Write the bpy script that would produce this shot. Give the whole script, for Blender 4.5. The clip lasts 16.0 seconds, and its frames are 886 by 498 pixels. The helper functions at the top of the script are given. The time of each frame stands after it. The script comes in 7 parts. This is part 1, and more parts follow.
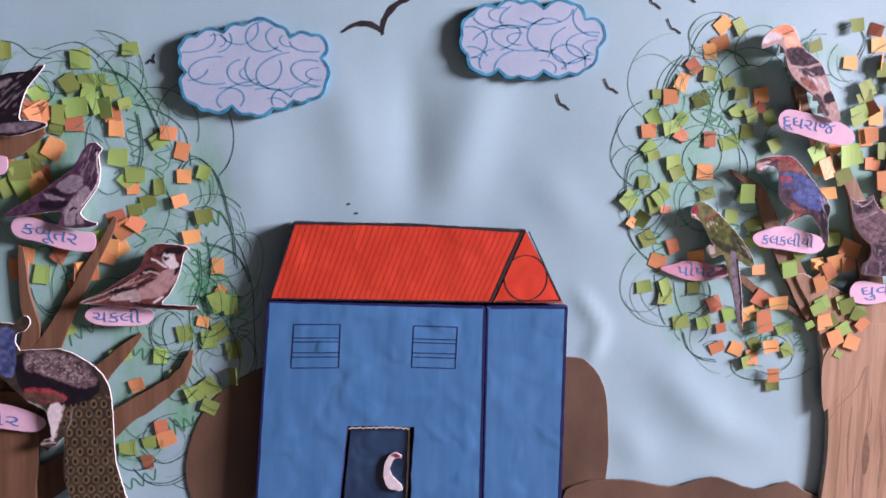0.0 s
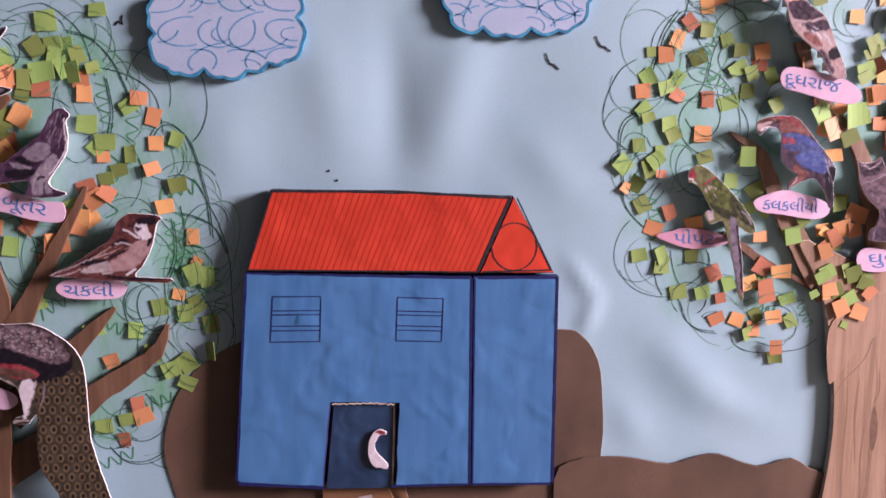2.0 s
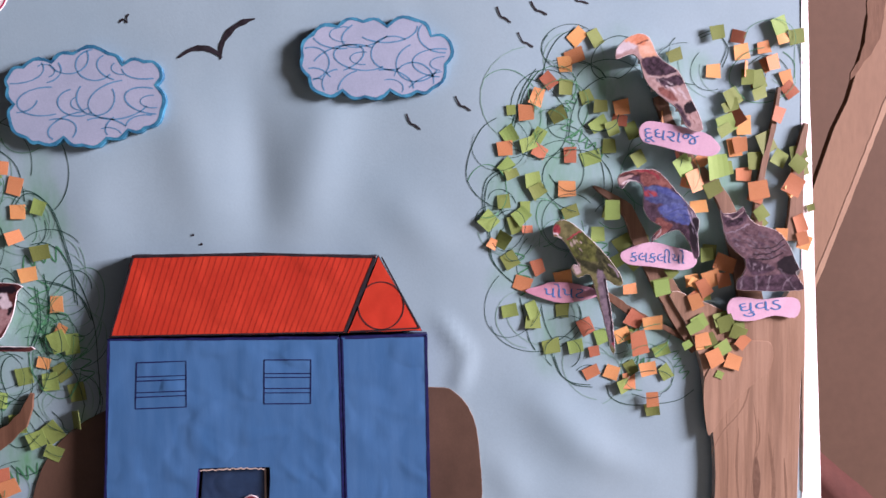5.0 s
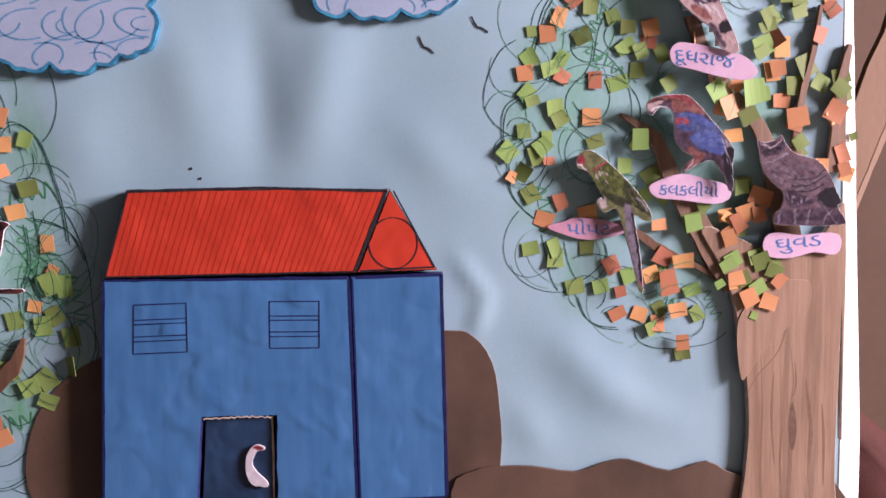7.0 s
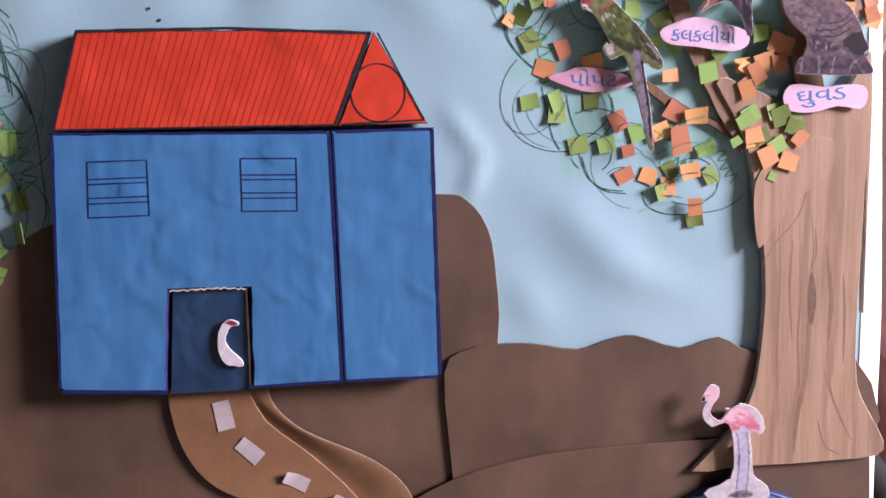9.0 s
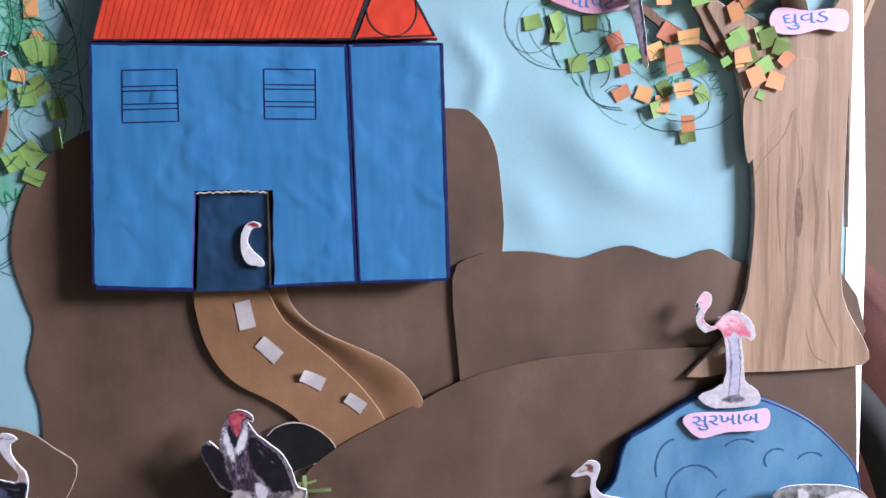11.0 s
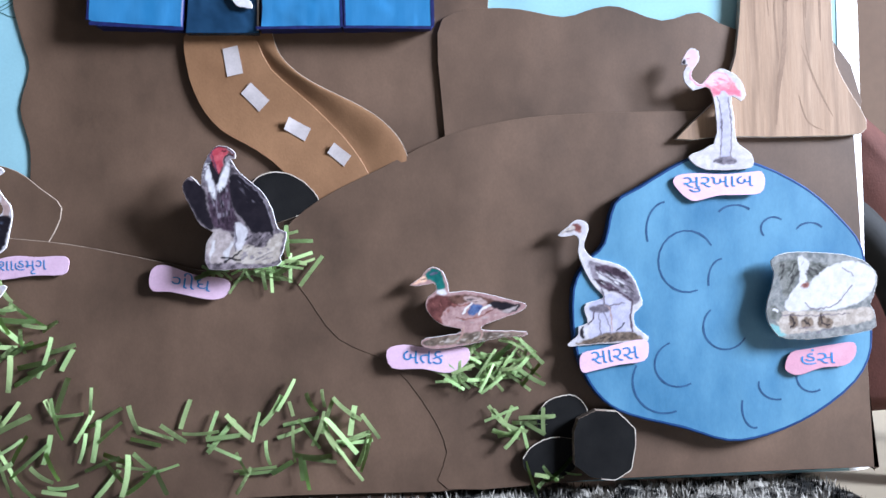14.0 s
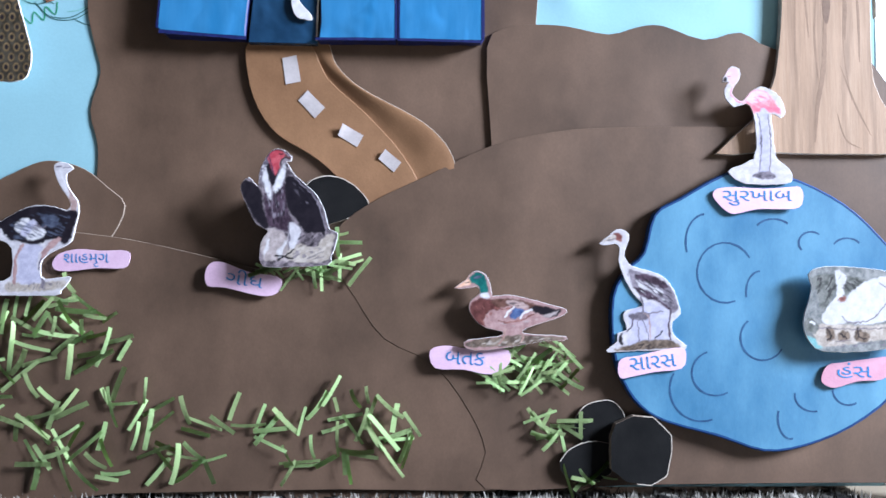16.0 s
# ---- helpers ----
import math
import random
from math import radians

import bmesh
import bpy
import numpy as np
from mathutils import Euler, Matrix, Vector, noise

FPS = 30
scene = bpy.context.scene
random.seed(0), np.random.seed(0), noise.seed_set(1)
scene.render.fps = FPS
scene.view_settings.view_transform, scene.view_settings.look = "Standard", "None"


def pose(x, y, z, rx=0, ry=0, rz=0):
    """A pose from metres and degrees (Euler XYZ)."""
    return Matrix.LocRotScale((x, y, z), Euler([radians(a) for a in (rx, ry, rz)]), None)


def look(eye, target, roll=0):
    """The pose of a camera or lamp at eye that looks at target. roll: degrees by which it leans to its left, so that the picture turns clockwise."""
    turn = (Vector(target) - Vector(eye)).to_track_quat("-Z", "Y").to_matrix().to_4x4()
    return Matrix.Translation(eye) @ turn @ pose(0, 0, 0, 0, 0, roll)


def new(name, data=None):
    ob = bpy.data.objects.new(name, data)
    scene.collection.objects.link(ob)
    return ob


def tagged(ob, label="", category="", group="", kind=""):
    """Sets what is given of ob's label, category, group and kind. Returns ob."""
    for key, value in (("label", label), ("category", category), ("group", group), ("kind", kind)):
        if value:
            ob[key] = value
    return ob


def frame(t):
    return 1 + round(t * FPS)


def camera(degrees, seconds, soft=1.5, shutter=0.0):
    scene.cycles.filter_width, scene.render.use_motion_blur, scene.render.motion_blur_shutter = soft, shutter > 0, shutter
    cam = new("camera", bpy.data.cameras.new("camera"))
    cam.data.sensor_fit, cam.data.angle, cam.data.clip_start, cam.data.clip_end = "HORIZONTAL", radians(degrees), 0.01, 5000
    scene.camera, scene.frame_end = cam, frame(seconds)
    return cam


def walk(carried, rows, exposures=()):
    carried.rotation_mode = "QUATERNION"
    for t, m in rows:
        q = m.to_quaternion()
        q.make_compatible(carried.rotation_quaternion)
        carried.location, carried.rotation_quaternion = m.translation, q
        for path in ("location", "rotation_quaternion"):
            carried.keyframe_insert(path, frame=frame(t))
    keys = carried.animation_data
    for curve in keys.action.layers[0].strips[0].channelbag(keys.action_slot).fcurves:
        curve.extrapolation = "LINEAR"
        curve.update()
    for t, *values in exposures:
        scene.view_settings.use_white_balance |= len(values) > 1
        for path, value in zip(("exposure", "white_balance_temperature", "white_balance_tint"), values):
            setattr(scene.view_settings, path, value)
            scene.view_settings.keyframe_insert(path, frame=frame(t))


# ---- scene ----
cam = camera(55.4, 16.0, soft=1.5, shutter=0.4)
PATH = [
    (0, (0.006, 0.002, 0.534), (0.189, 1.98, 0.302), 1.0),
    (0.5, (0.018, 0.004, 0.535), (0.181, 1.989, 0.354), 1.0),
    (1, (0.022, 0.009, 0.535), (0.185, 1.993, 0.345), 0.6),
    (1.5, (0.025, 0.012, 0.529), (0.185, 1.995, 0.321), 0.5),
    (2, (0.027, 0.023, 0.522), (0.176, 1.998, 0.25), 0.4),
    (2.5, (0.032, 0.04, 0.521), (0.166, 2.01, 0.201), 0.5),
    (3, (0.05, 0.045, 0.535), (0.233, 2.012, 0.223), 0.4),
    (3.5, (0.088, 0.027, 0.551), (0.389, 1.99, 0.307), -1.2),
    (4, (0.115, 0.015, 0.55), (0.362, 1.988, 0.332), -1.8),
    (4.2, (0.108, 0.012, 0.544), (0.334, 1.991, 0.368), -1.5),
    (6.3, (0.103, 0.031, 0.52), (0.239, 2.022, 0.38), -1.5),
    (6.5, (0.102, 0.034, 0.521), (0.245, 2.022, 0.353), -1.4),
    (7, (0.102, 0.05, 0.502), (0.259, 2.032, 0.281), -1.5),
    (7.5, (0.099, 0.06, 0.491), (0.254, 2.043, 0.284), -2.1),
    (8, (0.1, 0.068, 0.471), (0.273, 2.048, 0.245), -2.3),
    (8.5, (0.097, 0.078, 0.456), (0.296, 2.051, 0.193), -2.1),
    (9, (0.096, 0.091, 0.436), (0.302, 2.057, 0.132), -1.9),
    (9.2, (0.096, 0.098, 0.431), (0.303, 2.064, 0.127), -1.7),
    (11.3, (0.083, 0.041, 0.372), (0.273, 2.017, 0.125), -1.8),
    (11.5, (0.079, 0.035, 0.372), (0.256, 2.006, 0.083), -1.7),
    (12, (0.073, 0.025, 0.342), (0.308, 1.994, 0.085), -2.1),
    (12.5, (0.071, 0.041, 0.302), (0.362, 2.007, 0.075), -1.6),
    (13, (0.105, 0.065, 0.233), (0.32, 2.049, 0.097), -1.7),
    (13.5, (0.119, 0.053, 0.189), (0.286, 2.045, 0.12), -0.8),
    (14, (0.115, 0.037, 0.157), (0.223, 2.034, 0.163), -1.5),
    (14.5, (0.114, 0.023, 0.146), (0.223, 2.019, 0.205), -1.5),
    (15, (0.111, 0.025, 0.142), (0.155, 2.023, 0.22), -0.2),
    (15.5, (0.113, 0.026, 0.145), (0.163, 2.024, 0.205), -0.5),
    (16, (0.103, 0.02, 0.139), (0.148, 2.018, 0.224), 0.1),
]
EXPOSURES = [(0.0, -0.12, 7000, 48), (1.5, -0.12, 7250, 55), (3.5, -0.25, 7200, 53), (7.0, -0.28, 7120, 50), (9.2, -0.04, 6700, 40), (11.3, 0.2, 5950, 21), (12.5, 0.33, 5800, 19), (14.0, 0.57, 5600, 13), (16.0, 0.59, 5550, 12)]
walk(cam, [(t, look(eye, target, roll)) for t, eye, target, roll in PATH], EXPOSURES)

# ---------------- light ----------------
world = bpy.data.worlds.new("sky")
scene.world = world
world.use_nodes = True
wn = world.node_tree.nodes
sky = wn.new("ShaderNodeTexSky")
sky.sky_type, sky.sun_disc = "NISHITA", False
sky.sun_elevation, sky.sun_rotation = radians(35), radians(90)
world.node_tree.links.new(sky.outputs[0], wn["Background"].inputs[0])
wn["Background"].inputs[1].default_value = 0.07

# daylight through the window in the east wall
WIN_X, WIN_Y, WIN_Z, WIN_W, WIN_H = 2.6, -0.42, 1.24, 0.78, 0.85
lamp = bpy.data.lights.new("window_daylight", "AREA")
lamp.shape, lamp.size, lamp.size_y, lamp.energy, lamp.color = "RECTANGLE", WIN_W - 0.1, WIN_H - 0.1, 276.0, (0.93, 0.97, 1.0)
lamp_ob = new("window_daylight", lamp)
lamp_ob.matrix_world = look((WIN_X - 0.02, WIN_Y, WIN_Z), (0.0, WIN_Y, WIN_Z))

# ---------------- helpers ----------------
Y0 = 0.56            # the plane of the board; heights h stand out of it towards the viewer, in mm


def at(x, z, h=0.0):
    return Vector((x / 1000, Y0 - h / 1000, z / 1000))


def area2(p):
    return sum(p[i - 1][0] * p[i][1] - p[i][0] * p[i - 1][1] for i in range(len(p)))


def ccw(p):
    p = [(float(a), float(b)) for a, b, *_ in p]
    return p if area2(p) > 0 else p[::-1]


def smooth(p, n=3, closed=True):
    """Catmull-Rom curve through the corners p."""
    out, m = [], len(p)
    for i in range(m if closed else m - 1):
        if closed:
            a, b, c, d = (p[(i + k) % m] for k in (-1, 0, 1, 2))
        else:
            a, b, c, d = p[max(i - 1, 0)], p[i], p[i + 1], p[min(i + 2, m - 1)]
        for k in range(n):
            t = k / n
            out.append(tuple(0.5 * (2 * b[j] + (c[j] - a[j]) * t + (2 * a[j] - 5 * b[j] + 4 * c[j] - d[j]) * t * t
                                    + (3 * b[j] - a[j] - 3 * c[j] + d[j]) * t ** 3) for j in (0, 1)))
    if not closed:
        out.append(tuple(p[-1][:2]))
    return out


def inset(p, d):
    out, m = [], len(p)
    for i in range(m):
        a, b, c = (Vector(p[(i + k) % m]) for k in (-1, 0, 1))
        n = Vector((0, 0))
        for u, v in ((a, b), (b, c)):
            e = v - u
            if e.length > 1e-6:
                n += Vector((-e.y, e.x)).normalized()
        if n.length > 1e-6:
            n.normalize()
        out.append((b.x + n.x * d, b.y + n.y * d))
    return out


def flat_h(x, z):
    return 0.0


def plate(bm, p, h0, h1, mi=0, side=None, bevel=0.3, bend=flat_h):
    """A cut sheet or pad with the outline p, from height h0 to h1; the rim is slightly rounded."""
    p = ccw(p)
    q = inset(p, bevel)
    rings = [[bm.verts.new(at(x, z, h + bend(x, z))) for x, z in r] for r, h in ((p, h0), (p, h1 - bevel), (q, h1))]
    n = len(p)
    for lo, hi in zip(rings, rings[1:]):
        for i in range(n):
            f = bm.faces.new((lo[i], lo[(i + 1) % n], hi[(i + 1) % n], hi[i]))
            f.material_index = mi if side is None else side
    f = bm.faces.new(rings[-1])
    f.material_index = mi
    f = bm.faces.new(rings[0][::-1])
    f.material_index = mi if side is None else side


def patch(bm, p, h, mi, bend=flat_h):
    """A printed or painted field, a hair above the sheet that carries it."""
    f = bm.faces.new([bm.verts.new(at(x, z, h + bend(x, z))) for x, z in ccw(p)])
    f.material_index = mi


def fine_steps(p, step=7.0):
    """The line p with points added on its long straight runs."""
    out = [tuple(p[0][:2])]
    for a, b in zip(p, p[1:]):
        m = max(1, int(math.hypot(b[0] - a[0], b[1] - a[1]) / step))
        out += [(a[0] + (b[0] - a[0]) * i / m, a[1] + (b[1] - a[1]) * i / m) for i in range(1, m + 1)]
    return out


def hand_cut(p, amount=0.35, seed=3):
    """An outline cut by hand: long edges waver a little and corners are blunted."""
    p = ccw(p)
    q = fine_steps(p + p[:1], 6.0)[:-1]
    return [(x + amount * noise.noise(Vector((x * 0.09, z * 0.09, seed))) * 2 + 0.2 * noise.noise(Vector((x * 0.5, z * 0.5, seed))),
             z + amount * noise.noise(Vector((x * 0.09, z * 0.09, seed + 9.0))) * 2 + 0.2 * noise.noise(Vector((x * 0.5, z * 0.5, seed + 5.0)))) for x, z in q]


def stroke(bm, p, w, h, mi=0, height=None, taper=False):
    """A drawn line: a strip of width w along p."""
    p = fine_steps(p)
    n, rows = len(p), []
    for i in range(n):
        a, b = Vector(p[max(i - 1, 0)][:2]), Vector(p[min(i + 1, n - 1)][:2])
        d = b - a
        d = d.normalized() if d.length > 1e-9 else Vector((1, 0))
        k = w / 2 * (math.sin(math.pi * (0.08 + 0.84 * i / (n - 1))) if taper else 1)
        x, z = p[i][0], p[i][1]
        k *= 1 + 0.45 * noise.noise(Vector((x * 0.31, z * 0.31, 4.0)))
        hh = h + (height(x, z) if height else 0)
        rows.append((bm.verts.new(at(x - d.y * k, z + d.x * k, hh)), bm.verts.new(at(x + d.y * k, z - d.x * k, hh))))
    for (a, b), (c, d) in zip(rows, rows[1:]):
        f = bm.faces.new((b, d, c, a))
        f.material_index = mi


def arc(cx, cz, rx, rz, a0, a1, n=10, tilt=0.0):
    c, s = math.cos(radians(tilt)), math.sin(radians(tilt))
    out = []
    for i in range(n + 1):
        a = radians(a0 + (a1 - a0) * i / n)
        u, v = rx * math.cos(a), rz * math.sin(a)
        out.append((cx + u * c - v * s, cz + u * s + v * c))
    return out


def thing(name, x, z, h, label, category, group="", kind=""):
    e = new(name)
    e.location = at(x, z, h)
    e.empty_display_size = 0.01
    return tagged(e, label, category, group, kind)


def world_at(ob):
    v = Vector(ob.location)
    return v + world_at(ob.parent) if ob.parent else v


def part(name, bm, mats, parent=None, label="", category="", kind="", group="", shade=False):
    """Links a bmesh, built in world places, as one mesh under its thing; or as a thing of its own."""
    me = bpy.data.meshes.new(name)
    bm.normal_update()
    bm.to_mesh(me)
    bm.free()
    for m in (mats if isinstance(mats, (list, tuple)) else [mats]):
        me.materials.append(m)
    if shade:
        me.polygons.foreach_set("use_smooth", [True] * len(me.polygons))
    ob = new(name, me)
    if parent:
        me.transform(Matrix.Translation(-world_at(parent)))
        ob.parent = parent
    else:
        co = np.empty(len(me.vertices) * 3)
        me.vertices.foreach_get("co", co)
        co = co.reshape(-1, 3)
        c = Vector(((co[:, 0].min() + co[:, 0].max()) / 2, co[:, 1].max(), co[:, 2].min()))
        me.transform(Matrix.Translation(-c))
        ob.location = c
    return tagged(ob, label, category, group, kind)


def box(bm, lo, hi, mi=0):
    v = [bm.verts.new((x, y, z)) for x in (lo[0], hi[0]) for y in (lo[1], hi[1]) for z in (lo[2], hi[2])]
    for f in ((0, 1, 3, 2), (4, 6, 7, 5), (0, 4, 5, 1), (2, 3, 7, 6), (0, 2, 6, 4), (1, 5, 7, 3)):
        bm.faces.new([v[i] for i in f]).material_index = mi


# ---------------- materials ----------------
def mat(name, a, b, scale=60.0, rough=0.75, bump=0.15, fine=900.0, stretch=(1, 1, 1), spec=0.3, by_object=0.0, spots=None, detail=4.0, grain=0.12, crumple=None, ramp_at=(0.32, 0.68)):
    """Paper, card, ink or print: two tones in broad blotches, fine fibre over them, and a fine relief."""
    m = bpy.data.materials.new(name)
    m.use_nodes = True
    t = m.node_tree
    n, link = t.nodes, t.links.new
    bsdf = n["Principled BSDF"]
    bsdf.inputs["Roughness"].default_value = rough
    bsdf.inputs["Specular IOR Level"].default_value = spec
    co = n.new("ShaderNodeTexCoord")
    mp = n.new("ShaderNodeMapping")
    mp.inputs["Scale"].default_value = stretch
    link(co.outputs["Object"], mp.inputs["Vector"])
    big = n.new("ShaderNodeTexNoise")
    big.inputs["Scale"].default_value, big.inputs["Detail"].default_value = scale, detail
    big.inputs["Roughness"].default_value = 0.6
    link(mp.outputs[0], big.inputs["Vector"])
    ramp = n.new("ShaderNodeValToRGB")
    ramp.color_ramp.elements[0].position, ramp.color_ramp.elements[1].position = ramp_at
    ramp.color_ramp.elements[0].color, ramp.color_ramp.elements[1].color = (*a, 1), (*b, 1)
    link(big.outputs["Fac"], ramp.inputs[0])
    colour = ramp.outputs[0]
    small = n.new("ShaderNodeTexNoise")
    small.inputs["Scale"].default_value, small.inputs["Detail"].default_value = fine, 3
    link(mp.outputs[0], small.inputs["Vector"])
    hsv = n.new("ShaderNodeHueSaturation")
    rng = n.new("ShaderNodeMapRange")
    rng.inputs["To Min"].default_value, rng.inputs["To Max"].default_value = 1 - grain * 2, 1 + grain * 2
    link(small.outputs["Fac"], rng.inputs["Value"])
    link(rng.outputs[0], hsv.inputs["Value"])
    link(colour, hsv.inputs["Color"])
    colour = hsv.outputs[0]
    if by_object:
        info = n.new("ShaderNodeObjectInfo")
        h2 = n.new("ShaderNodeHueSaturation")
        for sock, k in (("Value", by_object), ("Hue", by_object * 0.06)):
            r2 = n.new("ShaderNodeMapRange")
            mid = 1.0 if sock == "Value" else 0.5
            r2.inputs["To Min"].default_value, r2.inputs["To Max"].default_value = mid - k, mid + k
            link(info.outputs["Random"], r2.inputs["Value"])
            link(r2.outputs[0], h2.inputs[sock])
        link(colour, h2.inputs["Color"])
        colour = h2.outputs[0]
    if spots:
        vor = n.new("ShaderNodeTexVoronoi")
        vor.inputs["Scale"].default_value = spots[1]
        link(mp.outputs[0], vor.inputs["Vector"])
        r3 = n.new("ShaderNodeValToRGB")
        r3.color_ramp.elements[0].position, r3.color_ramp.elements[1].position = spots[2], spots[2] + 0.12
        r3.color_ramp.elements[0].color, r3.color_ramp.elements[1].color = (1, 1, 1, 1), (0, 0, 0, 1)
        link(vor.outputs["Distance"], r3.inputs[0])
        mix = n.new("ShaderNodeMix")
        mix.data_type = "RGBA"
        link(r3.outputs[0], mix.inputs["Factor"])
        link(colour, mix.inputs["A"])
        mix.inputs["B"].default_value = (*spots[0], 1)
        colour = mix.outputs["Result"]
    link(colour, bsdf.inputs["Base Color"])
    if bump:
        bp = n.new("ShaderNodeBump")
        bp.inputs["Strength"].default_value, bp.inputs["Distance"].default_value = bump, 0.0006
        link(small.outputs["Fac"], bp.inputs["Height"])
        link(bp.outputs[0], bsdf.inputs["Normal"])
        if crumple:
            soft = n.new("ShaderNodeTexNoise")
            soft.inputs["Scale"].default_value, soft.inputs["Detail"].default_value, soft.inputs["Distortion"].default_value = crumple[0], 1.0, 0.5
            link(co.outputs["Object"], soft.inputs["Vector"])
            b2 = n.new("ShaderNodeBump")
            b2.inputs["Strength"].default_value, b2.inputs["Distance"].default_value = 1.0, crumple[1]
            link(soft.outputs["Fac"], b2.inputs["Height"])
            link(b2.outputs[0], bp.inputs["Normal"])
            if len(crumple) > 2:
                dent = n.new("ShaderNodeTexNoise")
                dent.inputs["Scale"].default_value, dent.inputs["Detail"].default_value, dent.inputs["Distortion"].default_value = crumple[2], 0.6, 0.4
                link(co.outputs["Object"], dent.inputs["Vector"])
                few = n.new("ShaderNodeMapRange")
                few.interpolation_type = "SMOOTHSTEP"
                few.inputs["From Min"].default_value, few.inputs["From Max"].default_value = 0.48, 0.78
                link(dent.outputs["Fac"], few.inputs["Value"])
                b3 = n.new("ShaderNodeBump")
                b3.inputs["Strength"].default_value, b3.inputs["Distance"].default_value = 1.0, crumple[3]
                link(few.outputs[0], b3.inputs["Height"])
                link(b3.outputs[0], b2.inputs["Normal"])
    return m


M_SHEET = mat("blue_chart_paper", (0.243, 0.425, 0.488), (0.282, 0.47, 0.528), 9, 0.42, 0.08, 700, spec=0.35, grain=0.03, crumple=(14, 0.0008))
M_RIM = mat("cut_white_card", (0.6, 0.58, 0.59), (0.72, 0.7, 0.71), 60, 0.65, 0.1, grain=0.06)
M_WHITE = mat("white_paper", (0.80, 0.80, 0.80), (0.86, 0.86, 0.86), 40, 0.6, 0.1, grain=0.04)
M_FOAM = mat("white_foam_board", (0.82, 0.82, 0.80), (0.88, 0.88, 0.87), 60, 0.7, 0.3, 500, grain=0.05)
M_CLOUD = mat("cloud_paper", (0.28, 0.385, 0.5), (0.35, 0.455, 0.58), 30, 0.55, 0.1, grain=0.05)
M_BROWN = mat("brown_card", (0.06, 0.036, 0.0235), (0.145, 0.089, 0.059), 11, 0.5, 0.04, 600, spec=0.45, detail=10.0, ramp_at=(0.30, 0.70), stretch=(1.3, 1, 0.9), grain=0.07, crumple=(7, 0.0016, 22, 0.00018))
M_BROWN_EDGE = mat("torn_card_edge", (0.45, 0.38, 0.32), (0.60, 0.54, 0.47), 200, 0.8, 0.3)
M_BROWN_CUT = mat("cut_card_edge", (0.1, 0.068, 0.052), (0.3, 0.24, 0.19), 60, 0.8, 0.3)
M_KRAFT = mat("kraft_card", (0.17, 0.086, 0.041), (0.272, 0.145, 0.073), 17, 0.6, 0.12, stretch=(1, 1, 0.8), grain=0.06, detail=7.0, crumple=(18, 0.0016))
M_BLUE = mat("blue_glazed_paper", (0.027, 0.15, 0.328), (0.043, 0.184, 0.38), 45, 0.36, 0.05, 500, stretch=(3, 1, 0.4), spec=0.45, grain=0.03, crumple=(30, 0.0017, 44, 0.00055))
M_NAVY = mat("navy_ink", (0.006, 0.009, 0.055), (0.014, 0.02, 0.11), 300, 0.5, 0.0)
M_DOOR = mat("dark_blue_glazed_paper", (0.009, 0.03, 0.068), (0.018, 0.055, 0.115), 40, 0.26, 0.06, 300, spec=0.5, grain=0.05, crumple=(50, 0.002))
M_RED = mat("red_glazed_paper", (0.53, 0.042, 0.02), (0.6, 0.056, 0.025), 40, 0.4, 0.05, 500, spec=0.35, grain=0.03, crumple=(30, 0.002, 50, 0.00035))
M_REDINK = mat("dark_red_pencil", (0.40, 0.027, 0.014), (0.48, 0.038, 0.018), 400, 0.6, 0.0)
M_BLACK = mat("black_marker", (0.012, 0.011, 0.014), (0.03, 0.028, 0.035), 300, 0.5, 0.0)
M_GREENINK = mat("green_marker", (0.005, 0.045, 0.04), (0.012, 0.085, 0.06), 200, 0.6, 0.0)
M_GREENMID = mat("mid_green_marker", (0.02, 0.2, 0.09), (0.05, 0.3, 0.15), 120, 0.6, 0.0)
M_GREENPALE = mat("pale_green_marker", (0.13, 0.34, 0.28), (0.24, 0.44, 0.42), 200, 0.6, 0.0)
M_CLOUDINK = mat("blue_marker", (0.05, 0.23, 0.4), (0.09, 0.31, 0.5), 200, 0.6, 0.0)
M_CLOUDRIM = mat("cyan_marker", (0.004, 0.1, 0.2), (0.02, 0.3, 0.46), 140, 0.5, 0.1)
M_LEAF_G = mat("green_paper", (0.17, 0.285, 0.07), (0.25, 0.385, 0.115), 90, 0.55, 0.08, by_object=0.38, grain=0.05)
M_LEAF_O = mat("orange_paper", (0.57, 0.22, 0.08), (0.67, 0.33, 0.16), 90, 0.55, 0.08, by_object=0.34, grain=0.05)
M_GRASS = mat("green_paper_strip", (0.33, 0.46, 0.175), (0.45, 0.58, 0.29), 70, 0.45, 0.08, by_object=0.26, grain=0.05)
M_PINK = mat("lilac_pink_paper", (0.58, 0.375, 0.51), (0.7, 0.5, 0.63), 40, 0.6, 0.1, by_object=0.1, grain=0.05)
# Copy of the pink paper, toned down for labels lying in a cutout's shade.
M_PINK_SHADED = mat("shaded_pink_paper", (0.48, 0.23, 0.31), (0.58, 0.33, 0.42), 40, 0.6, 0.1, grain=0.05)
M_PEN = mat("blue_pen", (0.025, 0.14, 0.4), (0.05, 0.24, 0.5), 200, 0.5, 0.0)
M_POND = mat("blue_painted_card", (0.032, 0.128, 0.25), (0.125, 0.285, 0.42), 13, 0.45, 0.05, 500, stretch=(1.5, 1, 0.7), spec=0.4, grain=0.05, detail=7.0, crumple=(16, 0.0012))
M_PONDRIM = mat("deep_blue_edge", (0.006, 0.032, 0.12), (0.01, 0.05, 0.17), 90, 0.5, 0.1)
M_RIPPLE = mat("ripple_ink", (0.015, 0.05, 0.13), (0.03, 0.09, 0.20), 200, 0.5, 0.0)
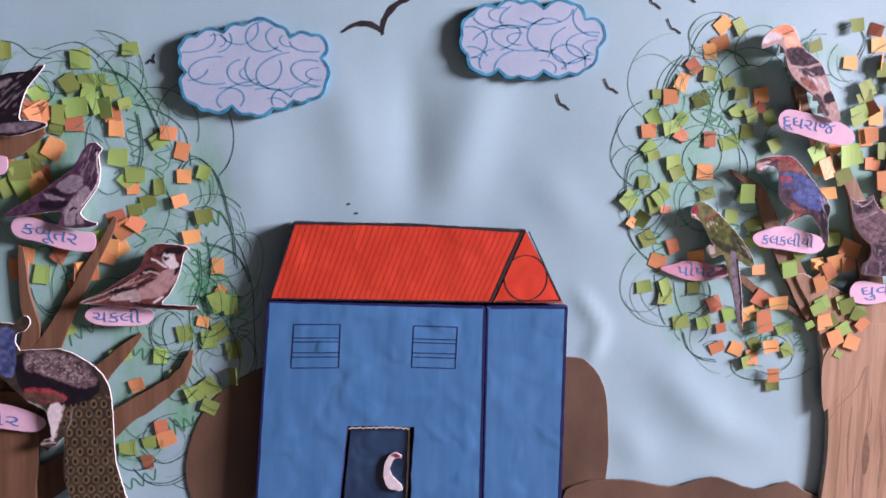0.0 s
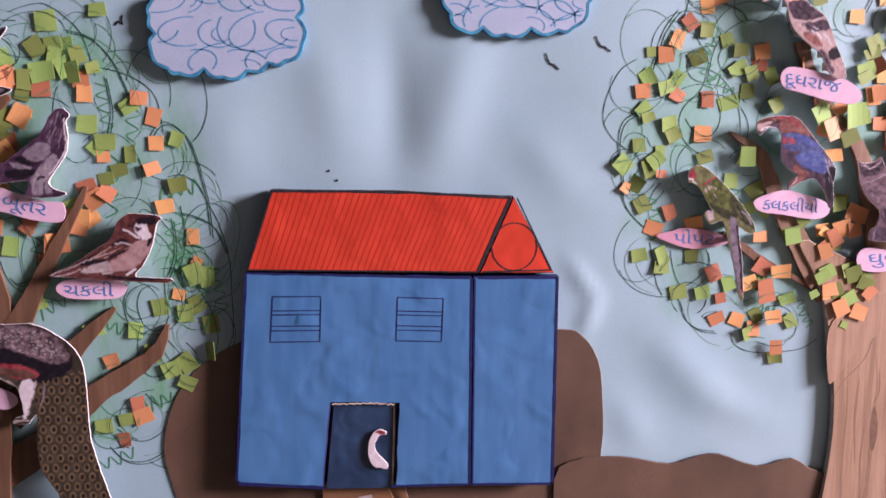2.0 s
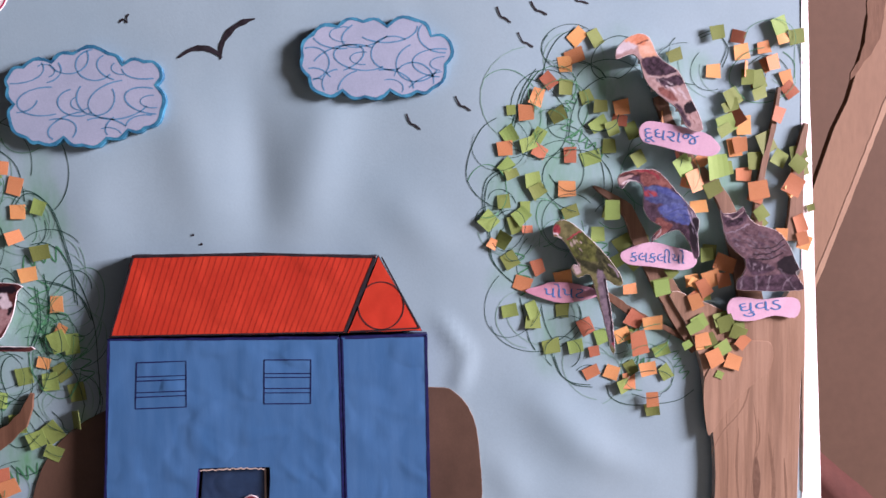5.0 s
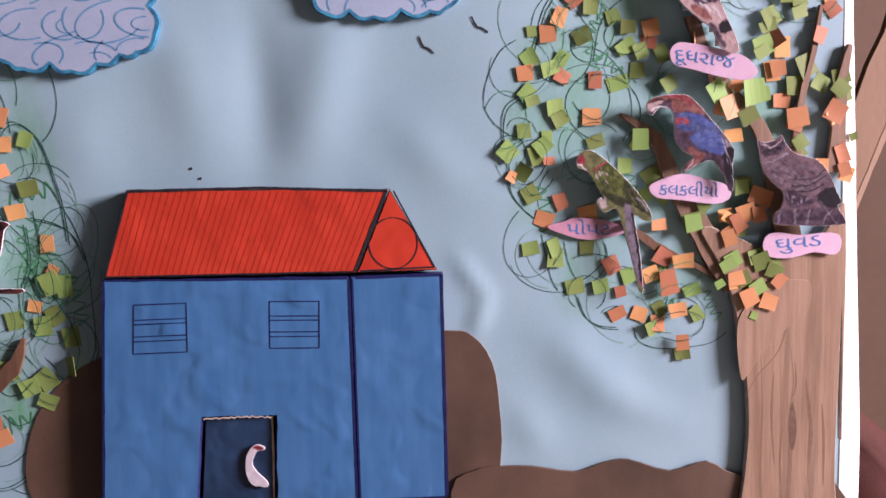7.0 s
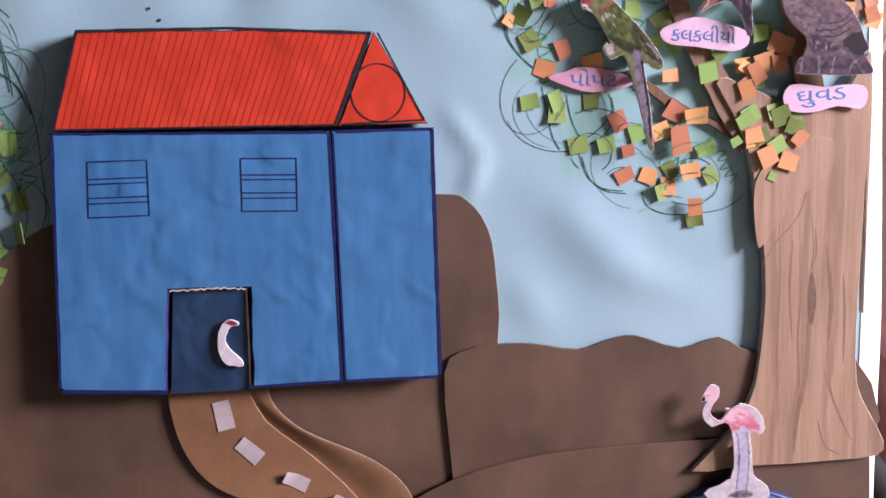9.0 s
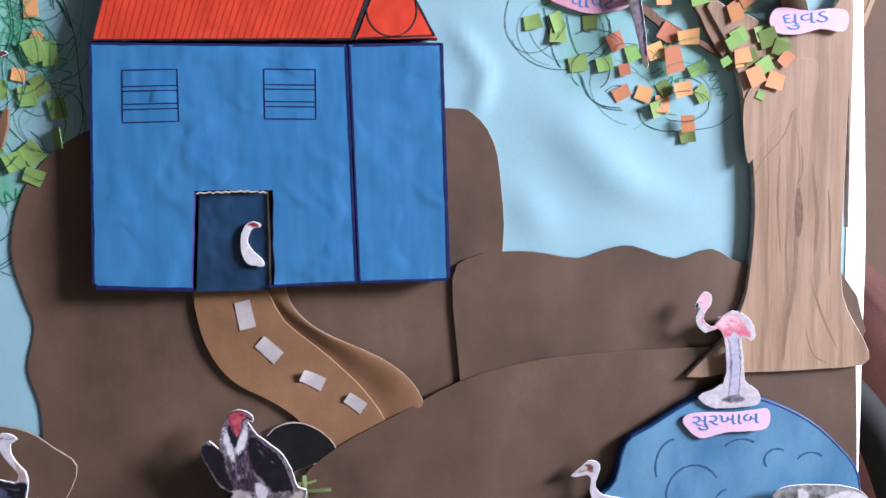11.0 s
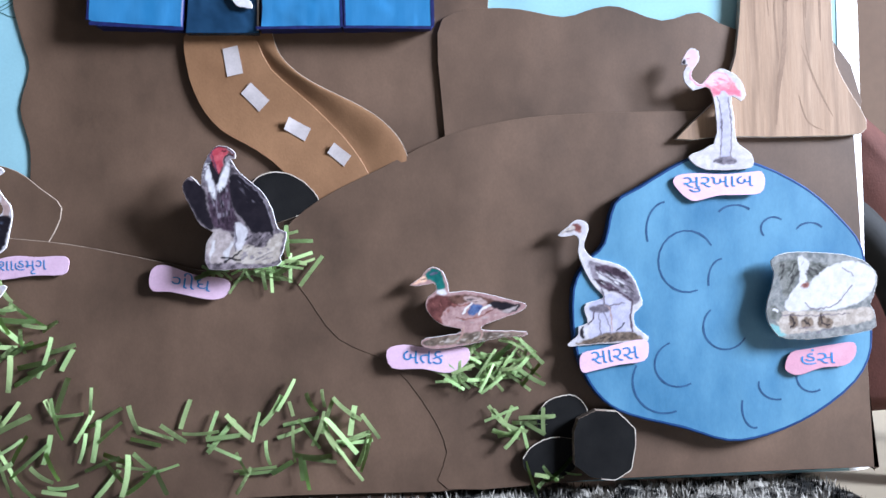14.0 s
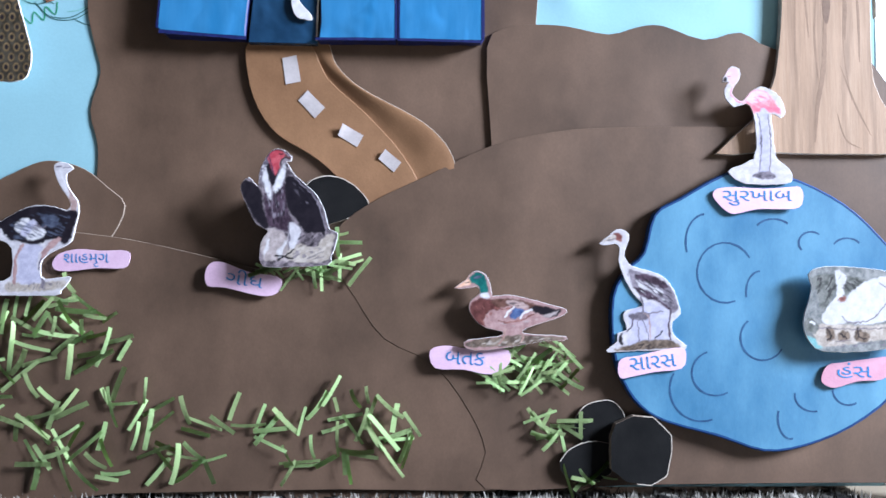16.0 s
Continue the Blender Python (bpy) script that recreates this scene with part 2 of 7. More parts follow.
M_ROCK = mat("charcoal_card", (0.006, 0.006, 0.0065), (0.013, 0.0125, 0.0125), 40, 0.9, 0.1, spec=0.1, grain=0.1)
M_DASH = mat("thin_grey_white_paper", (0.36, 0.32, 0.32), (0.5, 0.45, 0.45), 60, 0.6, 0.1, grain=0.06)
M_PURPLE = mat("purple_line", (0.20, 0.05, 0.25), (0.26, 0.07, 0.30), 100, 0.6, 0.0)
M_STAMP = mat("crimson_ring", (0.45, 0.04, 0.10), (0.52, 0.06, 0.14), 100, 0.6, 0.0)


def crayon_wash(m, tint):
    """Soft green crayon rubbed over the paper where the sheet's own colour layer says so."""
    t = m.node_tree
    n, link = t.nodes, t.links.new
    bsdf = n["Principled BSDF"]
    src = bsdf.inputs["Base Color"].links[0].from_socket
    at_ = n.new("ShaderNodeAttribute")
    at_.attribute_name = "crayon"
    co = n.new("ShaderNodeTexCoord")
    mp = n.new("ShaderNodeMapping")
    mp.inputs["Rotation"].default_value, mp.inputs["Scale"].default_value = (0, 0.6, 0), (1, 1, 0.3)
    link(co.outputs["Object"], mp.inputs["Vector"])
    rub = n.new("ShaderNodeTexNoise")
    rub.inputs["Scale"].default_value, rub.inputs["Detail"].default_value, rub.inputs["Roughness"].default_value = 130, 4, 0.65
    link(mp.outputs[0], rub.inputs["Vector"])
    rng = n.new("ShaderNodeMapRange")
    rng.inputs["From Min"].default_value, rng.inputs["From Max"].default_value = 0.35, 0.65
    rng.inputs["To Min"].default_value, rng.inputs["To Max"].default_value = 0.45, 1.0
    link(rub.outputs["Fac"], rng.inputs["Value"])
    mul = n.new("ShaderNodeMath")
    mul.operation = "MULTIPLY"
    link(at_.outputs["Fac"], mul.inputs[0])
    link(rng.outputs[0], mul.inputs[1])
    mix = n.new("ShaderNodeMix")
    mix.data_type = "RGBA"
    link(mul.outputs[0], mix.inputs["Factor"])
    link(src, mix.inputs["A"])
    mix.inputs["B"].default_value = (*tint, 1)
    link(mix.outputs["Result"], bsdf.inputs["Base Color"])


crayon_wash(M_SHEET, (0.07, 0.33, 0.14))


def wood(name, a, b, c):
    """Printed wood grain: long wavering vertical streaks."""
    m = mat(name, a, b, 12, 0.6, 0.12, 700, stretch=(7, 1, 0.55), grain=0.06)
    t = m.node_tree
    n, link = t.nodes, t.links.new
    bsdf = n["Principled BSDF"]
    src = bsdf.inputs["Base Color"].links[0].from_socket
    co = n.new("ShaderNodeTexCoord")
    mp = n.new("ShaderNodeMapping")
    mp.inputs["Scale"].default_value = (1, 1, 0.13)
    link(co.outputs["Object"], mp.inputs["Vector"])
    w = n.new("ShaderNodeTexWave")
    w.bands_direction = "X"
    w.inputs["Scale"].default_value, w.inputs["Distortion"].default_value = 15, 10
    w.inputs["Detail"].default_value, w.inputs["Detail Scale"].default_value = 6, 2.2
    link(mp.outputs[0], w.inputs["Vector"])
    r = n.new("ShaderNodeValToRGB")
    r.color_ramp.elements[0].position, r.color_ramp.elements[1].position = 0.0, 0.42
    r.color_ramp.elements[0].color, r.color_ramp.elements[1].color = (0.45, 0.45, 0.45, 1), (0, 0, 0, 1)
    link(w.outputs["Fac"], r.inputs[0])
    mix = n.new("ShaderNodeMix")
    mix.data_type = "RGBA"
    link(r.outputs[0], mix.inputs["Factor"])
    link(src, mix.inputs["A"])
    mix.inputs["B"].default_value = (*c, 1)
    # short dark flecks and long pale streaks of the print
    mp2 = n.new("ShaderNodeMapping")
    mp2.inputs["Scale"].default_value = (1, 1, 0.045)
    link(co.outputs["Object"], mp2.inputs["Vector"])
    streak = n.new("ShaderNodeTexNoise")
    streak.inputs["Scale"].default_value, streak.inputs["Detail"].default_value, streak.inputs["Roughness"].default_value = 520, 5, 0.65
    link(mp2.outputs[0], streak.inputs["Vector"])
    r2 = n.new("ShaderNodeMapRange")
    r2.inputs["From Min"].default_value, r2.inputs["From Max"].default_value = 0.34, 0.62
    r2.inputs["To Min"].default_value, r2.inputs["To Max"].default_value = 0.86, 1.07
    link(streak.outputs["Fac"], r2.inputs["Value"])
    h2 = n.new("ShaderNodeHueSaturation")
    link(r2.outputs[0], h2.inputs["Value"])
    link(mix.outputs["Result"], h2.inputs["Color"])
    link(h2.outputs[0], bsdf.inputs["Base Color"])
    return m


M_TRUNK = wood("wood_print_paper", (0.285, 0.18, 0.113), (0.385, 0.26, 0.175), (0.165, 0.098, 0.06))
M_GRAIN = mat("printed_grain_line", (0.19, 0.116, 0.073), (0.25, 0.158, 0.103), 40, 0.6, 0.0)
M_KNOT = mat("printed_knot", (0.13, 0.075, 0.048), (0.2, 0.125, 0.082), 120, 0.6, 0.0)
M_TRUNK_PALE = wood("pale_wood_print_paper", (0.3, 0.19, 0.122), (0.4, 0.27, 0.183), (0.25, 0.155, 0.1))
M_LIMB = wood("branch_brown_paper", (0.22, 0.135, 0.085), (0.29, 0.185, 0.125), (0.14, 0.08, 0.05))
M_TRUNK_B = wood("bark_brown_paper", (0.125, 0.066, 0.038), (0.18, 0.098, 0.058), (0.09, 0.046, 0.026))

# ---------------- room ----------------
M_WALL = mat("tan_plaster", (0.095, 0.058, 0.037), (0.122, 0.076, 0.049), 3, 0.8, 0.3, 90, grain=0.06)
# Walls and ceiling out of view, kept near black to cut bounced fill.
M_WALL_UNSEEN = mat("unseen_dark_shell", (0.022, 0.02, 0.018), (0.03, 0.028, 0.026), 3, 0.85, 0.3, 90, grain=0.05)
M_TILE = mat("cream_tile", (0.27, 0.225, 0.165), (0.33, 0.28, 0.21), 6, 0.35, 0.05, 200, grain=0.04)
M_RUG = mat("black_and_white_pile", (0.012, 0.012, 0.012), (0.3, 0.28, 0.25), 70, 0.95, 0.6, 600, spec=0.05, grain=0.2, ramp_at=(0.42, 0.58))
M_FRAME = mat("painted_wood", (0.55, 0.53, 0.48), (0.60, 0.58, 0.53), 20, 0.5, 0.1)
X0, X1, YB, YF, ZC = -3.0, 2.62, 0.97, -3.4, 2.8


def wall(name, lo, hi, m, label):
    bm = bmesh.new()
    box(bm, lo, hi)
    return part(name, bm, m, None, label, "wall", "structure")


bm = bmesh.new()
box(bm, (X0 - 0.1, YF - 0.1, -0.12), (X1 + 0.1, YB + 0.1, -0.03))
part("floor", bm, M_TILE, None, "cream tiled floor", "floor", "structure")
wall("wall_north", (X0, YB, -0.03), (X1, YB + 0.1, ZC), M_WALL, "tan brown plastered wall behind the board")
wall("wall_south", (X0, YF - 0.1, -0.03), (X1, YF, ZC), M_WALL_UNSEEN, "added unseen wall, dark to cut bounced light")
wall("wall_west", (X0 - 0.1, YF - 0.1, -0.03), (X0, YB + 0.1, ZC), M_WALL_UNSEEN, "added unseen wall, dark to cut bounced light")
bm = bmesh.new()
ya, yb, za, zb = WIN_Y - WIN_W / 2, WIN_Y + WIN_W / 2, WIN_Z - WIN_H / 2, WIN_Z + WIN_H / 2
for lo, hi in (((X1, YF - 0.1, -0.03), (X1 + 0.1, ya, ZC)), ((X1, yb, -0.03), (X1 + 0.1, YB + 0.1, ZC)),
               ((X1, ya, -0.03), (X1 + 0.1, yb, za)), ((X1, ya, zb), (X1 + 0.1, yb, ZC))):
    box(bm, lo, hi)
part("wall_east", bm, M_WALL_UNSEEN, None, "added unseen wall with a window opening, dark to cut bounced light", "wall", "structure")
bm = bmesh.new()
box(bm, (X0 - 0.1, YF - 0.1, ZC), (X1 + 0.1, YB + 0.1, ZC + 0.1))
part("ceiling", bm, M_WALL_UNSEEN, None, "added unseen ceiling, dark to cut bounced light", "ceiling", "structure")
win = tagged(new("window_1"), "open window with a painted wooden frame", "window", kind="structure")
win.location = (X1 + 0.05, WIN_Y, za)
bm = bmesh.new()
for lo, hi in (((X1 + 0.03, ya, za), (X1 + 0.08, ya + 0.04, zb)), ((X1 + 0.03, yb - 0.04, za), (X1 + 0.08, yb, zb)),
               ((X1 + 0.03, ya + 0.04, za), (X1 + 0.08, yb - 0.04, za + 0.04)), ((X1 + 0.03, ya + 0.04, zb - 0.04), (X1 + 0.08, yb - 0.04, zb))):
    box(bm, lo, hi)
part("window_frame", bm, M_FRAME, win)

# rug under the board: a pile of short tufts on a thick backing
bm = bmesh.new()
r = random.Random(3)
nx, ny = 300, 130
# Spread far past the part in view, to cut light bounced off the tiles.
grid = [[bm.verts.new((-2.4 + 2.7825 * i / nx, -2.6 + 3.28 * j / ny, 0.001 + 0.006 * r.random())) for i in range(nx + 1)] for j in range(ny + 1)]
for j in range(ny):
    for i in range(nx):
        bm.faces.new((grid[j][i], grid[j][i + 1], grid[j + 1][i + 1], grid[j + 1][i]))
for k in range(9000):
    x, y = r.uniform(-0.3, 0.382), r.uniform(0.5, 0.57)
    h, a = r.uniform(0.004, 0.011), r.uniform(0, 6.28)
    dx, dy = 0.0011 * math.cos(a), 0.0011 * math.sin(a)
    tx, ty = r.uniform(-0.004, 0.004), r.uniform(-0.004, 0.004)
    v = [bm.verts.new(c) for c in ((x - dx, y - dy, 0.001), (x + dx, y + dy, 0.001), (x + tx, y + ty, h))]
    bm.faces.new(v)
ends = [(-2.4, -2.6), (0.3825, -2.6), (0.3825, 0.68), (-2.4, 0.68)]
lo = [bm.verts.new((x, y, -0.03)) for x, y in ends]
hi = [bm.verts.new((x, y, 0.0005)) for x, y in ends]
bm.faces.new(lo[::-1])
for i in range(4):
    bm.faces.new((lo[i], lo[(i + 1) % 4], hi[(i + 1) % 4], hi[i]))
part("rug", bm, M_RUG, None, "thick black and white shaggy rug under the board", "rug")

# ---------------- the board ----------------
BX0, BX1, BZ0, BZ1 = -335, 398, 11, 668


def ridge(x, z, p, q, w, a):
    """A crease or swelling of the paper from p to q."""
    px, pz = p
    dx, dz = q[0] - px, q[1] - pz
    l2 = dx * dx + dz * dz
    t = min(1.0, max(0.0, ((x - px) * dx + (z - pz) * dz) / l2))
    d = math.hypot(x - px - t * dx, z - pz - t * dz)
    return a * math.exp(-(d / w) ** 2) * math.sin(math.pi * (0.12 + 0.76 * t))


def bulge(x, z):
    """The sheet is not glued flat: folds fan out above the roof, and it is dented beside the tree."""
    h = ridge(x, z, (60, 496), (84, 590), 19, 3.0) + ridge(x, z, (38, 496), (34, 590), 13, -1.7)
    h += ridge(x, z, (4, 500), (-12, 590), 18, 1.8) + ridge(x, z, (-60, 480), (-75, 540), 20, 1.5)
    h += ridge(x, z, (150, 440), (168, 415), 6, 1.8) + ridge(x, z, (168, 415), (160, 390), 6, 1.8)
    h += ridge(x, z, (206, 388), (252, 352), 15, 2.3) + ridge(x, z, (225, 355), (290, 330), 13, 1.6)
    h += ridge(x, z, (185, 345), (205, 315), 12, 1.4) + ridge(x, z, (120, 520), (155, 480), 15, 1.3)
    h += ridge(x, z, (186, 455), (194, 650), 55, 2.4)
    h += 0.5 * noise.noise(Vector((x / 60, z / 60, 0.3)))
    return h + 0.5


board = thing("display_board", 30, BZ0, 0, "foam display board faced with pale blue chart paper", "board")
bm = bmesh.new()
box(bm, (BX0 / 1000, Y0 + 0.005, BZ0 / 1000), (BX1 / 1000, Y0 + 0.023, BZ1 / 1000))
part("backing", bm, M_FOAM, board, "white foam backing board")
bm = bmesh.new()
NX, NZ = 160, 146
SX1 = 392


def sheet_edge(z):
    return 399 - 5 * min(1, max(0, (z - 312) / 313))


def board_edge(z):
    return 417 - 0.046 * max(0, z - 306)


rows = []
for j in range(NZ + 1):
    z = BZ0 + (BZ1 - BZ0) * j / NZ
    xs = [BX0 + (sheet_edge(z) - BX0) * i / NX for i in range(NX + 1)]
    rows.append([bm.verts.new(at(x, z, bulge(x, z))) for x in xs])
for j in range(NZ):
    for i in range(NX):
        bm.faces.new((rows[j][i], rows[j][i + 1], rows[j + 1][i + 1], rows[j + 1][i]))
sheet = part("sheet", bm, M_SHEET, board, "creased pale blue chart paper", shade=True)


def crayon(x, z):
    """How thickly the green crayon lies: inside the two crowns, in uneven patches."""
    k = 0.0
    for cx, cz, rx, rz, a in ((272, 508, 96, 116, 0.5), (-172, 455, 94, 142, 0.72)):
        d = math.hypot((x - cx) / rx, (z - cz) / rz) + 0.22 * noise.noise(Vector((x / 26, z / 26, 5.0)))
        patchy = 0.4 + 1.1 * max(0.0, noise.noise(Vector((x / 34, z / 42, 2.0))) + 0.28)
        k = max(k, a * min(1.0, max(0.0, (1.05 - d) / 0.22)) * patchy)
    return min(1.0, k)


layer = sheet.data.color_attributes.new("crayon", "FLOAT_COLOR", "POINT")
for i, v in enumerate(sheet.data.vertices):
    p = (v.co + world_at(sheet)) * 1000
    k = crayon(p.x, p.z)
    layer.data[i].color = (k, k, k, 1)
# the right border turns back towards the window and catches its light
bm = bmesh.new()
prof = [(0.0, 0.9), (0.25, 0.7), (0.55, -1.2), (0.8, -3.6), (0.96, -7.0), (1.0, -11.0), (0.98, -19.0)]
cols = []
for z in range(BZ0, BZ1 + 1, 9):
    x0, x1 = sheet_edge(z) - 1, board_edge(z) + 0.6 * noise.noise(Vector((0, 0, z / 40)))
    cols.append([bm.verts.new(at(x0 + (x1 - x0) * u, z, h)) for u, h in prof])
for a, b in zip(cols, cols[1:]):
    for k in range(len(prof) - 1):
        bm.faces.new((a[k], a[k + 1], b[k + 1], b[k]))
part("border", bm, M_WHITE, board, "bare white paper border", shade=True)
bm = bmesh.new()
stroke(bm, [(x, 645 + 0.6 * math.sin(x / 50)) for x in range(BX0 + 5, SX1 - 3, 20)], 0.85, 0.35, 0, bulge)
part("ruled_line", bm, M_PURPLE, board, "thin purple ruled line along the top")

# ---------------- hills of brown card ----------------
def card(name, p, h0, h1, label, m=M_BROWN, edge=M_BROWN_CUT, category="card hill", group="card hills", n=3):
    bm = bmesh.new()
    plate(bm, smooth(p, n), h0, h1, 0, 1, 0.25)
    return part(name, bm, [m, edge], None, label, category, "", group)


card("card_hill", [(-34, 401), (-59, 390), (-85, 376), (-104, 353), (-113, 320), (-108, 292), (-104, 274), (-110, 250), (-105, 228), (-105, 208), (-108, 181), (-116, 141), (-124, 84), (-119, 24), (124, 1), (150, 121), (159, 221), (175, 306), (175, 347), (171, 374), (159, 391), (142, 395), (66, 398)],
     0.4, 1.7, "large dark brown card hill behind the house, scalloped edge", n=3)
card("card_hill", [(143, 292), (157, 305), (174, 307), (195, 306), (222, 301), (241, 306), (257, 307), (284, 298), (308, 303), (331, 292), (393, 285), (403, 223), (279, 168), (147, 176), (146, 227)],
     1.8, 3.6, "dark brown card hill with a scalloped top beside the tree", edge=M_BROWN)
card("card_hill", [(-229, 119), (-224, 179), (-197, 193), (-165, 205), (-144, 215), (-130, 217), (-112, 212), (-98, 201), (-86, 189), (-94, 169), (-111, 151), (-163, 119)],
     2.7, 4.0, "rounded brown card mound at the edge of the meadow")
card("card_hill", [(-254, 175), (-198, 176), (-142, 174), (-93, 169), (-61, 163), (-22, 154), (7, 148), (64, 148), (107, 119), (157, 84), (178, 41), (167, 12), (50, 11), (-90, 9), (-249, 7)],
     4.1, 5.2, "brown card meadow with a thin pale edge")
card("card_hill", [(46, 171), (69, 191), (106, 209), (146, 228), (186, 237), (222, 240), (288, 241), (339, 241), (398, 238), (403, 237), (404, 234), (407, 170), (409, 91), (412, 18), (411, 14), (408, 14), (328, 14), (228, 13), (142, 11), (142, 34), (133, 57), (110, 88), (78, 105), (60, 130), (49, 148)],
     4.7, 5.45, "front hill of brown card with a soft curved top", edge=M_BROWN)

# ---------------- road ----------------
road = thing("card_road", *[(45, 242)][0], 2.7, "winding kraft card road with pale paper dashes", "road")
bm = bmesh.new()
plate(bm, smooth([(-8, 296), (-10, 274), (-3, 251), (10, 234), (30, 222), (47, 208), (70, 179), (100, 195), (90, 221), (66, 248), (41, 271), (27, 295)], 3), 2.7, 4.2, 0, 0)
part("roadway", bm, M_KRAFT, road)


def along(p, n):
    """n points at even steps along a line."""
    p = [Vector(v) for v in p]
    run = [0.0]
    for u, v in zip(p, p[1:]):
        run.append(run[-1] + (v - u).length)
    out, k = [], 0
    for i in range(n):
        d = run[-1] * i / (n - 1)
        while k < len(p) - 2 and run[k + 1] < d:
            k += 1
        out.append(p[k].lerp(p[k + 1], (d - run[k]) / max(run[k + 1] - run[k], 1e-9)))
    return out


def shell(bm, rows, thick):
    """A thin bent sheet: rows of (x, z, h) with a back face and closed edges."""
    front = [[bm.verts.new(at(x, z, h)) for x, z, h in r] for r in rows]
    back = [[bm.verts.new(at(x, z, h - thick)) for x, z, h in r] for r in rows]
    for i in range(len(rows) - 1):
        for j in range(len(rows[0]) - 1):
            bm.faces.new((front[i][j], front[i][j + 1], front[i + 1][j + 1], front[i + 1][j])).smooth = True
            bm.faces.new((back[i][j], back[i + 1][j], back[i + 1][j + 1], back[i][j + 1]))
    hem = [(i, 0) for i in range(len(rows))] + [(len(rows) - 1, j) for j in range(1, len(rows[0]))]
    hem += [(i, len(rows[0]) - 1) for i in range(len(rows) - 2, -1, -1)] + [(0, j) for j in range(len(rows[0]) - 2, 0, -1)]
    side = [(bm.verts.new(front[i][j].co), bm.verts.new(back[i][j].co)) for i, j in hem]
    for (a, b), (c, d) in zip(side, side[1:] + side[:1]):
        bm.faces.new((a, b, d, c))
    bmesh.ops.recalc_face_normals(bm, faces=bm.faces)


# the verge dips at the fold and swells towards its outer edge
SEAM = along(smooth([(27, 295), (41, 271), (66, 248), (90, 221), (98, 199)], 4, False), 34)
HEM = along(smooth([(42, 294), (47, 279), (63, 264), (95, 247), (110, 236), (120, 223), (126, 204)], 4, False), 34)
SWELL = [(0, 3.2), (0.1, 3.3), (0.25, 3.95), (0.4, 4.75), (0.55, 5.45), (0.7, 6.0), (0.85, 6.35), (0.95, 6.4), (1, 6.2)]
bm = bmesh.new()
rows = []
for i, (u, v) in enumerate(zip(SEAM, HEM)):
    t = i / 33
    k = min(1.0, 0.4 + t * 2.2) * (1 - 0.42 * max(0.0, (t - 0.75) / 0.25))
    rows.append([(*u.lerp(v, f), 3.2 + (h + 0.4 * noise.noise(Vector((t * 5, f * 2, 4))) - 3.2) * k) for f, h in SWELL])
shell(bm, rows, 0.4)
part("verge", bm, M_KRAFT, road, "bulging folded kraft verge")
bm = bmesh.new()
shell(bm, [[(x - 0.05, z - 0.05, h + 0.05), (x + 0.15, z + 0.12, h + 0.05)] for x, z, h in (r[-1] for r in rows)], 0.1)
part("torn_edge", bm, M_BROWN_EDGE, road, "pale torn card edge")
for n, ((x, z), w, l, a) in enumerate(zip([(18, 276), (31, 254), (56, 234), (81, 218)], (9.5, 9, 8.2, 7.6), (17, 15.5, 14.5, 13), (9, 44, 60, 50))):
    bm = bmesh.new()
    c, s = math.cos(radians(a)), math.sin(radians(a))
    rows = []
    for j in range(9):
        v = j / 8 - 0.5
        rows.append([])
        for i in range(5):
            u = i / 4 - 0.5
            curl = (0.6, 0.5, 2.6, 1.6)[n] * max(0.0, v + 0.25 * (u - 0.2)) ** 2 * 4 + 0.5 * max(0.0, -v - 0.2)
            p, q = u * w * (1 - 0.06 * v), v * l + 0.5 * u
            rows[-1].append((x + p * c - q * s, z + p * s + q * c, 4.5 + curl))
    shell(bm, rows, 0.15)
    part("dash", bm, M_DASH, road, "white paper dash with lifting corners")

# ---------------- house ----------------
HH = 12.5
house = thing("card_house", *[(31, 293)][0], 2.6, "padded card house with blue walls and a red pencilled roof", "house")
FRONT = [(-57, 435), (85, 432), (85, 293), (36.4, 293), (38.4, 349.5), (-5, 350.5), (-10, 294), (-59, 296), (-65, 300)]
bm = bmesh.new()
plate(bm, hand_cut(FRONT), 2.7, HH, 0, 1, 0.8)
part("front_wall", bm, [M_BLUE, M_NAVY], house, "blue glazed paper wall, slightly wrinkled")
bm = bmesh.new()
plate(bm, hand_cut([(86, 432), (141, 432), (141, 296), (139, 293), (86, 293)], 0.25), 2.7, HH, 0, 1, 0.8)
part("side_wall", bm, [M_BLUE, M_NAVY], house)
bm = bmesh.new()
plate(bm, hand_cut([(-40, 487), (110, 483), (89, 434), (-56, 436)]), 2.7, HH - 0.4, 0, 1, 0.6)
roof = part("roof", bm, [M_RED, M_BLACK], house, "red paper roof with pencilled slats")
TL, TR, BR, BL = (Vector(v) for v in [(-39, 486), (108, 482), (88, 436), (-55, 437)])
for k in range(1, 38):
    bm = bmesh.new()
    t = k / 38
    a, b = TL.lerp(TR, t), BL.lerp(BR, t)
    stroke(bm, [a.lerp(b, u) + Vector((0.5 * noise.noise(Vector((k * 1.7, u * 4, 0.5))), 0)) for u in (0, 0.2, 0.4, 0.6, 0.8, 1)], 0.55, HH - 0.3)
    part("pencil_line", bm, M_REDINK, roof)
bm = bmesh.new()
for line, w in (([(-39, 486), (35, 486), (109, 482)], 1.6), ([(109, 482), (89, 435)], 2.2), ([(-56, 437), (14, 436), (88, 435)], 0.9), ([(-39, 486), (-55, 437)], 1.1)):
    stroke(bm, line, w, HH - 0.15)
part("roof_outline", bm, M_BLACK, roof, "black marker outline")
bm = bmesh.new()
plate(bm, hand_cut([(111, 483), (138, 434), (90, 434)], 0.2), 2.7, HH - 0.4, 0, 1, 0.6)
gable = part("gable", bm, [M_RED, M_BLACK], house, "red paper gable with a drawn circle")
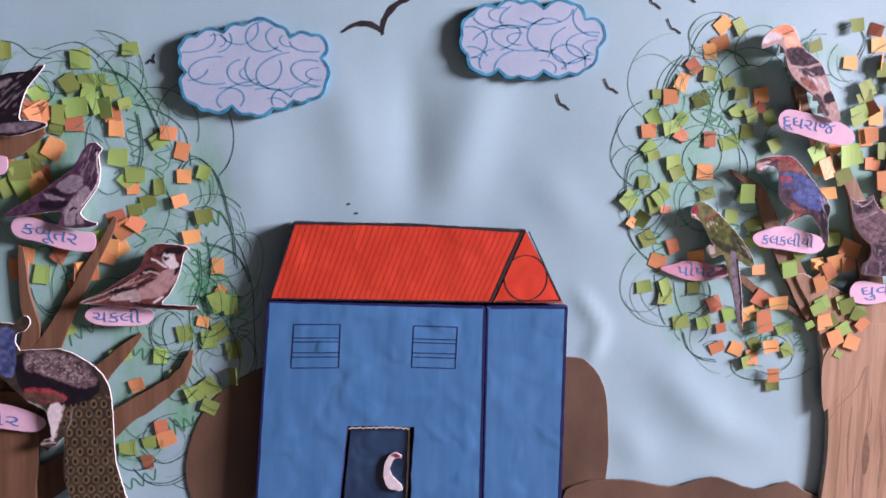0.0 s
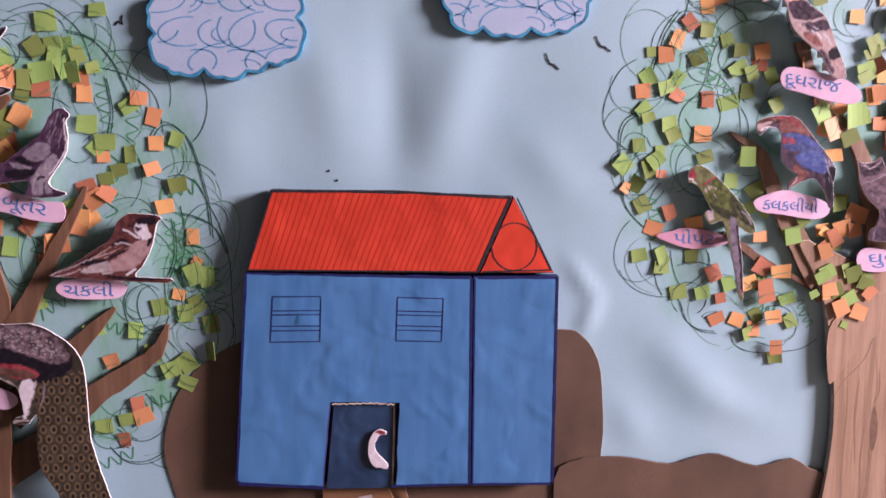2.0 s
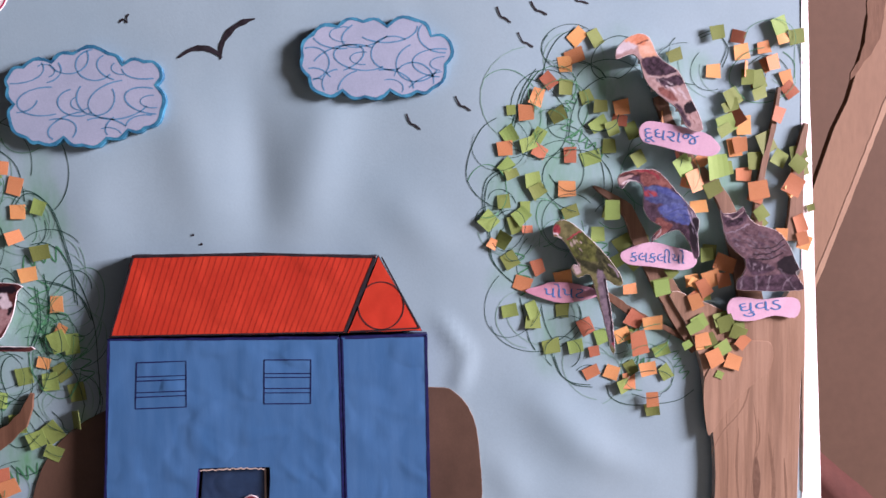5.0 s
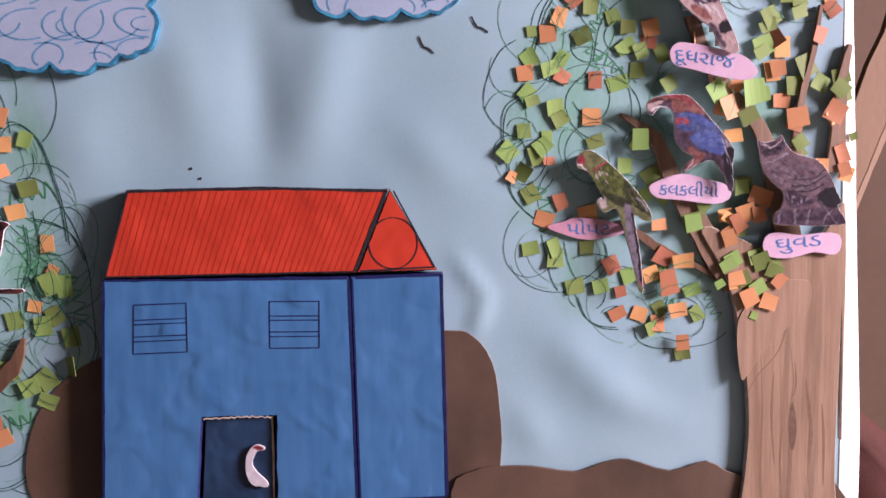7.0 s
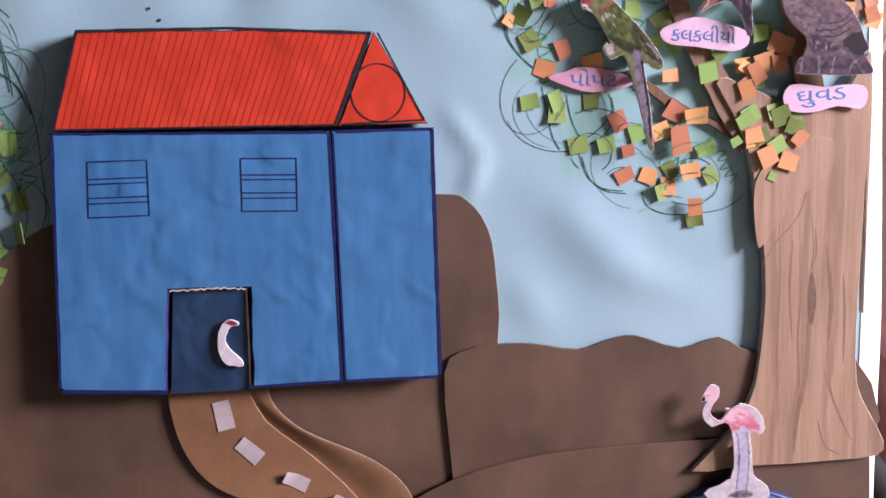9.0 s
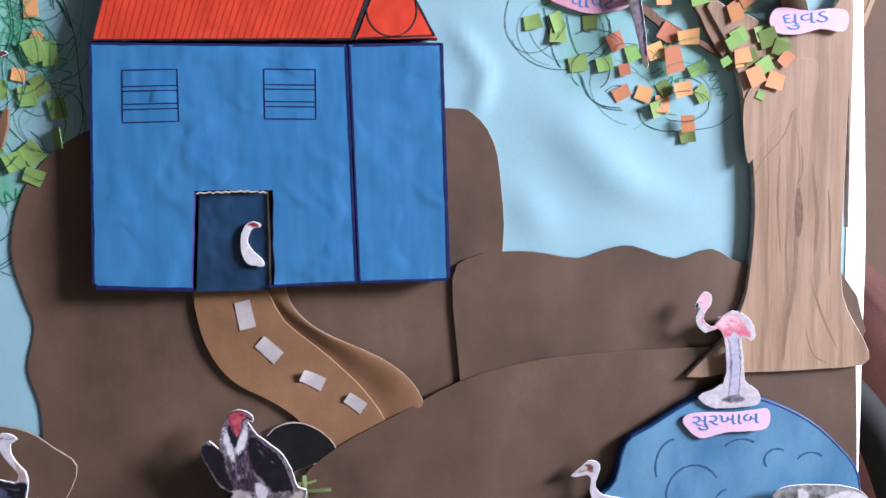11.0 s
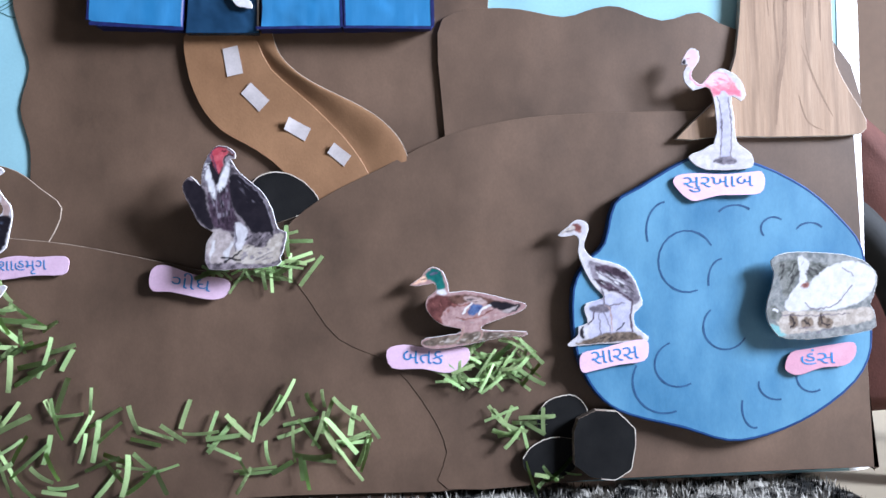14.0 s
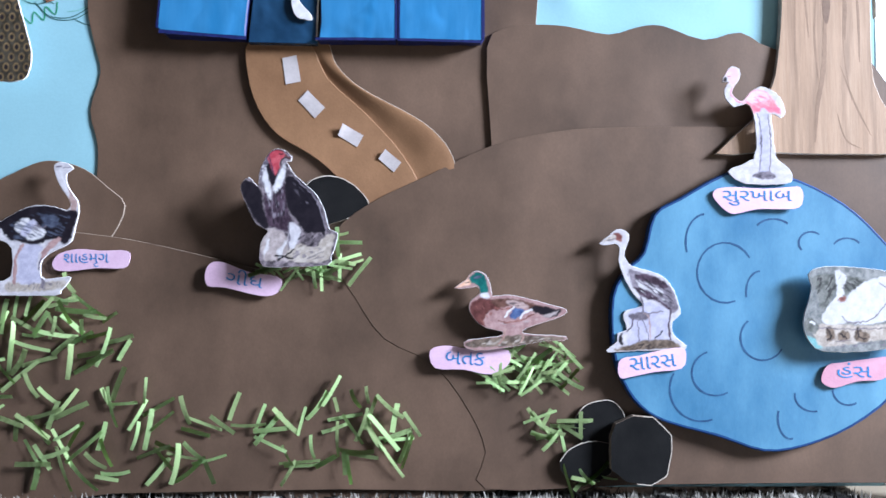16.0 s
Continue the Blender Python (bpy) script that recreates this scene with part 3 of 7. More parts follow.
bm = bmesh.new()
cx, cz = [(112, 451)][0]
stroke(bm, arc(cx, cz, 14.4, 15.2, 0, 360, 36), 0.7, HH - 0.2)
for line in ([(113, 482), (136, 436)], [(92, 435), (136, 436)]):
    stroke(bm, line, 1.0, HH - 0.2)
part("gable_circle", bm, M_BLACK, gable, "thin drawn circle")
for line, w in (([(-56, 435), (-64, 315), (-65, 300)], 1.6), ([(-57, 435), (11, 433), (84, 431)], 1.2), ([(85, 431), (85, 294)], 1.5), ([(87, 431), (87, 294)], 1.1),
                ([(89, 431), (140, 431)], 1.4), ([(140, 431), (140, 294)], 1.8), ([(-64, 298), (-9, 294)], 2.4), ([(34, 294), (84, 294)], 1.6), ([(86, 294), (139, 293)], 1.6)):
    bm = bmesh.new()
    stroke(bm, line, w, HH + 0.15)
    part("wall_outline", bm, M_NAVY, house)


def house_window(a, b, c, d):
    """A drawn window: a box with two pairs of cross bars."""
    bm = bmesh.new()
    a, b, c, d = map(Vector, (a, b, c, d))
    stroke(bm, [a, b, c, d, a], 0.75, HH + 0.15)
    w = part("drawn_window", bm, M_NAVY, house, "window outlined in navy ink with cross bars")
    for t in (0.31, 0.40, 0.65, 0.75):
        bm = bmesh.new()
        stroke(bm, [a.lerp(d, t), b.lerp(c, t)], 0.65, HH + 0.15)
        part("cross_bar", bm, M_NAVY, w)


house_window(*[(-40, 420), (-10, 420), (-11, 391), (-42, 391)])
house_window(*[(38, 419), (67, 418), (66, 390), (37, 391)])
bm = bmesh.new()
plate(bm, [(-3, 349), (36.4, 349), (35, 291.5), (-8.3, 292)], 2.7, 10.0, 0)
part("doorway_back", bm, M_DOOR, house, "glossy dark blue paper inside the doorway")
bm = bmesh.new()
stroke(bm, [(36, 349), (35.6, 322), (34.6, 293)], 1.1, 10.15)
part("door_edge", bm, M_BROWN_EDGE, house, "cut card edge of the doorway")
bm = bmesh.new()
top = [(-4, 350), (9, 350), (23, 350), (36, 349)]
stroke(bm, [(x, z + 0.5 * math.sin(x * 2.1)) for x, z in smooth(top, 8, False)], 0.8, HH + 0.1)
part("torn_edge", bm, M_BROWN_EDGE, house, "ragged torn top of the doorway")

# ---------------- clouds ----------------
def scallop(p, depth=0.21, n=5):
    """Joins the notches p by arcs that swell outwards."""
    out, m = [], len(p)
    for i in range(m):
        a, b = Vector(p[i]), Vector(p[(i + 1) % m])
        d = b - a
        nrm = Vector((d.y, -d.x))
        out += [tuple(a + d * (k / n) + nrm * depth * math.sin(math.pi * k / n)) for k in range(n)]
    return out


def inside(x, z, p):
    hit = False
    for i in range(len(p)):
        (ax, az), (bx, bz) = p[i - 1], p[i]
        if (az > z) != (bz > z) and x < (bx - ax) * (z - az) / (bz - az) + ax:
            hit = not hit
    return hit


def cloud(p, seed, label):
    bm = bmesh.new()
    p = scallop(ccw(p))
    plate(bm, p, 0.6, 6.4, 0, 1, 0.7)
    c = part("cloud", bm, [M_CLOUD, M_CLOUDRIM], None, label, "cloud", "", "clouds on the sky")
    bm = bmesh.new()
    q = inset(p, 1.0)
    stroke(bm, q + q[:1], 1.9, 6.5)
    part("marker_rim", bm, M_CLOUDRIM, c, "cyan marker rim")
    r = random.Random(seed)
    xs, zs = [v[0] for v in p], [v[1] for v in p]
    inner = inset(p, 2.5)
    x0, x1, z0, z1 = min(xs), max(xs), min(zs), max(zs)
    for j in range(3):
        for i in range(6):
            x = x0 + (x1 - x0) * (0.09 + 0.82 * (i + r.uniform(-0.2, 0.2)) / 5)
            z = z0 + (z1 - z0) * (0.18 + 0.64 * (j + r.uniform(-0.2, 0.2)) / 2)
            ra, rb, a0 = r.uniform(11, 20), r.uniform(7, 12.5), r.uniform(40, 130) + 180 * (r.random() < 0.2)
            pts = arc(x, z, ra, rb, a0, a0 + r.uniform(190, 270), 18, r.uniform(-12, 20))
            run = []
            for v in pts:
                if inside(*v, inner):
                    run.append(v)
                elif len(run) > 4:
                    break
                else:
                    run = []
            if len(run) > 4:
                bm = bmesh.new()
                stroke(bm, run, 0.85, 6.52)
                part("swirl", bm, M_CLOUDINK, c)
                if (i + j) % 3 == 0:
                    bm = bmesh.new()
                    stroke(bm, [v for v in arc(x + 2, z - 0.5, ra * 0.5, rb * 0.5, a0 + 10, a0 + 215, 10) if inside(*v, inner)] or run, 0.65, 6.52)
                    part("swirl", bm, M_CLOUDINK, c)


cloud([(-110, 598), (-101, 603), (-84, 606), (-71, 611), (-50, 611), (-42, 604), (-29, 606), (-19, 601), (-22, 591), (-19, 575), (-30, 564), (-40, 563), (-53, 558), (-68, 554), (-79, 559), (-94, 556), (-101, 559), (-111, 571), (-108, 580), (-111, 590)], 4, "lilac white paper cloud on a raised pad, cyan rim")
cloud([(66, 608), (73, 622), (89, 627), (105, 630), (120, 627), (138, 631), (148, 621), (160, 617), (157, 602), (148, 587), (138, 585), (121, 586), (105, 582), (91, 586), (78, 584), (70, 595)], 9, "lilac white paper cloud on a raised pad, wavy cyan rim")

# marks on the sky
marks = thing("sky_marks", 70, 600, 0, "black marker check marks scattered over the sky", "drawing")
bm = bmesh.new()
stroke(bm, smooth([(-10, 608), (-2, 613), (7, 614), (14, 611), (17, 608)], 4, False), 3.4, 0.4, 0, bulge, True)
stroke(bm, smooth([(16, 607), (17, 616), (23, 625), (31, 630), (38, 632)], 4, False), 3.6, 0.4, 0, bulge, True)
part("large_mark", bm, M_BLACK, marks, "bold black marker stroke")
for x, z, a in [(-40, 631, 10), (-128, 587, 20), (134, 566, -30), (166, 577, -25), (193, 633, -30), (207, 617, -25), (216, 637, -20), (243, 643, -10), (-126, 630, 0)]:
    bm = bmesh.new()
    turn = radians(a if a > 0 else a + 25)
    c, s = math.cos(turn), math.sin(turn)
    for line in ([(-4.5, -0.5), (-2, 1.2), (0, -1.5)] if a > 0 else [(-3.4, 6.0), (-1.7, 2.2), (0, -0.4)], [(0, -1.5), (0.6, 2.0), (2.2, 3.6)] if a > 0 else [(0, -0.4), (2.4, -0.8), (6.2, -3.4)]):
        stroke(bm, [(x + u * c - v * s, z + u * s + v * c) for u, v in smooth(line, 3, False)], 1.1, 0.4, 0, bulge)
    part("small_mark", bm, M_BLACK, marks)
for x, z in [(-5, 498), (0, 492)]:
    bm = bmesh.new()
    patch(bm, arc(x, z, 0.9, 0.8, 0, 320, 8), 0.4, 0, bulge)
    part("dot", bm, M_BLACK, marks)

# round paper seal at the top
sx, sz = [(-130, 648)][0]
seal = thing("paper_seal", sx, sz, 0, "round white paper seal with a crimson ring", "seal")
bm = bmesh.new()
plate(bm, arc(sx, sz, 21, 17, 0, 350, 35), 0.7, 1.1, 0)
part("disc", bm, M_WHITE, seal)
bm = bmesh.new()
stroke(bm, arc(sx, sz, 20, 16, 0, 360, 36), 0.9, 1.25)
stroke(bm, arc(sx, sz, 14, 10.5, 0, 360, 36), 0.5, 1.25)
part("ring", bm, M_STAMP, seal, "crimson printed ring")
bm = bmesh.new()
for k in range(7):
    a = 215 + 110 * k / 6
    stroke(bm, arc(sx, sz, 17, 13.3, a, a + 11, 3), 2.2, 1.25)
part("lettering_bars", bm, M_STAMP, seal, "crimson bars of print")

# ---------------- trees ----------------
LEAF = {}
for kind in range(6):
    r = random.Random(40 + kind)
    bm = bmesh.new()
    k = [0.5 * (1 + r.uniform(-0.12, 0.12)) for _ in range(8)]
    rise, curl, slant = [(0.05, 0.03, 0.03), (0.02, 0.06, 0.05), (-0.07, 0.02, -0.03), (0.10, -0.03, 0.05), (0.03, 0.01, 0.02), (-0.16, 0.08, 0.08)][kind]
    lo, hi = [], []
    for i in range(5):
        u = (i - 2) / 2
        for j in (0, 1):
            x = u * (k[0] if u < 0 else k[1]) * (1 + (k[2] - 0.5) * (2 * j - 1))
            v = (j - 0.5) * 2 * (k[3 + j] + (k[5] - 0.5) * u * 0.8)
            h = 0.02 + 0.4 * (rise * u / 2 + curl * u * u + slant * j)
            lo.append(bm.verts.new((x, -h, v)))
            hi.append(bm.verts.new((x, -h - 0.025, v)))
    for i in (0, 2, 4, 6):
        bm.faces.new((hi[i], hi[i + 2], hi[i + 3], hi[i + 1]))
        bm.faces.new((lo[i + 1], lo[i + 3], lo[i + 2], lo[i]))
    loop = (0, 2, 4, 6, 8, 9, 7, 5, 3, 1)
    for a, b in zip(loop, loop[1:] + loop[:1]):
        bm.faces.new((lo[a], lo[b], hi[b], hi[a]))
    for col, m in (("g", M_LEAF_G), ("o", M_LEAF_O)):
        me = bpy.data.meshes.new("leaf")
        bm.to_mesh(me)
        me.materials.append(m)
        LEAF[col, kind] = me
    bm.free()
leaf_rand = random.Random(77)
GLUED = []


def leaves(tree, col, rows, base=1.0):
    """Glued-on paper squares: x, z, turn in degrees and, where it differs, the size in mm."""
    for x, z, a, *size in rows:
        s = (size[0] if size else 10.0) * leaf_rand.uniform(0.85, 1.06)
        ob = new("leaf", LEAF[col, leaf_rand.randrange(6)])
        ob.parent = tree
        h = (0.45 * base if base < 2 else base) + bulge(x, z) + leaf_rand.uniform(-0.1, 0.6)
        lift = 11 if leaf_rand.random() < 0.18 else 3
        h += 0.6 * (lift > 3)
        GLUED.append((x, z, s * 0.6, h + 0.9 + 1.2 * (lift > 3)))
        ob.location = at(x, z, h) - world_at(tree)
        ob.rotation_euler = Euler((radians(leaf_rand.gauss(0, lift)), radians(-a + 90 * leaf_rand.randrange(4)), radians(leaf_rand.gauss(0, lift))))
        q = leaf_rand.uniform(0.85, 1.2)
        ob.scale = (s * q / 1000, s / 1000, s / q / 1000)


def limb(tree, rows, h0, h1, m, seed, name="branch"):
    """A branch cut from paper: centre line x, z and width in mm, with slightly ragged sides."""
    r = random.Random(seed)
    mid = smooth([v[:2] for v in rows], 4, False)
    n = len(mid)
    left, right = [], []
    for i, (x, z) in enumerate(mid):
        k = i / (n - 1) * (len(rows) - 1)
        j = min(int(k), len(rows) - 2)
        w = rows[j][2] + (rows[j + 1][2] - rows[j][2]) * (k - j)
        d = Vector(mid[min(i + 1, n - 1)]) - Vector(mid[max(i - 1, 0)])
        d.normalize()
        w = w / 2 * (1 + r.uniform(-1, 1) * min(0.12, 1.2 / max(w, 1)))
        left.append((x - d.y * w, z + d.x * w))
        right.append((x + d.y * w, z - d.x * w))
    bm = bmesh.new()
    plate(bm, left + right[::-1], h0, h1, 0, 1, 0.2)
    return part(name, bm, [m, m], tree)


def scribble(tree, lobes, seed, dark=1, pale=2):
    """Loops of green marker that round out the crown."""
    r = random.Random(seed)
    for count, m, w, name in ((dark, M_GREENINK, 0.38, "ink_loop"), (pale, M_GREENPALE, 0.55, "pale_loop")):
        for x, z, rad in lobes:
            for k in range(count):
                a0 = r.uniform(0, 360)
                q = r.uniform(0.5, 1.12)
                pts = arc(x + r.uniform(-8, 8), z + r.uniform(-8, 8), rad * q * r.uniform(0.75, 1.2), rad * q * r.uniform(0.75, 1.2),
                          a0, a0 + r.uniform(70, 250), 16, r.uniform(0, 90))
                pts = [(min(max(u, BX0 + 4), SX1 - 3), min(v, BZ1 - 26)) for u, v in pts]
                bm = bmesh.new()
                stroke(bm, pts, w, 0.16 + 0.05 * (name == "ink_loop"), 0, bulge)
                part(name, bm, m, tree)


def zigzag(tree, rows, seed):
    """Back-and-forth marker hatching between two points, of a given half width."""
    r = random.Random(seed)
    for x0, z0, dx, dz, half in rows:
        n = 9
        d = Vector((dx, dz)).normalized()
        pts = []
        for i in range(n):
            s = half * (1 if i % 2 else -1) * r.uniform(0.6, 1.2)
            pts.append((x0 + dx * i / (n - 1) - d.y * s, z0 + dz * i / (n - 1) + d.x * s))
        bm = bmesh.new()
        stroke(bm, smooth(pts, 4, False), r.uniform(0.6, 0.95), 0.22, 0, bulge)
        part("marker_hatching", bm, M_GREENMID, tree)


def ink_lines(tree, *lines):
    """Long hand-drawn marker lines round the edge of the crown, some of them doubled."""
    for k, line in enumerate(lines):
        for off in (0.0, 1.5)[: 1 + k % 2]:
            bm = bmesh.new()
            stroke(bm, [(x + off, z - off) for x, z in smooth(line, 5, False)], 0.5, 0.24, 0, bulge)
            part("ink_line", bm, M_GREENINK, tree)


def over_leaves(x, z):
    """Height of the topmost glued leaf, or of the sheet."""
    h = bulge(x, z)
    for u, v, rad, top in GLUED:
        if abs(u - x) < rad and abs(v - z) < rad:
            h = max(h, top)
    return h


def overdraw(tree, rows, seed):
    """Marker loops drawn on over the glued leaves: centre, radii and number of loops."""
    r = random.Random(seed)
    for x, z, rx, rz, count in rows:
        for k in range(count):
            cx, cz = x + r.uniform(-1, 1) * rx * 0.7, z + r.uniform(-1, 1) * rz * 0.7
            a0, q = r.uniform(0, 360), r.uniform(0.25, 0.6)
            pts = arc(cx, cz, rx * q * r.uniform(0.6, 1.1), rz * q * r.uniform(0.7, 1.2), a0, a0 + r.uniform(110, 330), 26, r.uniform(-40, 40))
            pts = [(min(max(u, BX0 + 4), SX1 - 3), min(v, BZ1 - 26)) for u, v in pts]
            bm = bmesh.new()
            stroke(bm, fine_steps(pts, 2.5), r.uniform(0.3, 0.5), 0.2, 0, over_leaves)
            part("ink_loop", bm, M_GREENINK if k % 3 else M_GREENMID, tree)


def sink(x, z):
    """The trunk stands on the hills at its foot and lies close to the sheet higher up."""
    return -3.4 * min(1.0, max(0.0, (z - 215) / 90))


tree_a = thing("paper_tree", *[(356, 226)][0], 2, "paper tree with a wood-grain trunk and green and orange paper leaves", "tree", "paper trees")
bm = bmesh.new()
TRUNK = ([(302, 451), (312, 434), (320, 417), (325, 399)] + [(327, 382), (332, 359), (334, 329), (333, 305)]
         + [(330, 282), (327, 269), (316, 247), (289, 223), (317, 224), (348, 223), (379, 223), (407, 224), (411, 233), (401, 252), (393, 270), (392, 300), (393, 355), (394, 401)]
         + [(396, 313), (396, 379), (396, 434)] + [(394, 466), (389, 459), (382, 448), (371, 439), (358, 434), (343, 438), (329, 445), (316, 450), (308, 454)])
plate(bm, smooth(TRUNK, 2), 4.5, 9.4, 0, 1, 0.3)
for k in range(7):
    # cut across, so that the paper can sink to the sheet above the hills
    bmesh.ops.bisect_plane(bm, geom=bm.verts[:] + bm.edges[:] + bm.faces[:], plane_co=(0, 0, 0.215 + 0.015 * k), plane_no=(0, 0, 1), dist=1e-7)
for v in bm.verts:
    v.co.y -= sink(0, v.co.z * 1000) / 1000
trunk_a = part("trunk", bm, [M_TRUNK, M_BROWN_EDGE], tree_a, "wood-grain printed paper trunk")
for line in ([(331, 343), (339, 358), (353, 374), (359, 398), (357, 417)], [(359, 311), (361, 335), (363, 355), (360, 378)], [(378, 257), (374, 286), (374, 313), (375, 347)]):
    bm = bmesh.new()
    stroke(bm, smooth(line, 4, False), 0.9, 9.411, 0, sink, True)
    part("grain_line", bm, M_GRAIN, trunk_a)
for k, (line, w) in enumerate(zip([[(341.4, 373.1), (342.7, 333.3), (341.9, 292.7), (341.7, 265.0)], [(350.1, 359.6), (348.9, 333.0), (351.5, 299.0)], [(371.0, 355.3), (375.2, 321.5), (374.8, 297.6)], [(371.2, 280.5), (380.1, 255.3), (389.7, 235.1)], [(382.2, 338.0), (384.1, 310.8), (383.9, 283.2)], [(363.6, 365.5), (364.9, 352.2), (362.5, 342.4)], [(356.5, 325.9), (355.0, 298.7), (356.7, 271.0)], [(368.2, 249.1), (373.1, 232.7), (383.5, 226.5)]], (1.0, 1.6, 2.2, 1.2, 1.8, 1.0, 1.4, 0.9))):
    bm = bmesh.new()
    stroke(bm, smooth(line, 6, False), w, 9.415 + 0.004 * k, 0, sink, True)
    part("grain_line", bm, M_GRAIN, trunk_a)
bm = bmesh.new()
stroke(bm, smooth([(363.2, 342.3), (361.9, 301.8), (360.0, 277.7), (355.5, 253.5), (353.1, 230.6)], 6, False), 3.0, 9.45, 0, sink, True)
part("grain_line", bm, M_GRAIN, trunk_a)
bm = bmesh.new()
patch(bm, smooth([(362.2, 339.7), (364.9, 332.2), (365.8, 320.3), (363.8, 308.5), (361.2, 312.1), (360.7, 325.7)], 4), 9.46, 0, sink)
part("knot", bm, M_KNOT, trunk_a, "dark printed knot")
bm = bmesh.new()
plate(bm, smooth([(328.6, 356.6), (331.6, 357.8), (336.9, 365.4), (344.4, 375.6), (354.3, 384.9), (364.3, 393.0), (370.6, 397.3), (373.6, 407.5), (371.8, 417.2), (361.6, 418.8), (344.7, 418.1), (328.4, 399.5), (325.4, 386.7), (326.2, 370.5)], 3), 6.0, 6.5, 0, 0, 0.15)
part("overlap", bm, M_TRUNK_PALE, trunk_a, "paler piece of wood-grain paper pasted over the fork")
limb(tree_a, [(252, 524, 1.5), (266, 515, 6), (276, 505, 9), (287, 478, 11), (304, 450, 15), (326, 417, 20)], 1.4, 4.6, M_LIMB, 1)
limb(tree_a, [(296, 582, 8), (304, 559, 9), (321, 535, 8), (339, 514, 9), (349, 485, 12), (358, 449, 18), (360, 427, 20)], 1.6, 4.9, M_LIMB, 2)
limb(tree_a, [(377, 587, 2), (373, 560, 3.6), (366, 532, 4.4), (363, 503, 6), (362, 467, 11)], 1.4, 4.4, M_LIMB, 3)
limb(tree_a, [(396, 563, 3), (393, 550, 6), (391, 535, 8), (390, 520, 9), (389, 485, 13)], 1.5, 4.7, M_LIMB, 4)
limb(tree_a, [(251, 459, 2), (267, 448, 5), (278, 440, 6), (295, 432, 3), (319, 419, 5)], 1.3, 3.4, M_TRUNK_B, 5)
scribble(tree_a, [(190, 560, 22), (213, 584, 26), (240, 608, 26), (192, 497, 20), (213, 435, 24), (250, 401, 18), (291, 395, 18), (345, 607, 28), (379, 606, 20), (240, 524, 30), (272, 576, 28), (225, 478, 26)], 5)
ink_lines(tree_a, [(247, 626), (233, 622), (224, 611), (219, 596)], [(215, 600), (207, 589), (203, 579), (199, 565), (195, 555)], [(189, 569), (179, 562), (171, 546), (169, 531), (175, 520), (184, 513)],
          [(193, 537), (182, 530), (179, 515), (182, 497), (183, 481), (190, 470), (199, 462)], [(203, 452), (206, 437), (209, 424), (213, 417)], [(224, 414), (229, 401), (238, 394), (250, 392)],
          [(261, 391), (264, 383), (274, 378), (287, 377), (309, 379), (321, 386)], [(226, 605), (240, 606), (255, 601), (260, 595)], [(217, 447), (220, 433), (226, 423), (235, 427), (243, 436), (243, 445)],
          [(323, 621), (334, 624), (342, 614), (338, 602)], [(356, 601), (367, 608), (379, 605), (386, 596)], [(378, 624), (390, 617), (393, 603)], [(236, 556), (239, 573), (245, 585), (258, 594), (269, 594)])
zigzag(tree_a, [(233, 577, 4, -30, 4), (240, 559, 20, -14, 4), (245, 587, -14, -20, 4), (203, 482, 4, -28, 4), (258, 488, 6, -24, 4), (306, 413, 10, -18, 4), (279, 407, 16, -6, 4)], 32)
leaves(tree_a, "o", [(242, 620, 45), (234, 603, 5), (240, 608, 20), (223, 592, 40), (215, 582, -20), (208, 572, 0), (194, 549, 5), (217, 547, -30), (237, 545, 0), (271, 575, 10), (270, 567, -10), (234, 523, 0), (208, 497, 90, 6), (185, 488, 60, 7), (215, 472, 20), (205, 461, -20), (232, 464, 10), (247, 432, 25), (252, 415, 100, 8), (250, 401, 25), (264, 400, -20), (276, 394, 0)])
leaves(tree_a, "o", [(333, 598, 0), (352, 610, 10), (350, 620, -15), (355, 599, 0), (367, 613, 10), (370, 603, 30), (364, 590, -10), (383, 593, 20), (385, 585, 40), (354, 562, 5, 12), (348, 548, 10), (316, 526, -10), (354, 530, 0), (302, 567, 5, 12), (322, 527, 20), (323, 509, 5)])
leaves(tree_a, "o", [(362, 517, -20), (357, 474, 20, 16), (291, 433, 5, 11), (282, 420, 10, 16), (318, 461, 100), (288, 402, 10), (291, 381, 5), (386, 520, 30), (395, 484, -20), (392, 497, 20), (379, 490, 0), (312, 543, 15), (325, 540, 40), (376, 569, 70)], 3.5)
leaves(tree_a, "o", [(319, 447, 20), (324, 421, 10), (332, 409, 25), (345, 406, -20), (352, 419, -40), (325, 456, 30), (338, 461, 10)], 6.6)
leaves(tree_a, "g", [(254, 619, 30), (234, 588, -5), (248, 582, 20), (257, 576, 0), (229, 571, 25), (198, 574, 5, 6), (256, 564, 30), (197, 558, 30), (209, 552, 20), (216, 558, 60, 8), (251, 543, 15), (263, 550, 0), (265, 562, 20), (278, 560, 20), (195, 538, 45), (212, 529, 10), (198, 533, 20, 8), (215, 522, 30), (193, 515, 5), (204, 506, 40), (207, 511, 0, 8), (183, 503, 45), (200, 500, 15)])
leaves(tree_a, "g", [(192, 490, -30), (197, 477, 30), (196, 444, 10), (211, 444, 20), (224, 419, 10), (237, 508, 20), (263, 507, -5), (255, 493, 0), (231, 443, 0), (211, 436, 0), (240, 419, 10), (257, 425, 20), (277, 403, 30), (301, 399, 30), (292, 374, 10), (272, 391, 20), (279, 425, 20), (279, 473, 45), (272, 487, 30), (298, 414, 20)])
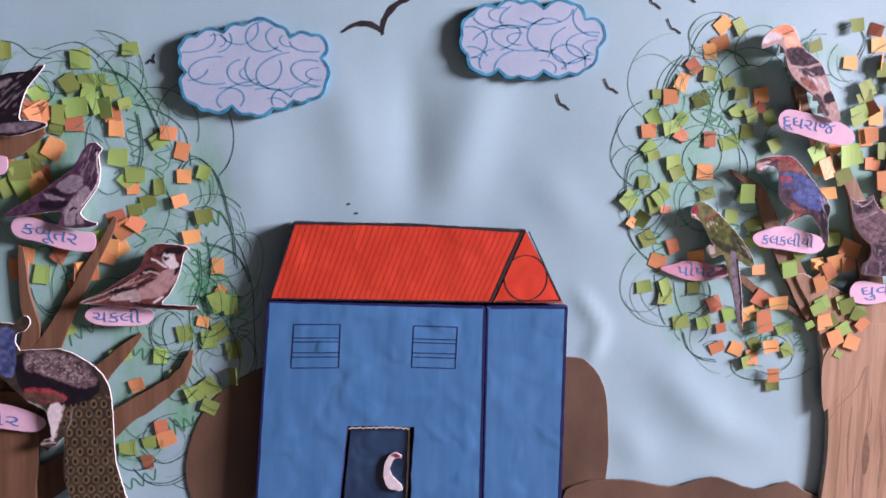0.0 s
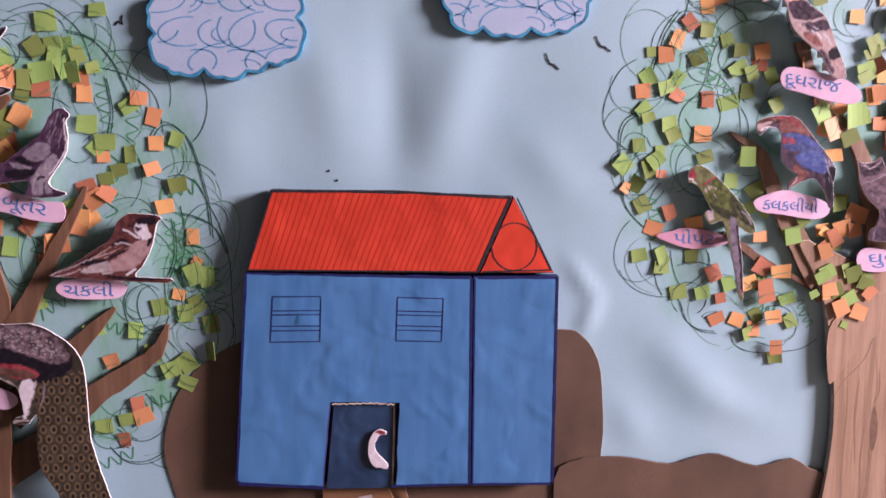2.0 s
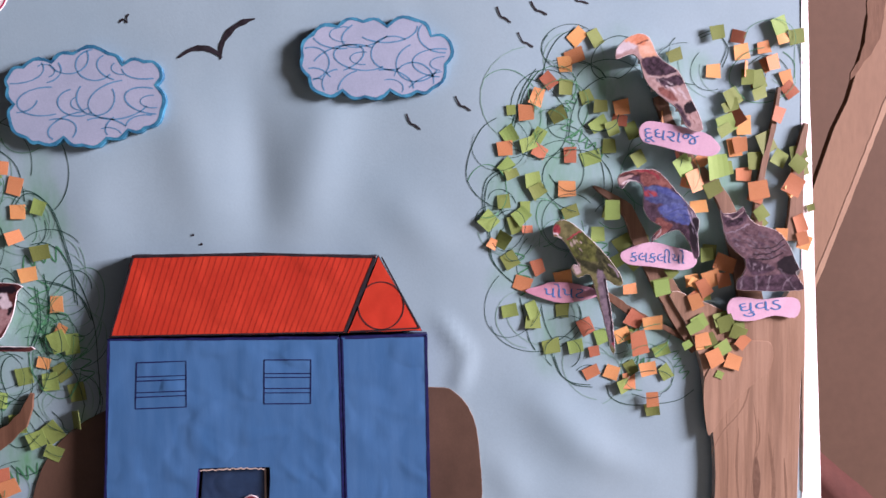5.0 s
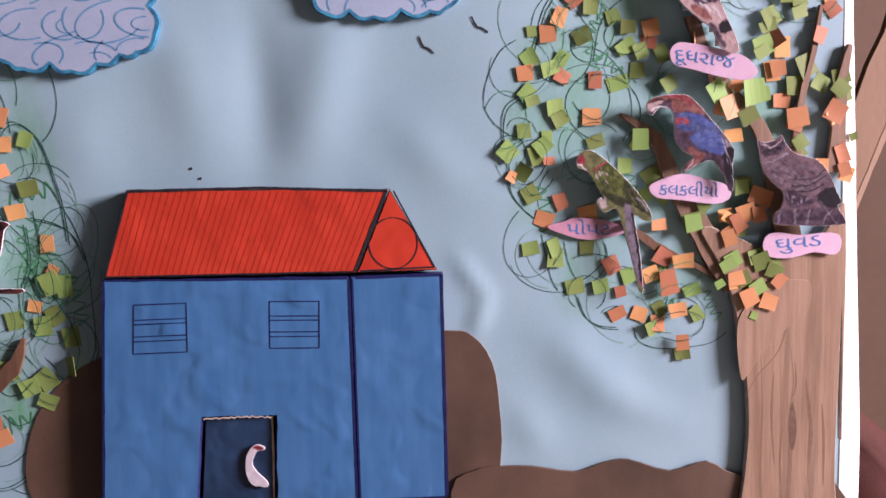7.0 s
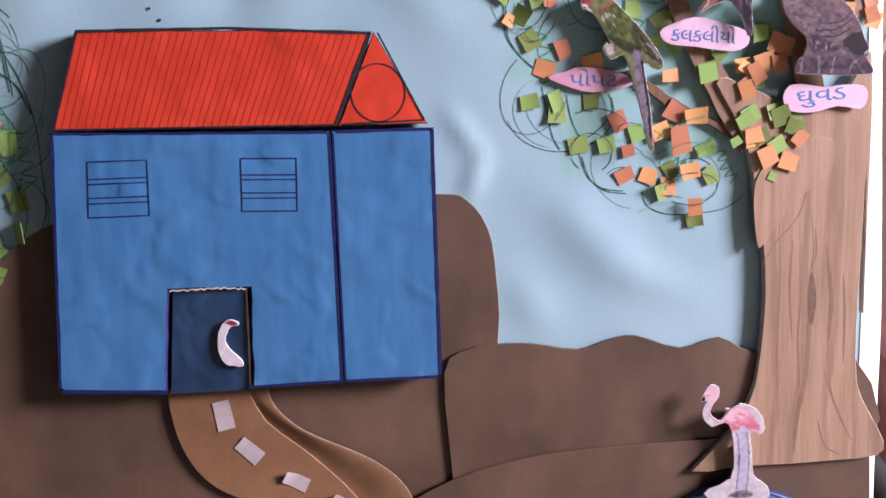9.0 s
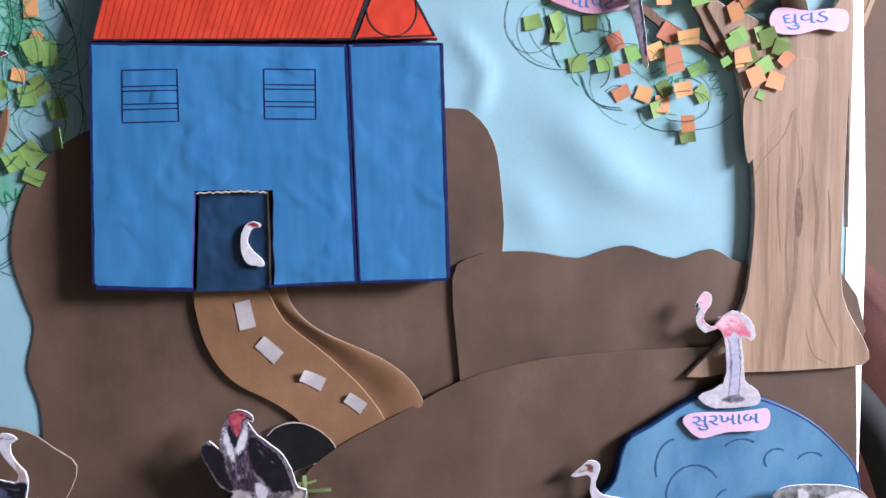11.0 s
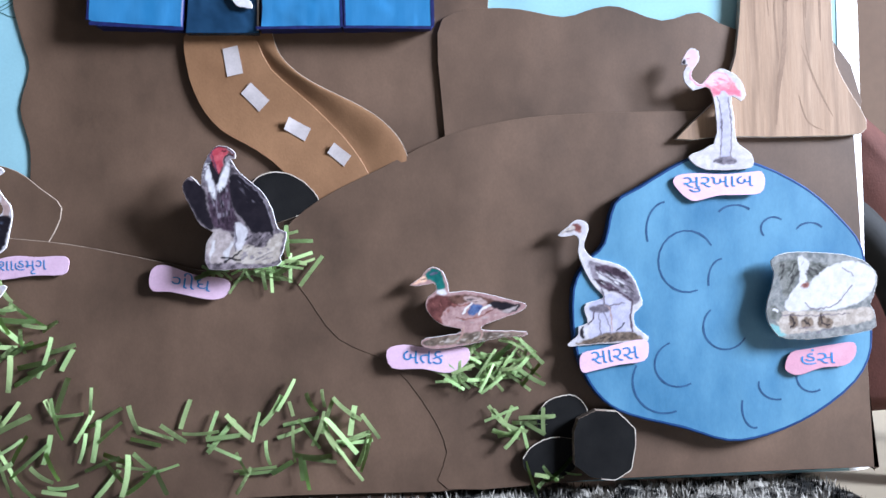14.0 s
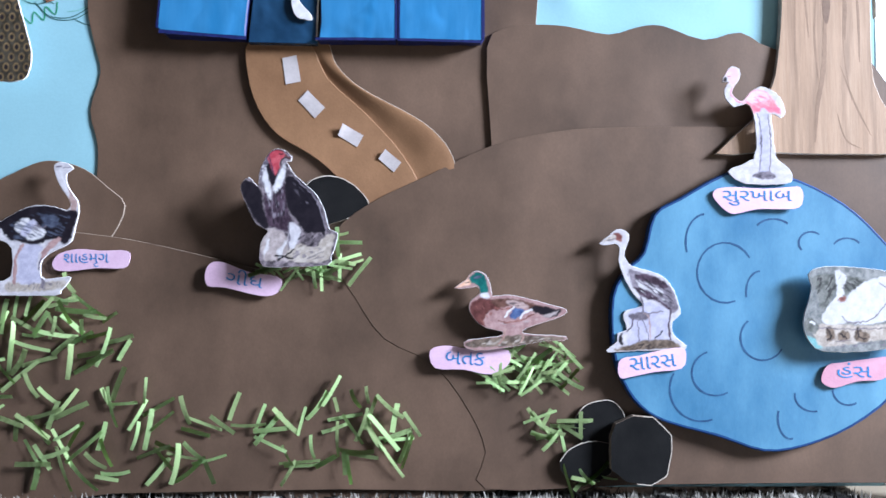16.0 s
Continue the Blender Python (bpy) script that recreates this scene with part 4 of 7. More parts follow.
leaves(tree_a, "g", [(306, 608, 20), (335, 623, 10), (355, 594, 0), (363, 583, 20), (344, 575, 20), (340, 559, 30), (282, 542, 30), (368, 551, 25, 12), (378, 540, -30, 12), (391, 544, 10), (394, 533, 20), (339, 534, 10, 13), (314, 535, 20), (319, 528, 0), (332, 520, 20), (330, 479, 0), (365, 499, 40), (377, 627, 20), (388, 620, 10)], 2.5)
leaves(tree_a, "g", [(296, 457, 10), (319, 430, 30), (338, 415, 30), (349, 425, 70), (327, 450, 10, 7), (340, 431, 20), (336, 397, 65, 5), (314, 418, 30, 6)], 6.1)
leaves(tree_a, "g", [(401, 507, 20, 6)], 0.0)
leaves(tree_a, "g", [(311, 536, 30, 13), (334, 536, 10, 15), (331, 521, 25, 11), (263, 508, 0, 12), (327, 478, 5), (322, 433, 30), (329, 421, 20), (349, 428, 5, 13), (364, 504, 35, 10), (296, 458, 10, 12), (303, 467, 40, 8), (389, 536, 50, 10), (337, 435, 20)], 5.6)
leaves(tree_a, "o", [(319, 527, 20, 12), (319, 449, 30, 10), (325, 420, 5, 10), (362, 519, 10, 13), (339, 472, -20, 12), (331, 462, 20, 13), (386, 522, -30, 12), (319, 459, 60, 8), (393, 487, 15, 9)], 5.6)
leaves(tree_a, "o", [(276, 456, 5, 9), (271, 425, 20, 11), (279, 436, -30, 12), (379, 621, 10), (373, 603, 15), (349, 568, 30), (351, 550, 10)], 2)
leaves(tree_a, "g", [(345, 581, 30, 12), (341, 563, 20, 12), (363, 592, 15, 12), (284, 486, 10, 12), (268, 475, 30, 11), (361, 539, 0, 12)], 2)
overdraw(tree_a, [(205, 545, 40, 50, 7), (215, 475, 36, 46, 7), (250, 590, 44, 36, 6), (262, 410, 50, 30, 6), (345, 600, 46, 32, 5), (270, 530, 50, 50, 5)], 91)

tree_b = thing("paper_tree", *[(-247, 258)][0], 2, "paper tree with brown branches and green and orange paper leaves", "tree", "paper trees")
limb(tree_b, [(-237, 376, 60), (-240, 335, 70), (-246, 297, 76), (-254, 198, 84), (-264, 54, 96)], 4.2, 7.0, M_TRUNK_B, 11, "trunk")
limb(tree_b, [(-212, 468, 3), (-211, 439, 7), (-208, 409, 11), (-222, 361, 18)], 1.5, 3.9, M_TRUNK_B, 12)
limb(tree_b, [(-153, 488, 2), (-159, 475, 5), (-173, 450, 8), (-190, 417, 12), (-207, 387, 18), (-229, 357, 22)], 1.7, 4.1, M_TRUNK_B, 13)
limb(tree_b, [(-139, 412, 2), (-157, 394, 10), (-179, 372, 16), (-209, 342, 24)], 1.4, 3.7, M_TRUNK_B, 14)
limb(tree_b, [(-107, 401, 2), (-115, 383, 9), (-136, 367, 12), (-157, 353, 15), (-188, 322, 20), (-232, 296, 26)], 1.6, 4.0, M_TRUNK_B, 15)
limb(tree_b, [(-195, 542, 3), (-212, 533, 14), (-236, 519, 18), (-246, 446, 22), (-239, 372, 30)], 1.5, 4.0, M_TRUNK_B, 16)
scribble(tree_b, [(-201, 571, 24), (-163, 579, 28), (-137, 544, 28), (-109, 509, 24), (-92, 476, 24), (-81, 431, 22), (-89, 393, 24), (-123, 343, 28), (-179, 518, 32), (-128, 453, 32), (-114, 408, 24), (-243, 553, 30)], 15, 1, 3)
ink_lines(tree_b, [(-194, 592), (-183, 596), (-173, 597), (-163, 591), (-153, 581), (-148, 567), (-145, 555)], [(-162, 582), (-150, 579), (-141, 572), (-134, 562), (-128, 548), (-124, 537)], [(-145, 560), (-133, 558), (-119, 552), (-110, 543), (-107, 530), (-106, 521)],
          [(-114, 519), (-109, 526), (-102, 527), (-93, 520), (-88, 509), (-84, 494), (-81, 479), (-79, 457)], [(-104, 494), (-95, 495), (-86, 489), (-81, 479), (-74, 465), (-68, 442), (-67, 420), (-67, 393), (-75, 377)], [(-99, 472), (-85, 468), (-76, 461), (-70, 446)],
          [(-142, 332), (-131, 324), (-120, 325), (-108, 335), (-97, 350)], [(-147, 320), (-138, 311), (-124, 310), (-112, 317), (-107, 325)], [(-220, 597), (-210, 595), (-201, 588), (-190, 587)], [(-203, 431), (-198, 427), (-189, 431), (-184, 438)], [(-133, 408), (-127, 404), (-118, 406), (-111, 412)],
          [(-103, 468), (-102, 446), (-107, 431)], [(-97, 476), (-95, 453), (-99, 435)], [(-140, 555), (-137, 533), (-141, 515)], [(-123, 355), (-116, 348), (-106, 351), (-99, 358)])
zigzag(tree_b, [(-104, 468, 4, -36, 5), (-97, 472, -4, -40, 5), (-110, 483, 26, 6, 5), (-185, 457, 2, -34, 4), (-136, 508, -3, -40, 4), (-90, 453, 3, -36, 5), (-123, 537, -5, -36, 4), (-142, 551, 2, -30, 4), (-122, 393, -24, 8, 4), (-106, 353, -24, -8, 5), (-131, 316, -30, -12, 5), (-78, 438, 6, -30, 4), (-154, 423, 30, 8, 4), (-186, 408, 28, 14, 5)], 31)
scribble(tree_b, [(-88, 465, 20), (-109, 509, 22), (-121, 423, 24), (-93, 408, 18), (-144, 540, 24)], 33, 0, 3)
leaves(tree_b, "g", [(-173, 587, 5, 13), (-179, 571, 30, 11), (-169, 574, 10), (-162, 573, 5), (-155, 567, 20), (-168, 567, -10, 9), (-162, 561, 25, 12), (-176, 557, 10, 13), (-199, 564, 30, 12), (-186, 552, -5, 12), (-146, 560, 15, 8), (-188, 544, -15, 9), (-151, 526, -5, 13), (-200, 529, 30, 13), (-210, 514, 30, 14), (-146, 512, 40), (-140, 515, 0), (-126, 508, 5, 9), (-126, 537, 30), (-98, 517, -20, 9), (-133, 498, 15), (-141, 493, 10), (-98, 489, 10)])
leaves(tree_b, "g", [(-201, 451, -10, 12), (-187, 416, 20, 13), (-153, 398, 15, 11), (-127, 397, -5), (-90, 433, 20, 12), (-82, 431, 5, 12), (-112, 412, 10, 11), (-96, 408, 5), (-89, 414, 30, 11), (-80, 401, 10, 12), (-82, 383, 10, 12), (-117, 382, 0, 12), (-106, 371, 20, 12), (-96, 375, 35, 11), (-96, 362, -25, 11), (-150, 334, 5, 12), (-212, 324, 40, 12), (-162, 475, 20), (-135, 338, 10, 9), (-217, 507, 25, 13), (-219, 535, 10, 12), (-218, 591, 0)])
leaves(tree_b, "o", [(-198, 552, 30, 13), (-190, 532, 15, 11), (-197, 515, 10), (-177, 547, 0, 11), (-154, 553, 10, 10), (-152, 544, 0), (-119, 542, -5, 11), (-111, 531, -15, 11), (-110, 515, 0), (-113, 499, 20), (-142, 507, 5, 9), (-153, 487, 20, 12), (-141, 484, -30), (-106, 476, 10, 11), (-159, 468, 0, 14), (-172, 453, 10, 12), (-189, 464, -30, 12), (-210, 463, -10, 11), (-179, 442, 10, 11), (-90, 457, 0, 9), (-88, 441, -30, 7), (-100, 420, -15, 8)])
leaves(tree_b, "g", [(-212, 517, 10, 15), (-205, 519, 40, 13), (-209, 505, 20, 15), (-158, 557, 10, 12), (-142, 594, 5, 10)], 1.5)
leaves(tree_b, "o", [(-201, 509, 30, 13), (-190, 531, 60, 13), (-166, 466, 10, 13), (-158, 465, -15, 13), (-173, 453, 5, 15), (-214, 454, 0, 13), (-149, 480, 30, 12), (-196, 554, 15, 13), (-202, 554, -20, 12)], 1.5)
leaves(tree_b, "o", [(-143, 377, 20, 10), (-128, 348, 5, 9), (-125, 341, 20, 11), (-137, 325, 10, 9), (-216, 340, 0, 12), (-219, 353, 20, 11), (-204, 484, 10), (-150, 468, 30), (-219, 521, 20)])
overdraw(tree_b, [(-180, 560, 50, 40, 7), (-130, 530, 40, 50, 7), (-98, 470, 34, 60, 8), (-95, 400, 32, 50, 8), (-140, 425, 50, 40, 6), (-130, 345, 44, 36, 6), (-200, 470, 40, 60, 4)], 92)

# ---------------- cut-outs, rocks, pond ----------------
pond = thing("card_pond", *[(314, 32)][0], 5.8, "round blue painted card pond with inked ripples", "pond")
bm = bmesh.new()
POND = smooth([(248, 184), (264, 194), (293, 210), (312, 213), (341, 206), (370, 191), (391, 172), (405, 152), (408, 119), (409, 90), (398, 69), (372, 50), (342, 38), (316, 35), (288, 44), (255, 53), (238, 63), (227, 79), (221, 100), (221, 132), (230, 149), (241, 160)], 3)
plate(bm, POND, 5.7, 12.0, 0, 1, 0.9)
part("water", bm, [M_POND, M_PONDRIM], pond, "streaky blue painted card")
bm = bmesh.new()
rim = inset(ccw(POND), 1.3)
stroke(bm, rim + rim[:1], 1.1, 12.05)
part("painted_rim", bm, M_PONDRIM, pond, "deep blue painted rim")
for x, z, ra, rb, a0, a1 in [(281, 166, 13, 18, 95, 200), (293, 147, 18, 19, 30, 290), (315, 134, 9, 14, 90, 190), (316, 106, 14, 14, 130, 330), (286, 84, 15, 14, 110, 300), (277, 74, 20, 20, 150, 290), (348, 166, 8, 7, 50, 220), (371, 163, 9, 6, 30, 160), (333, 56, 8, 13, 160, 280), (324, 173, 12, 8, 40, 150), (370, 74, 10, 10, 180, 300), (348, 70, 12, 10, 170, 280)]:
    bm = bmesh.new()
    stroke(bm, arc(x, z, ra, rb, a0, a1, 16), 1.15, 12.1)
    part("ripple", bm, M_RIPPLE, pond)


def rock(p, h0, h1, label, n=1, cut=(0, 1)):
    bm = bmesh.new()
    plate(bm, smooth(p, n) if n > 1 else p, h0, h1, 0, 1, 0.25)
    ob = part("card_rock", bm, [M_ROCK, M_BROWN_CUT], None, label, "rock", "", "card rocks")
    # the paper's pale core shows along the cut
    hem = along(smooth(p + p[:1], 3, False) if n > 1 else p + p[:1], 90)[int(90 * cut[0]):int(90 * cut[1])]
    bm = bmesh.new()
    stroke(bm, [(v.x + 0.25 * noise.noise(v.to_3d() * 0.3), v.y + 0.25 * noise.noise(v.to_3d() * 0.3 + Vector((0, 0, 5)))) for v in hem], 0.55, h1 + 0.06)
    part("cut_edge", bm, M_BROWN_EDGE, ob, "pale cut edge")


rock([(26, 200), (33, 206), (42, 208), (52, 206), (62, 199), (68, 190), (63, 184), (28, 175)], 2.7, 5.1, "charcoal card boulder half behind the hill", 3, (0.02, 0.58))
rock([(198, 54), (203, 62), (212, 66), (222, 66), (229, 58), (229, 47), (222, 40), (210, 39), (200, 43)], 5.8, 8.0, "round charcoal card rock with a pale cut edge", 3, (0.05, 0.5))
rock([(188, 28), (194, 36), (206, 41), (219, 40), (224, 33), (220, 21), (206, 15), (192, 19)], 8.1, 9.2, "charcoal card rock lying behind a larger one", 2, (0.02, 0.3))
rock([(219, 45), (222, 53), (233, 58), (246, 57), (257, 46), (257, 36), (254, 21), (244, 15), (229, 17), (219, 25)], 9.3, 15.0, "octagonal charcoal card rock on a raised pad", 1, (0.2, 0.72))


TONES = {}


def printed(name, *tones, scale=150, spots=None, stretch=(1, 1, 1)):
    TONES[name] = tones
    return mat(name, tones[0], tones[1], scale, 0.5, 0.05, 1200, stretch=stretch, spec=0.12, spots=spots, grain=0.12, detail=8, ramp_at=(0.34, 0.68))


P_DARK = printed("print_dark", (0.008, 0.0065, 0.0105), (0.0165, 0.013, 0.0185))
P_GREY = printed("print_grey", (0.07, 0.06, 0.08), (0.22, 0.19, 0.23))
P_PURPLE = printed("print_purple", (0.016, 0.009, 0.016), (0.1, 0.065, 0.095))
P_BROWN = printed("print_brown", (0.05, 0.022, 0.016), (0.15, 0.075, 0.06), stretch=(1, 1, 2.5))
P_PALE = printed("print_pale", (0.25, 0.21, 0.21), (0.48, 0.41, 0.41))
P_LILAC = printed("print_lilac", (0.34, 0.33, 0.44), (0.48, 0.46, 0.57))
P_NEAR_WHITE = printed("print_white", (0.4, 0.375, 0.41), (0.58, 0.55, 0.59), scale=110)
P_BLUE = printed("print_blue", (0.02, 0.03, 0.11), (0.10, 0.15, 0.30))
P_RED = printed("print_red", (0.15, 0.015, 0.025), (0.40, 0.08, 0.09))
P_PINK = printed("print_pink", (0.48, 0.13, 0.18), (0.66, 0.34, 0.38))
P_ORANGE = printed("print_orange", (0.60, 0.20, 0.10), (0.74, 0.40, 0.26))
P_GREEN = printed("print_green", (0.03, 0.045, 0.012), (0.14, 0.17, 0.05))
P_TEAL = printed("print_teal", (0.006, 0.07, 0.07), (0.02, 0.15, 0.13))
P_TAN = printed("print_tan", (0.24, 0.13, 0.11), (0.48, 0.33, 0.29))
P_MAROON = printed("print_maroon", (0.10, 0.03, 0.03), (0.30, 0.13, 0.11))
P_SAND = printed("print_sand", (0.28, 0.24, 0.21), (0.52, 0.46, 0.42), scale=220)
P_STREAK = printed("print_streaked", (0.012, 0.009, 0.014), (0.3, 0.25, 0.28), scale=200, stretch=(3.2, 1, 0.6))
P_MOTTLE = printed("print_mottled", (0.015, 0.009, 0.014), (0.21, 0.15, 0.17), scale=330, stretch=(0.8, 1, 2.2))
P_SWANWATER = printed("print_dim_water", (0.10, 0.11, 0.115), (0.30, 0.30, 0.30), scale=130)
P_EYE = printed("print_bronze", (0.10, 0.065, 0.03), (0.24, 0.16, 0.08))
P_DIM = printed("print_dim_foliage", (0.05, 0.055, 0.05), (0.22, 0.22, 0.21), scale=220)
P_WHITE_SOFT = printed("print_soft_white", (0.44, 0.43, 0.45), (0.58, 0.57, 0.58), scale=90)
P_LOG = printed("print_log", (0.05, 0.036, 0.03), (0.24, 0.18, 0.14), scale=200, stretch=(1, 1, 2.5))
P_OWL = printed("print_owl", (0.07, 0.041, 0.05), (0.19, 0.125, 0.145), scale=240)
P_SCALES = mat("print_scaled", (0.02, 0.017, 0.013), (0.07, 0.06, 0.045), 200, 0.5, 0.05, 1200, stretch=(1.5, 1, 1), spots=((0.06, 0.05, 0.035), 160, 0.16), grain=0.15)
P_ROSE = printed("print_rose", (0.3, 0.205, 0.2), (0.46, 0.35, 0.335))
P_PEACH = printed("print_peach", (0.62, 0.34, 0.22), (0.78, 0.54, 0.42))
P_SKYBLUE = printed("print_sky_blue", (0.03, 0.055, 0.2), (0.1, 0.15, 0.36))
P_OLIVE = printed("print_olive", (0.07, 0.08, 0.035), (0.18, 0.19, 0.085))
P_DARKGREEN = printed("print_dark_green", (0.012, 0.018, 0.008), (0.05, 0.058, 0.03))
P_GREYL = printed("print_light_grey", (0.14, 0.12, 0.15), (0.29, 0.255, 0.305))
P_PLUM = printed("print_plum", (0.028, 0.012, 0.028), (0.095, 0.05, 0.09))
P_RUSSET = printed("print_russet", (0.055, 0.017, 0.017), (0.15, 0.055, 0.05))
P_BREAST = printed("print_breast", (0.26, 0.15, 0.15), (0.42, 0.28, 0.275))
P_CLEAN = printed("print_clean_white", (0.5, 0.485, 0.52), (0.66, 0.64, 0.67), scale=90)
P_SHEEN = printed("print_blue_sheen", (0.03, 0.035, 0.06), (0.1, 0.115, 0.17))
P_CRIMSON = printed("print_crimson", (0.3, 0.03, 0.05), (0.5, 0.12, 0.14))
P_BLUSH = printed("print_blush", (0.62, 0.37, 0.43), (0.75, 0.52, 0.57))
P_DEEPPINK = printed("print_deep_pink", (0.5, 0.11, 0.18), (0.62, 0.22, 0.3))
P_WATER = printed("print_water", (0.13, 0.32, 0.34), (0.3, 0.46, 0.47))
TONES["print_scaled"] = ((0.02, 0.017, 0.013), (0.07, 0.06, 0.045))


def print_ink():
    """Ink of a printed photograph: its colours lie on the mesh as a layer."""
    m = bpy.data.materials.new("print_ink")
    m.use_nodes = True
    n, link = m.node_tree.nodes, m.node_tree.links.new
    bsdf = n["Principled BSDF"]
    bsdf.inputs["Roughness"].default_value, bsdf.inputs["Specular IOR Level"].default_value = 0.5, 0.14
    ink = n.new("ShaderNodeAttribute")
    ink.attribute_name = "print"
    fibre = n.new("ShaderNodeTexNoise")
    fibre.inputs["Scale"].default_value, fibre.inputs["Detail"].default_value = 1500, 3
    co = n.new("ShaderNodeTexCoord")
    link(co.outputs["Object"], fibre.inputs["Vector"])
    rng = n.new("ShaderNodeMapRange")
    rng.inputs["To Min"].default_value, rng.inputs["To Max"].default_value = 0.86, 1.14
    link(fibre.outputs["Fac"], rng.inputs["Value"])
    hsv = n.new("ShaderNodeHueSaturation")
    link(rng.outputs[0], hsv.inputs["Value"])
    link(ink.outputs["Color"], hsv.inputs["Color"])
    link(hsv.outputs[0], bsdf.inputs["Base Color"])
    return m


P_INK = print_ink()
PRINTS = [P_INK, P_ROSE, P_PEACH, P_SKYBLUE, P_OLIVE, P_DARKGREEN, P_GREYL, P_PLUM, P_RUSSET, P_BREAST, P_CLEAN, P_SHEEN, P_CRIMSON, P_BLUSH, P_DEEPPINK, P_WATER, M_RIM, P_MAROON, P_DARK, P_GREY, P_PURPLE, P_BROWN, P_PALE, P_LILAC, P_NEAR_WHITE, P_BLUE, P_RED, P_PINK, P_ORANGE, P_GREEN, P_TEAL, P_TAN, P_SAND, P_STREAK, P_MOTTLE, P_SCALES, P_OWL, P_SWANWATER, P_EYE, P_LOG, P_DIM, P_WHITE_SOFT]


def grain_noise(x, z, seed):
    """Smooth noise from 0 to 1 over arrays."""
    i, j = np.floor(x), np.floor(z)
    u, v = x - i, z - j
    u, v = u * u * (3 - 2 * u), v * v * (3 - 2 * v)

    def corner(a, b):
        h = np.sin(a * 127.1 + b * 311.7 + seed * 74.7) * 43758.5453
        return h - np.floor(h)

    return (corner(i, j) * (1 - u) + corner(i + 1, j) * u) * (1 - v) + (corner(i, j + 1) * (1 - u) + corner(i + 1, j + 1) * u) * v


def off_line(x, z, q, closed):
    """Distance from each point to the line q; for a closed one also whether the point lies inside."""
    q = np.array(q, float)
    a, b = (q, np.roll(q, -1, 0)) if closed else (q[:-1], q[1:])
    d = b - a
    px, pz = x[:, None] - a[:, 0], z[:, None] - a[:, 1]
    t = np.clip((px * d[:, 0] + pz * d[:, 1]) / np.maximum((d ** 2).sum(1), 1e-9), 0, 1)
    far = np.hypot(px - t * d[:, 0], pz - t * d[:, 1]).min(1)
    if not closed:
        return far, None
    cross = (a[:, 1] > z[:, None]) != (b[:, 1] > z[:, None])
    at_x = d[:, 0] * (z[:, None] - a[:, 1]) / np.where(np.abs(d[:, 1]) < 1e-9, 1e-9, d[:, 1]) + a[:, 0]
    return far, (cross & (x[:, None] < at_x)).sum(1) % 2 == 1


def step(lo, hi, v):
    t = np.clip((v - lo) / (hi - lo), 0, 1)
    return t * t * (3 - 2 * t)


def print_colours(x, z, main, fields, lines, barbs, eyes, seed):
    """The photograph's colours at the points x, z: soft fields, feather streaks and fine lines over one another."""
    x, z = np.array(x, float), np.array(z, float)
    out = np.zeros((len(x), 3))

    def lay(weight, m, k, size=2.6):
        lo, hi = (np.array(c) for c in TONES[m.name])
        f = 0.65 * grain_noise(x / size, z / size, seed + k) + 0.35 * grain_noise(x / 0.9, z / 0.9, seed + k + 40)
        tone = lo + (hi - lo) * (0.5 + 0.75 * (step(0.15, 0.9, f) - 0.5))[:, None]
        out[:] = out * (1 - weight[:, None]) + tone * weight[:, None]

    lay(np.ones(len(x)), main, 0)
    wx = x + 1.1 * (grain_noise(x / 1.6, z / 1.6, seed + 70) - 0.5)
    wz = z + 1.1 * (grain_noise(x / 1.6, z / 1.6, seed + 71) - 0.5)
    for k, (m, q) in enumerate(fields):
        far, within = off_line(wx, wz, smooth(ccw(q), 3), True)
        lay(step(-0.75, 0.55, np.where(within, far, -far)), m, k + 1)
    for k, (m, q, turn, count, length, w) in enumerate(barbs):
        far, within = off_line(wx, wz, q, True)
        c, s = math.cos(radians(turn)), math.sin(radians(turn))
        u, v = (x * c + z * s) / (length * 0.9), (-x * s + z * c) / (w * 2.3)
        v = v + 1.2 * (grain_noise(x / 5, z / 5, seed + 20 + k) - 0.5)
        lay(step(-0.6, 0.8, np.where(within, far, -far)) * step(0.5, 0.85, grain_noise(u, v, seed + 30 + k)) * 0.8, m, k + 12)
    if eyes:
        q, gap, m1, m2 = eyes
        _, within = off_line(x, z, q, True)
        row = np.floor(z / gap)
        ex, ez = ((x / gap + 0.5 * (row % 2)) % 1 - 0.5) * gap, (z / gap % 1 - 0.5) * gap
        ring = np.hypot(ex / 0.3, ez / 0.42) / gap
        lay(within * step(0.55, 0.8, ring) * step(1.2, 0.95, ring) * 0.85, m1, 51)
        lay(within * step(0.6, 0.35, ring), m2, 52)
    for k, (m, q, w) in enumerate(lines):
        far, _ = off_line(wx, wz, smooth(q, 3, False), False)
        lay(step(w / 2 + 0.35, max(0.0, w / 2 - 0.3), far), m, k + 60)
    return out


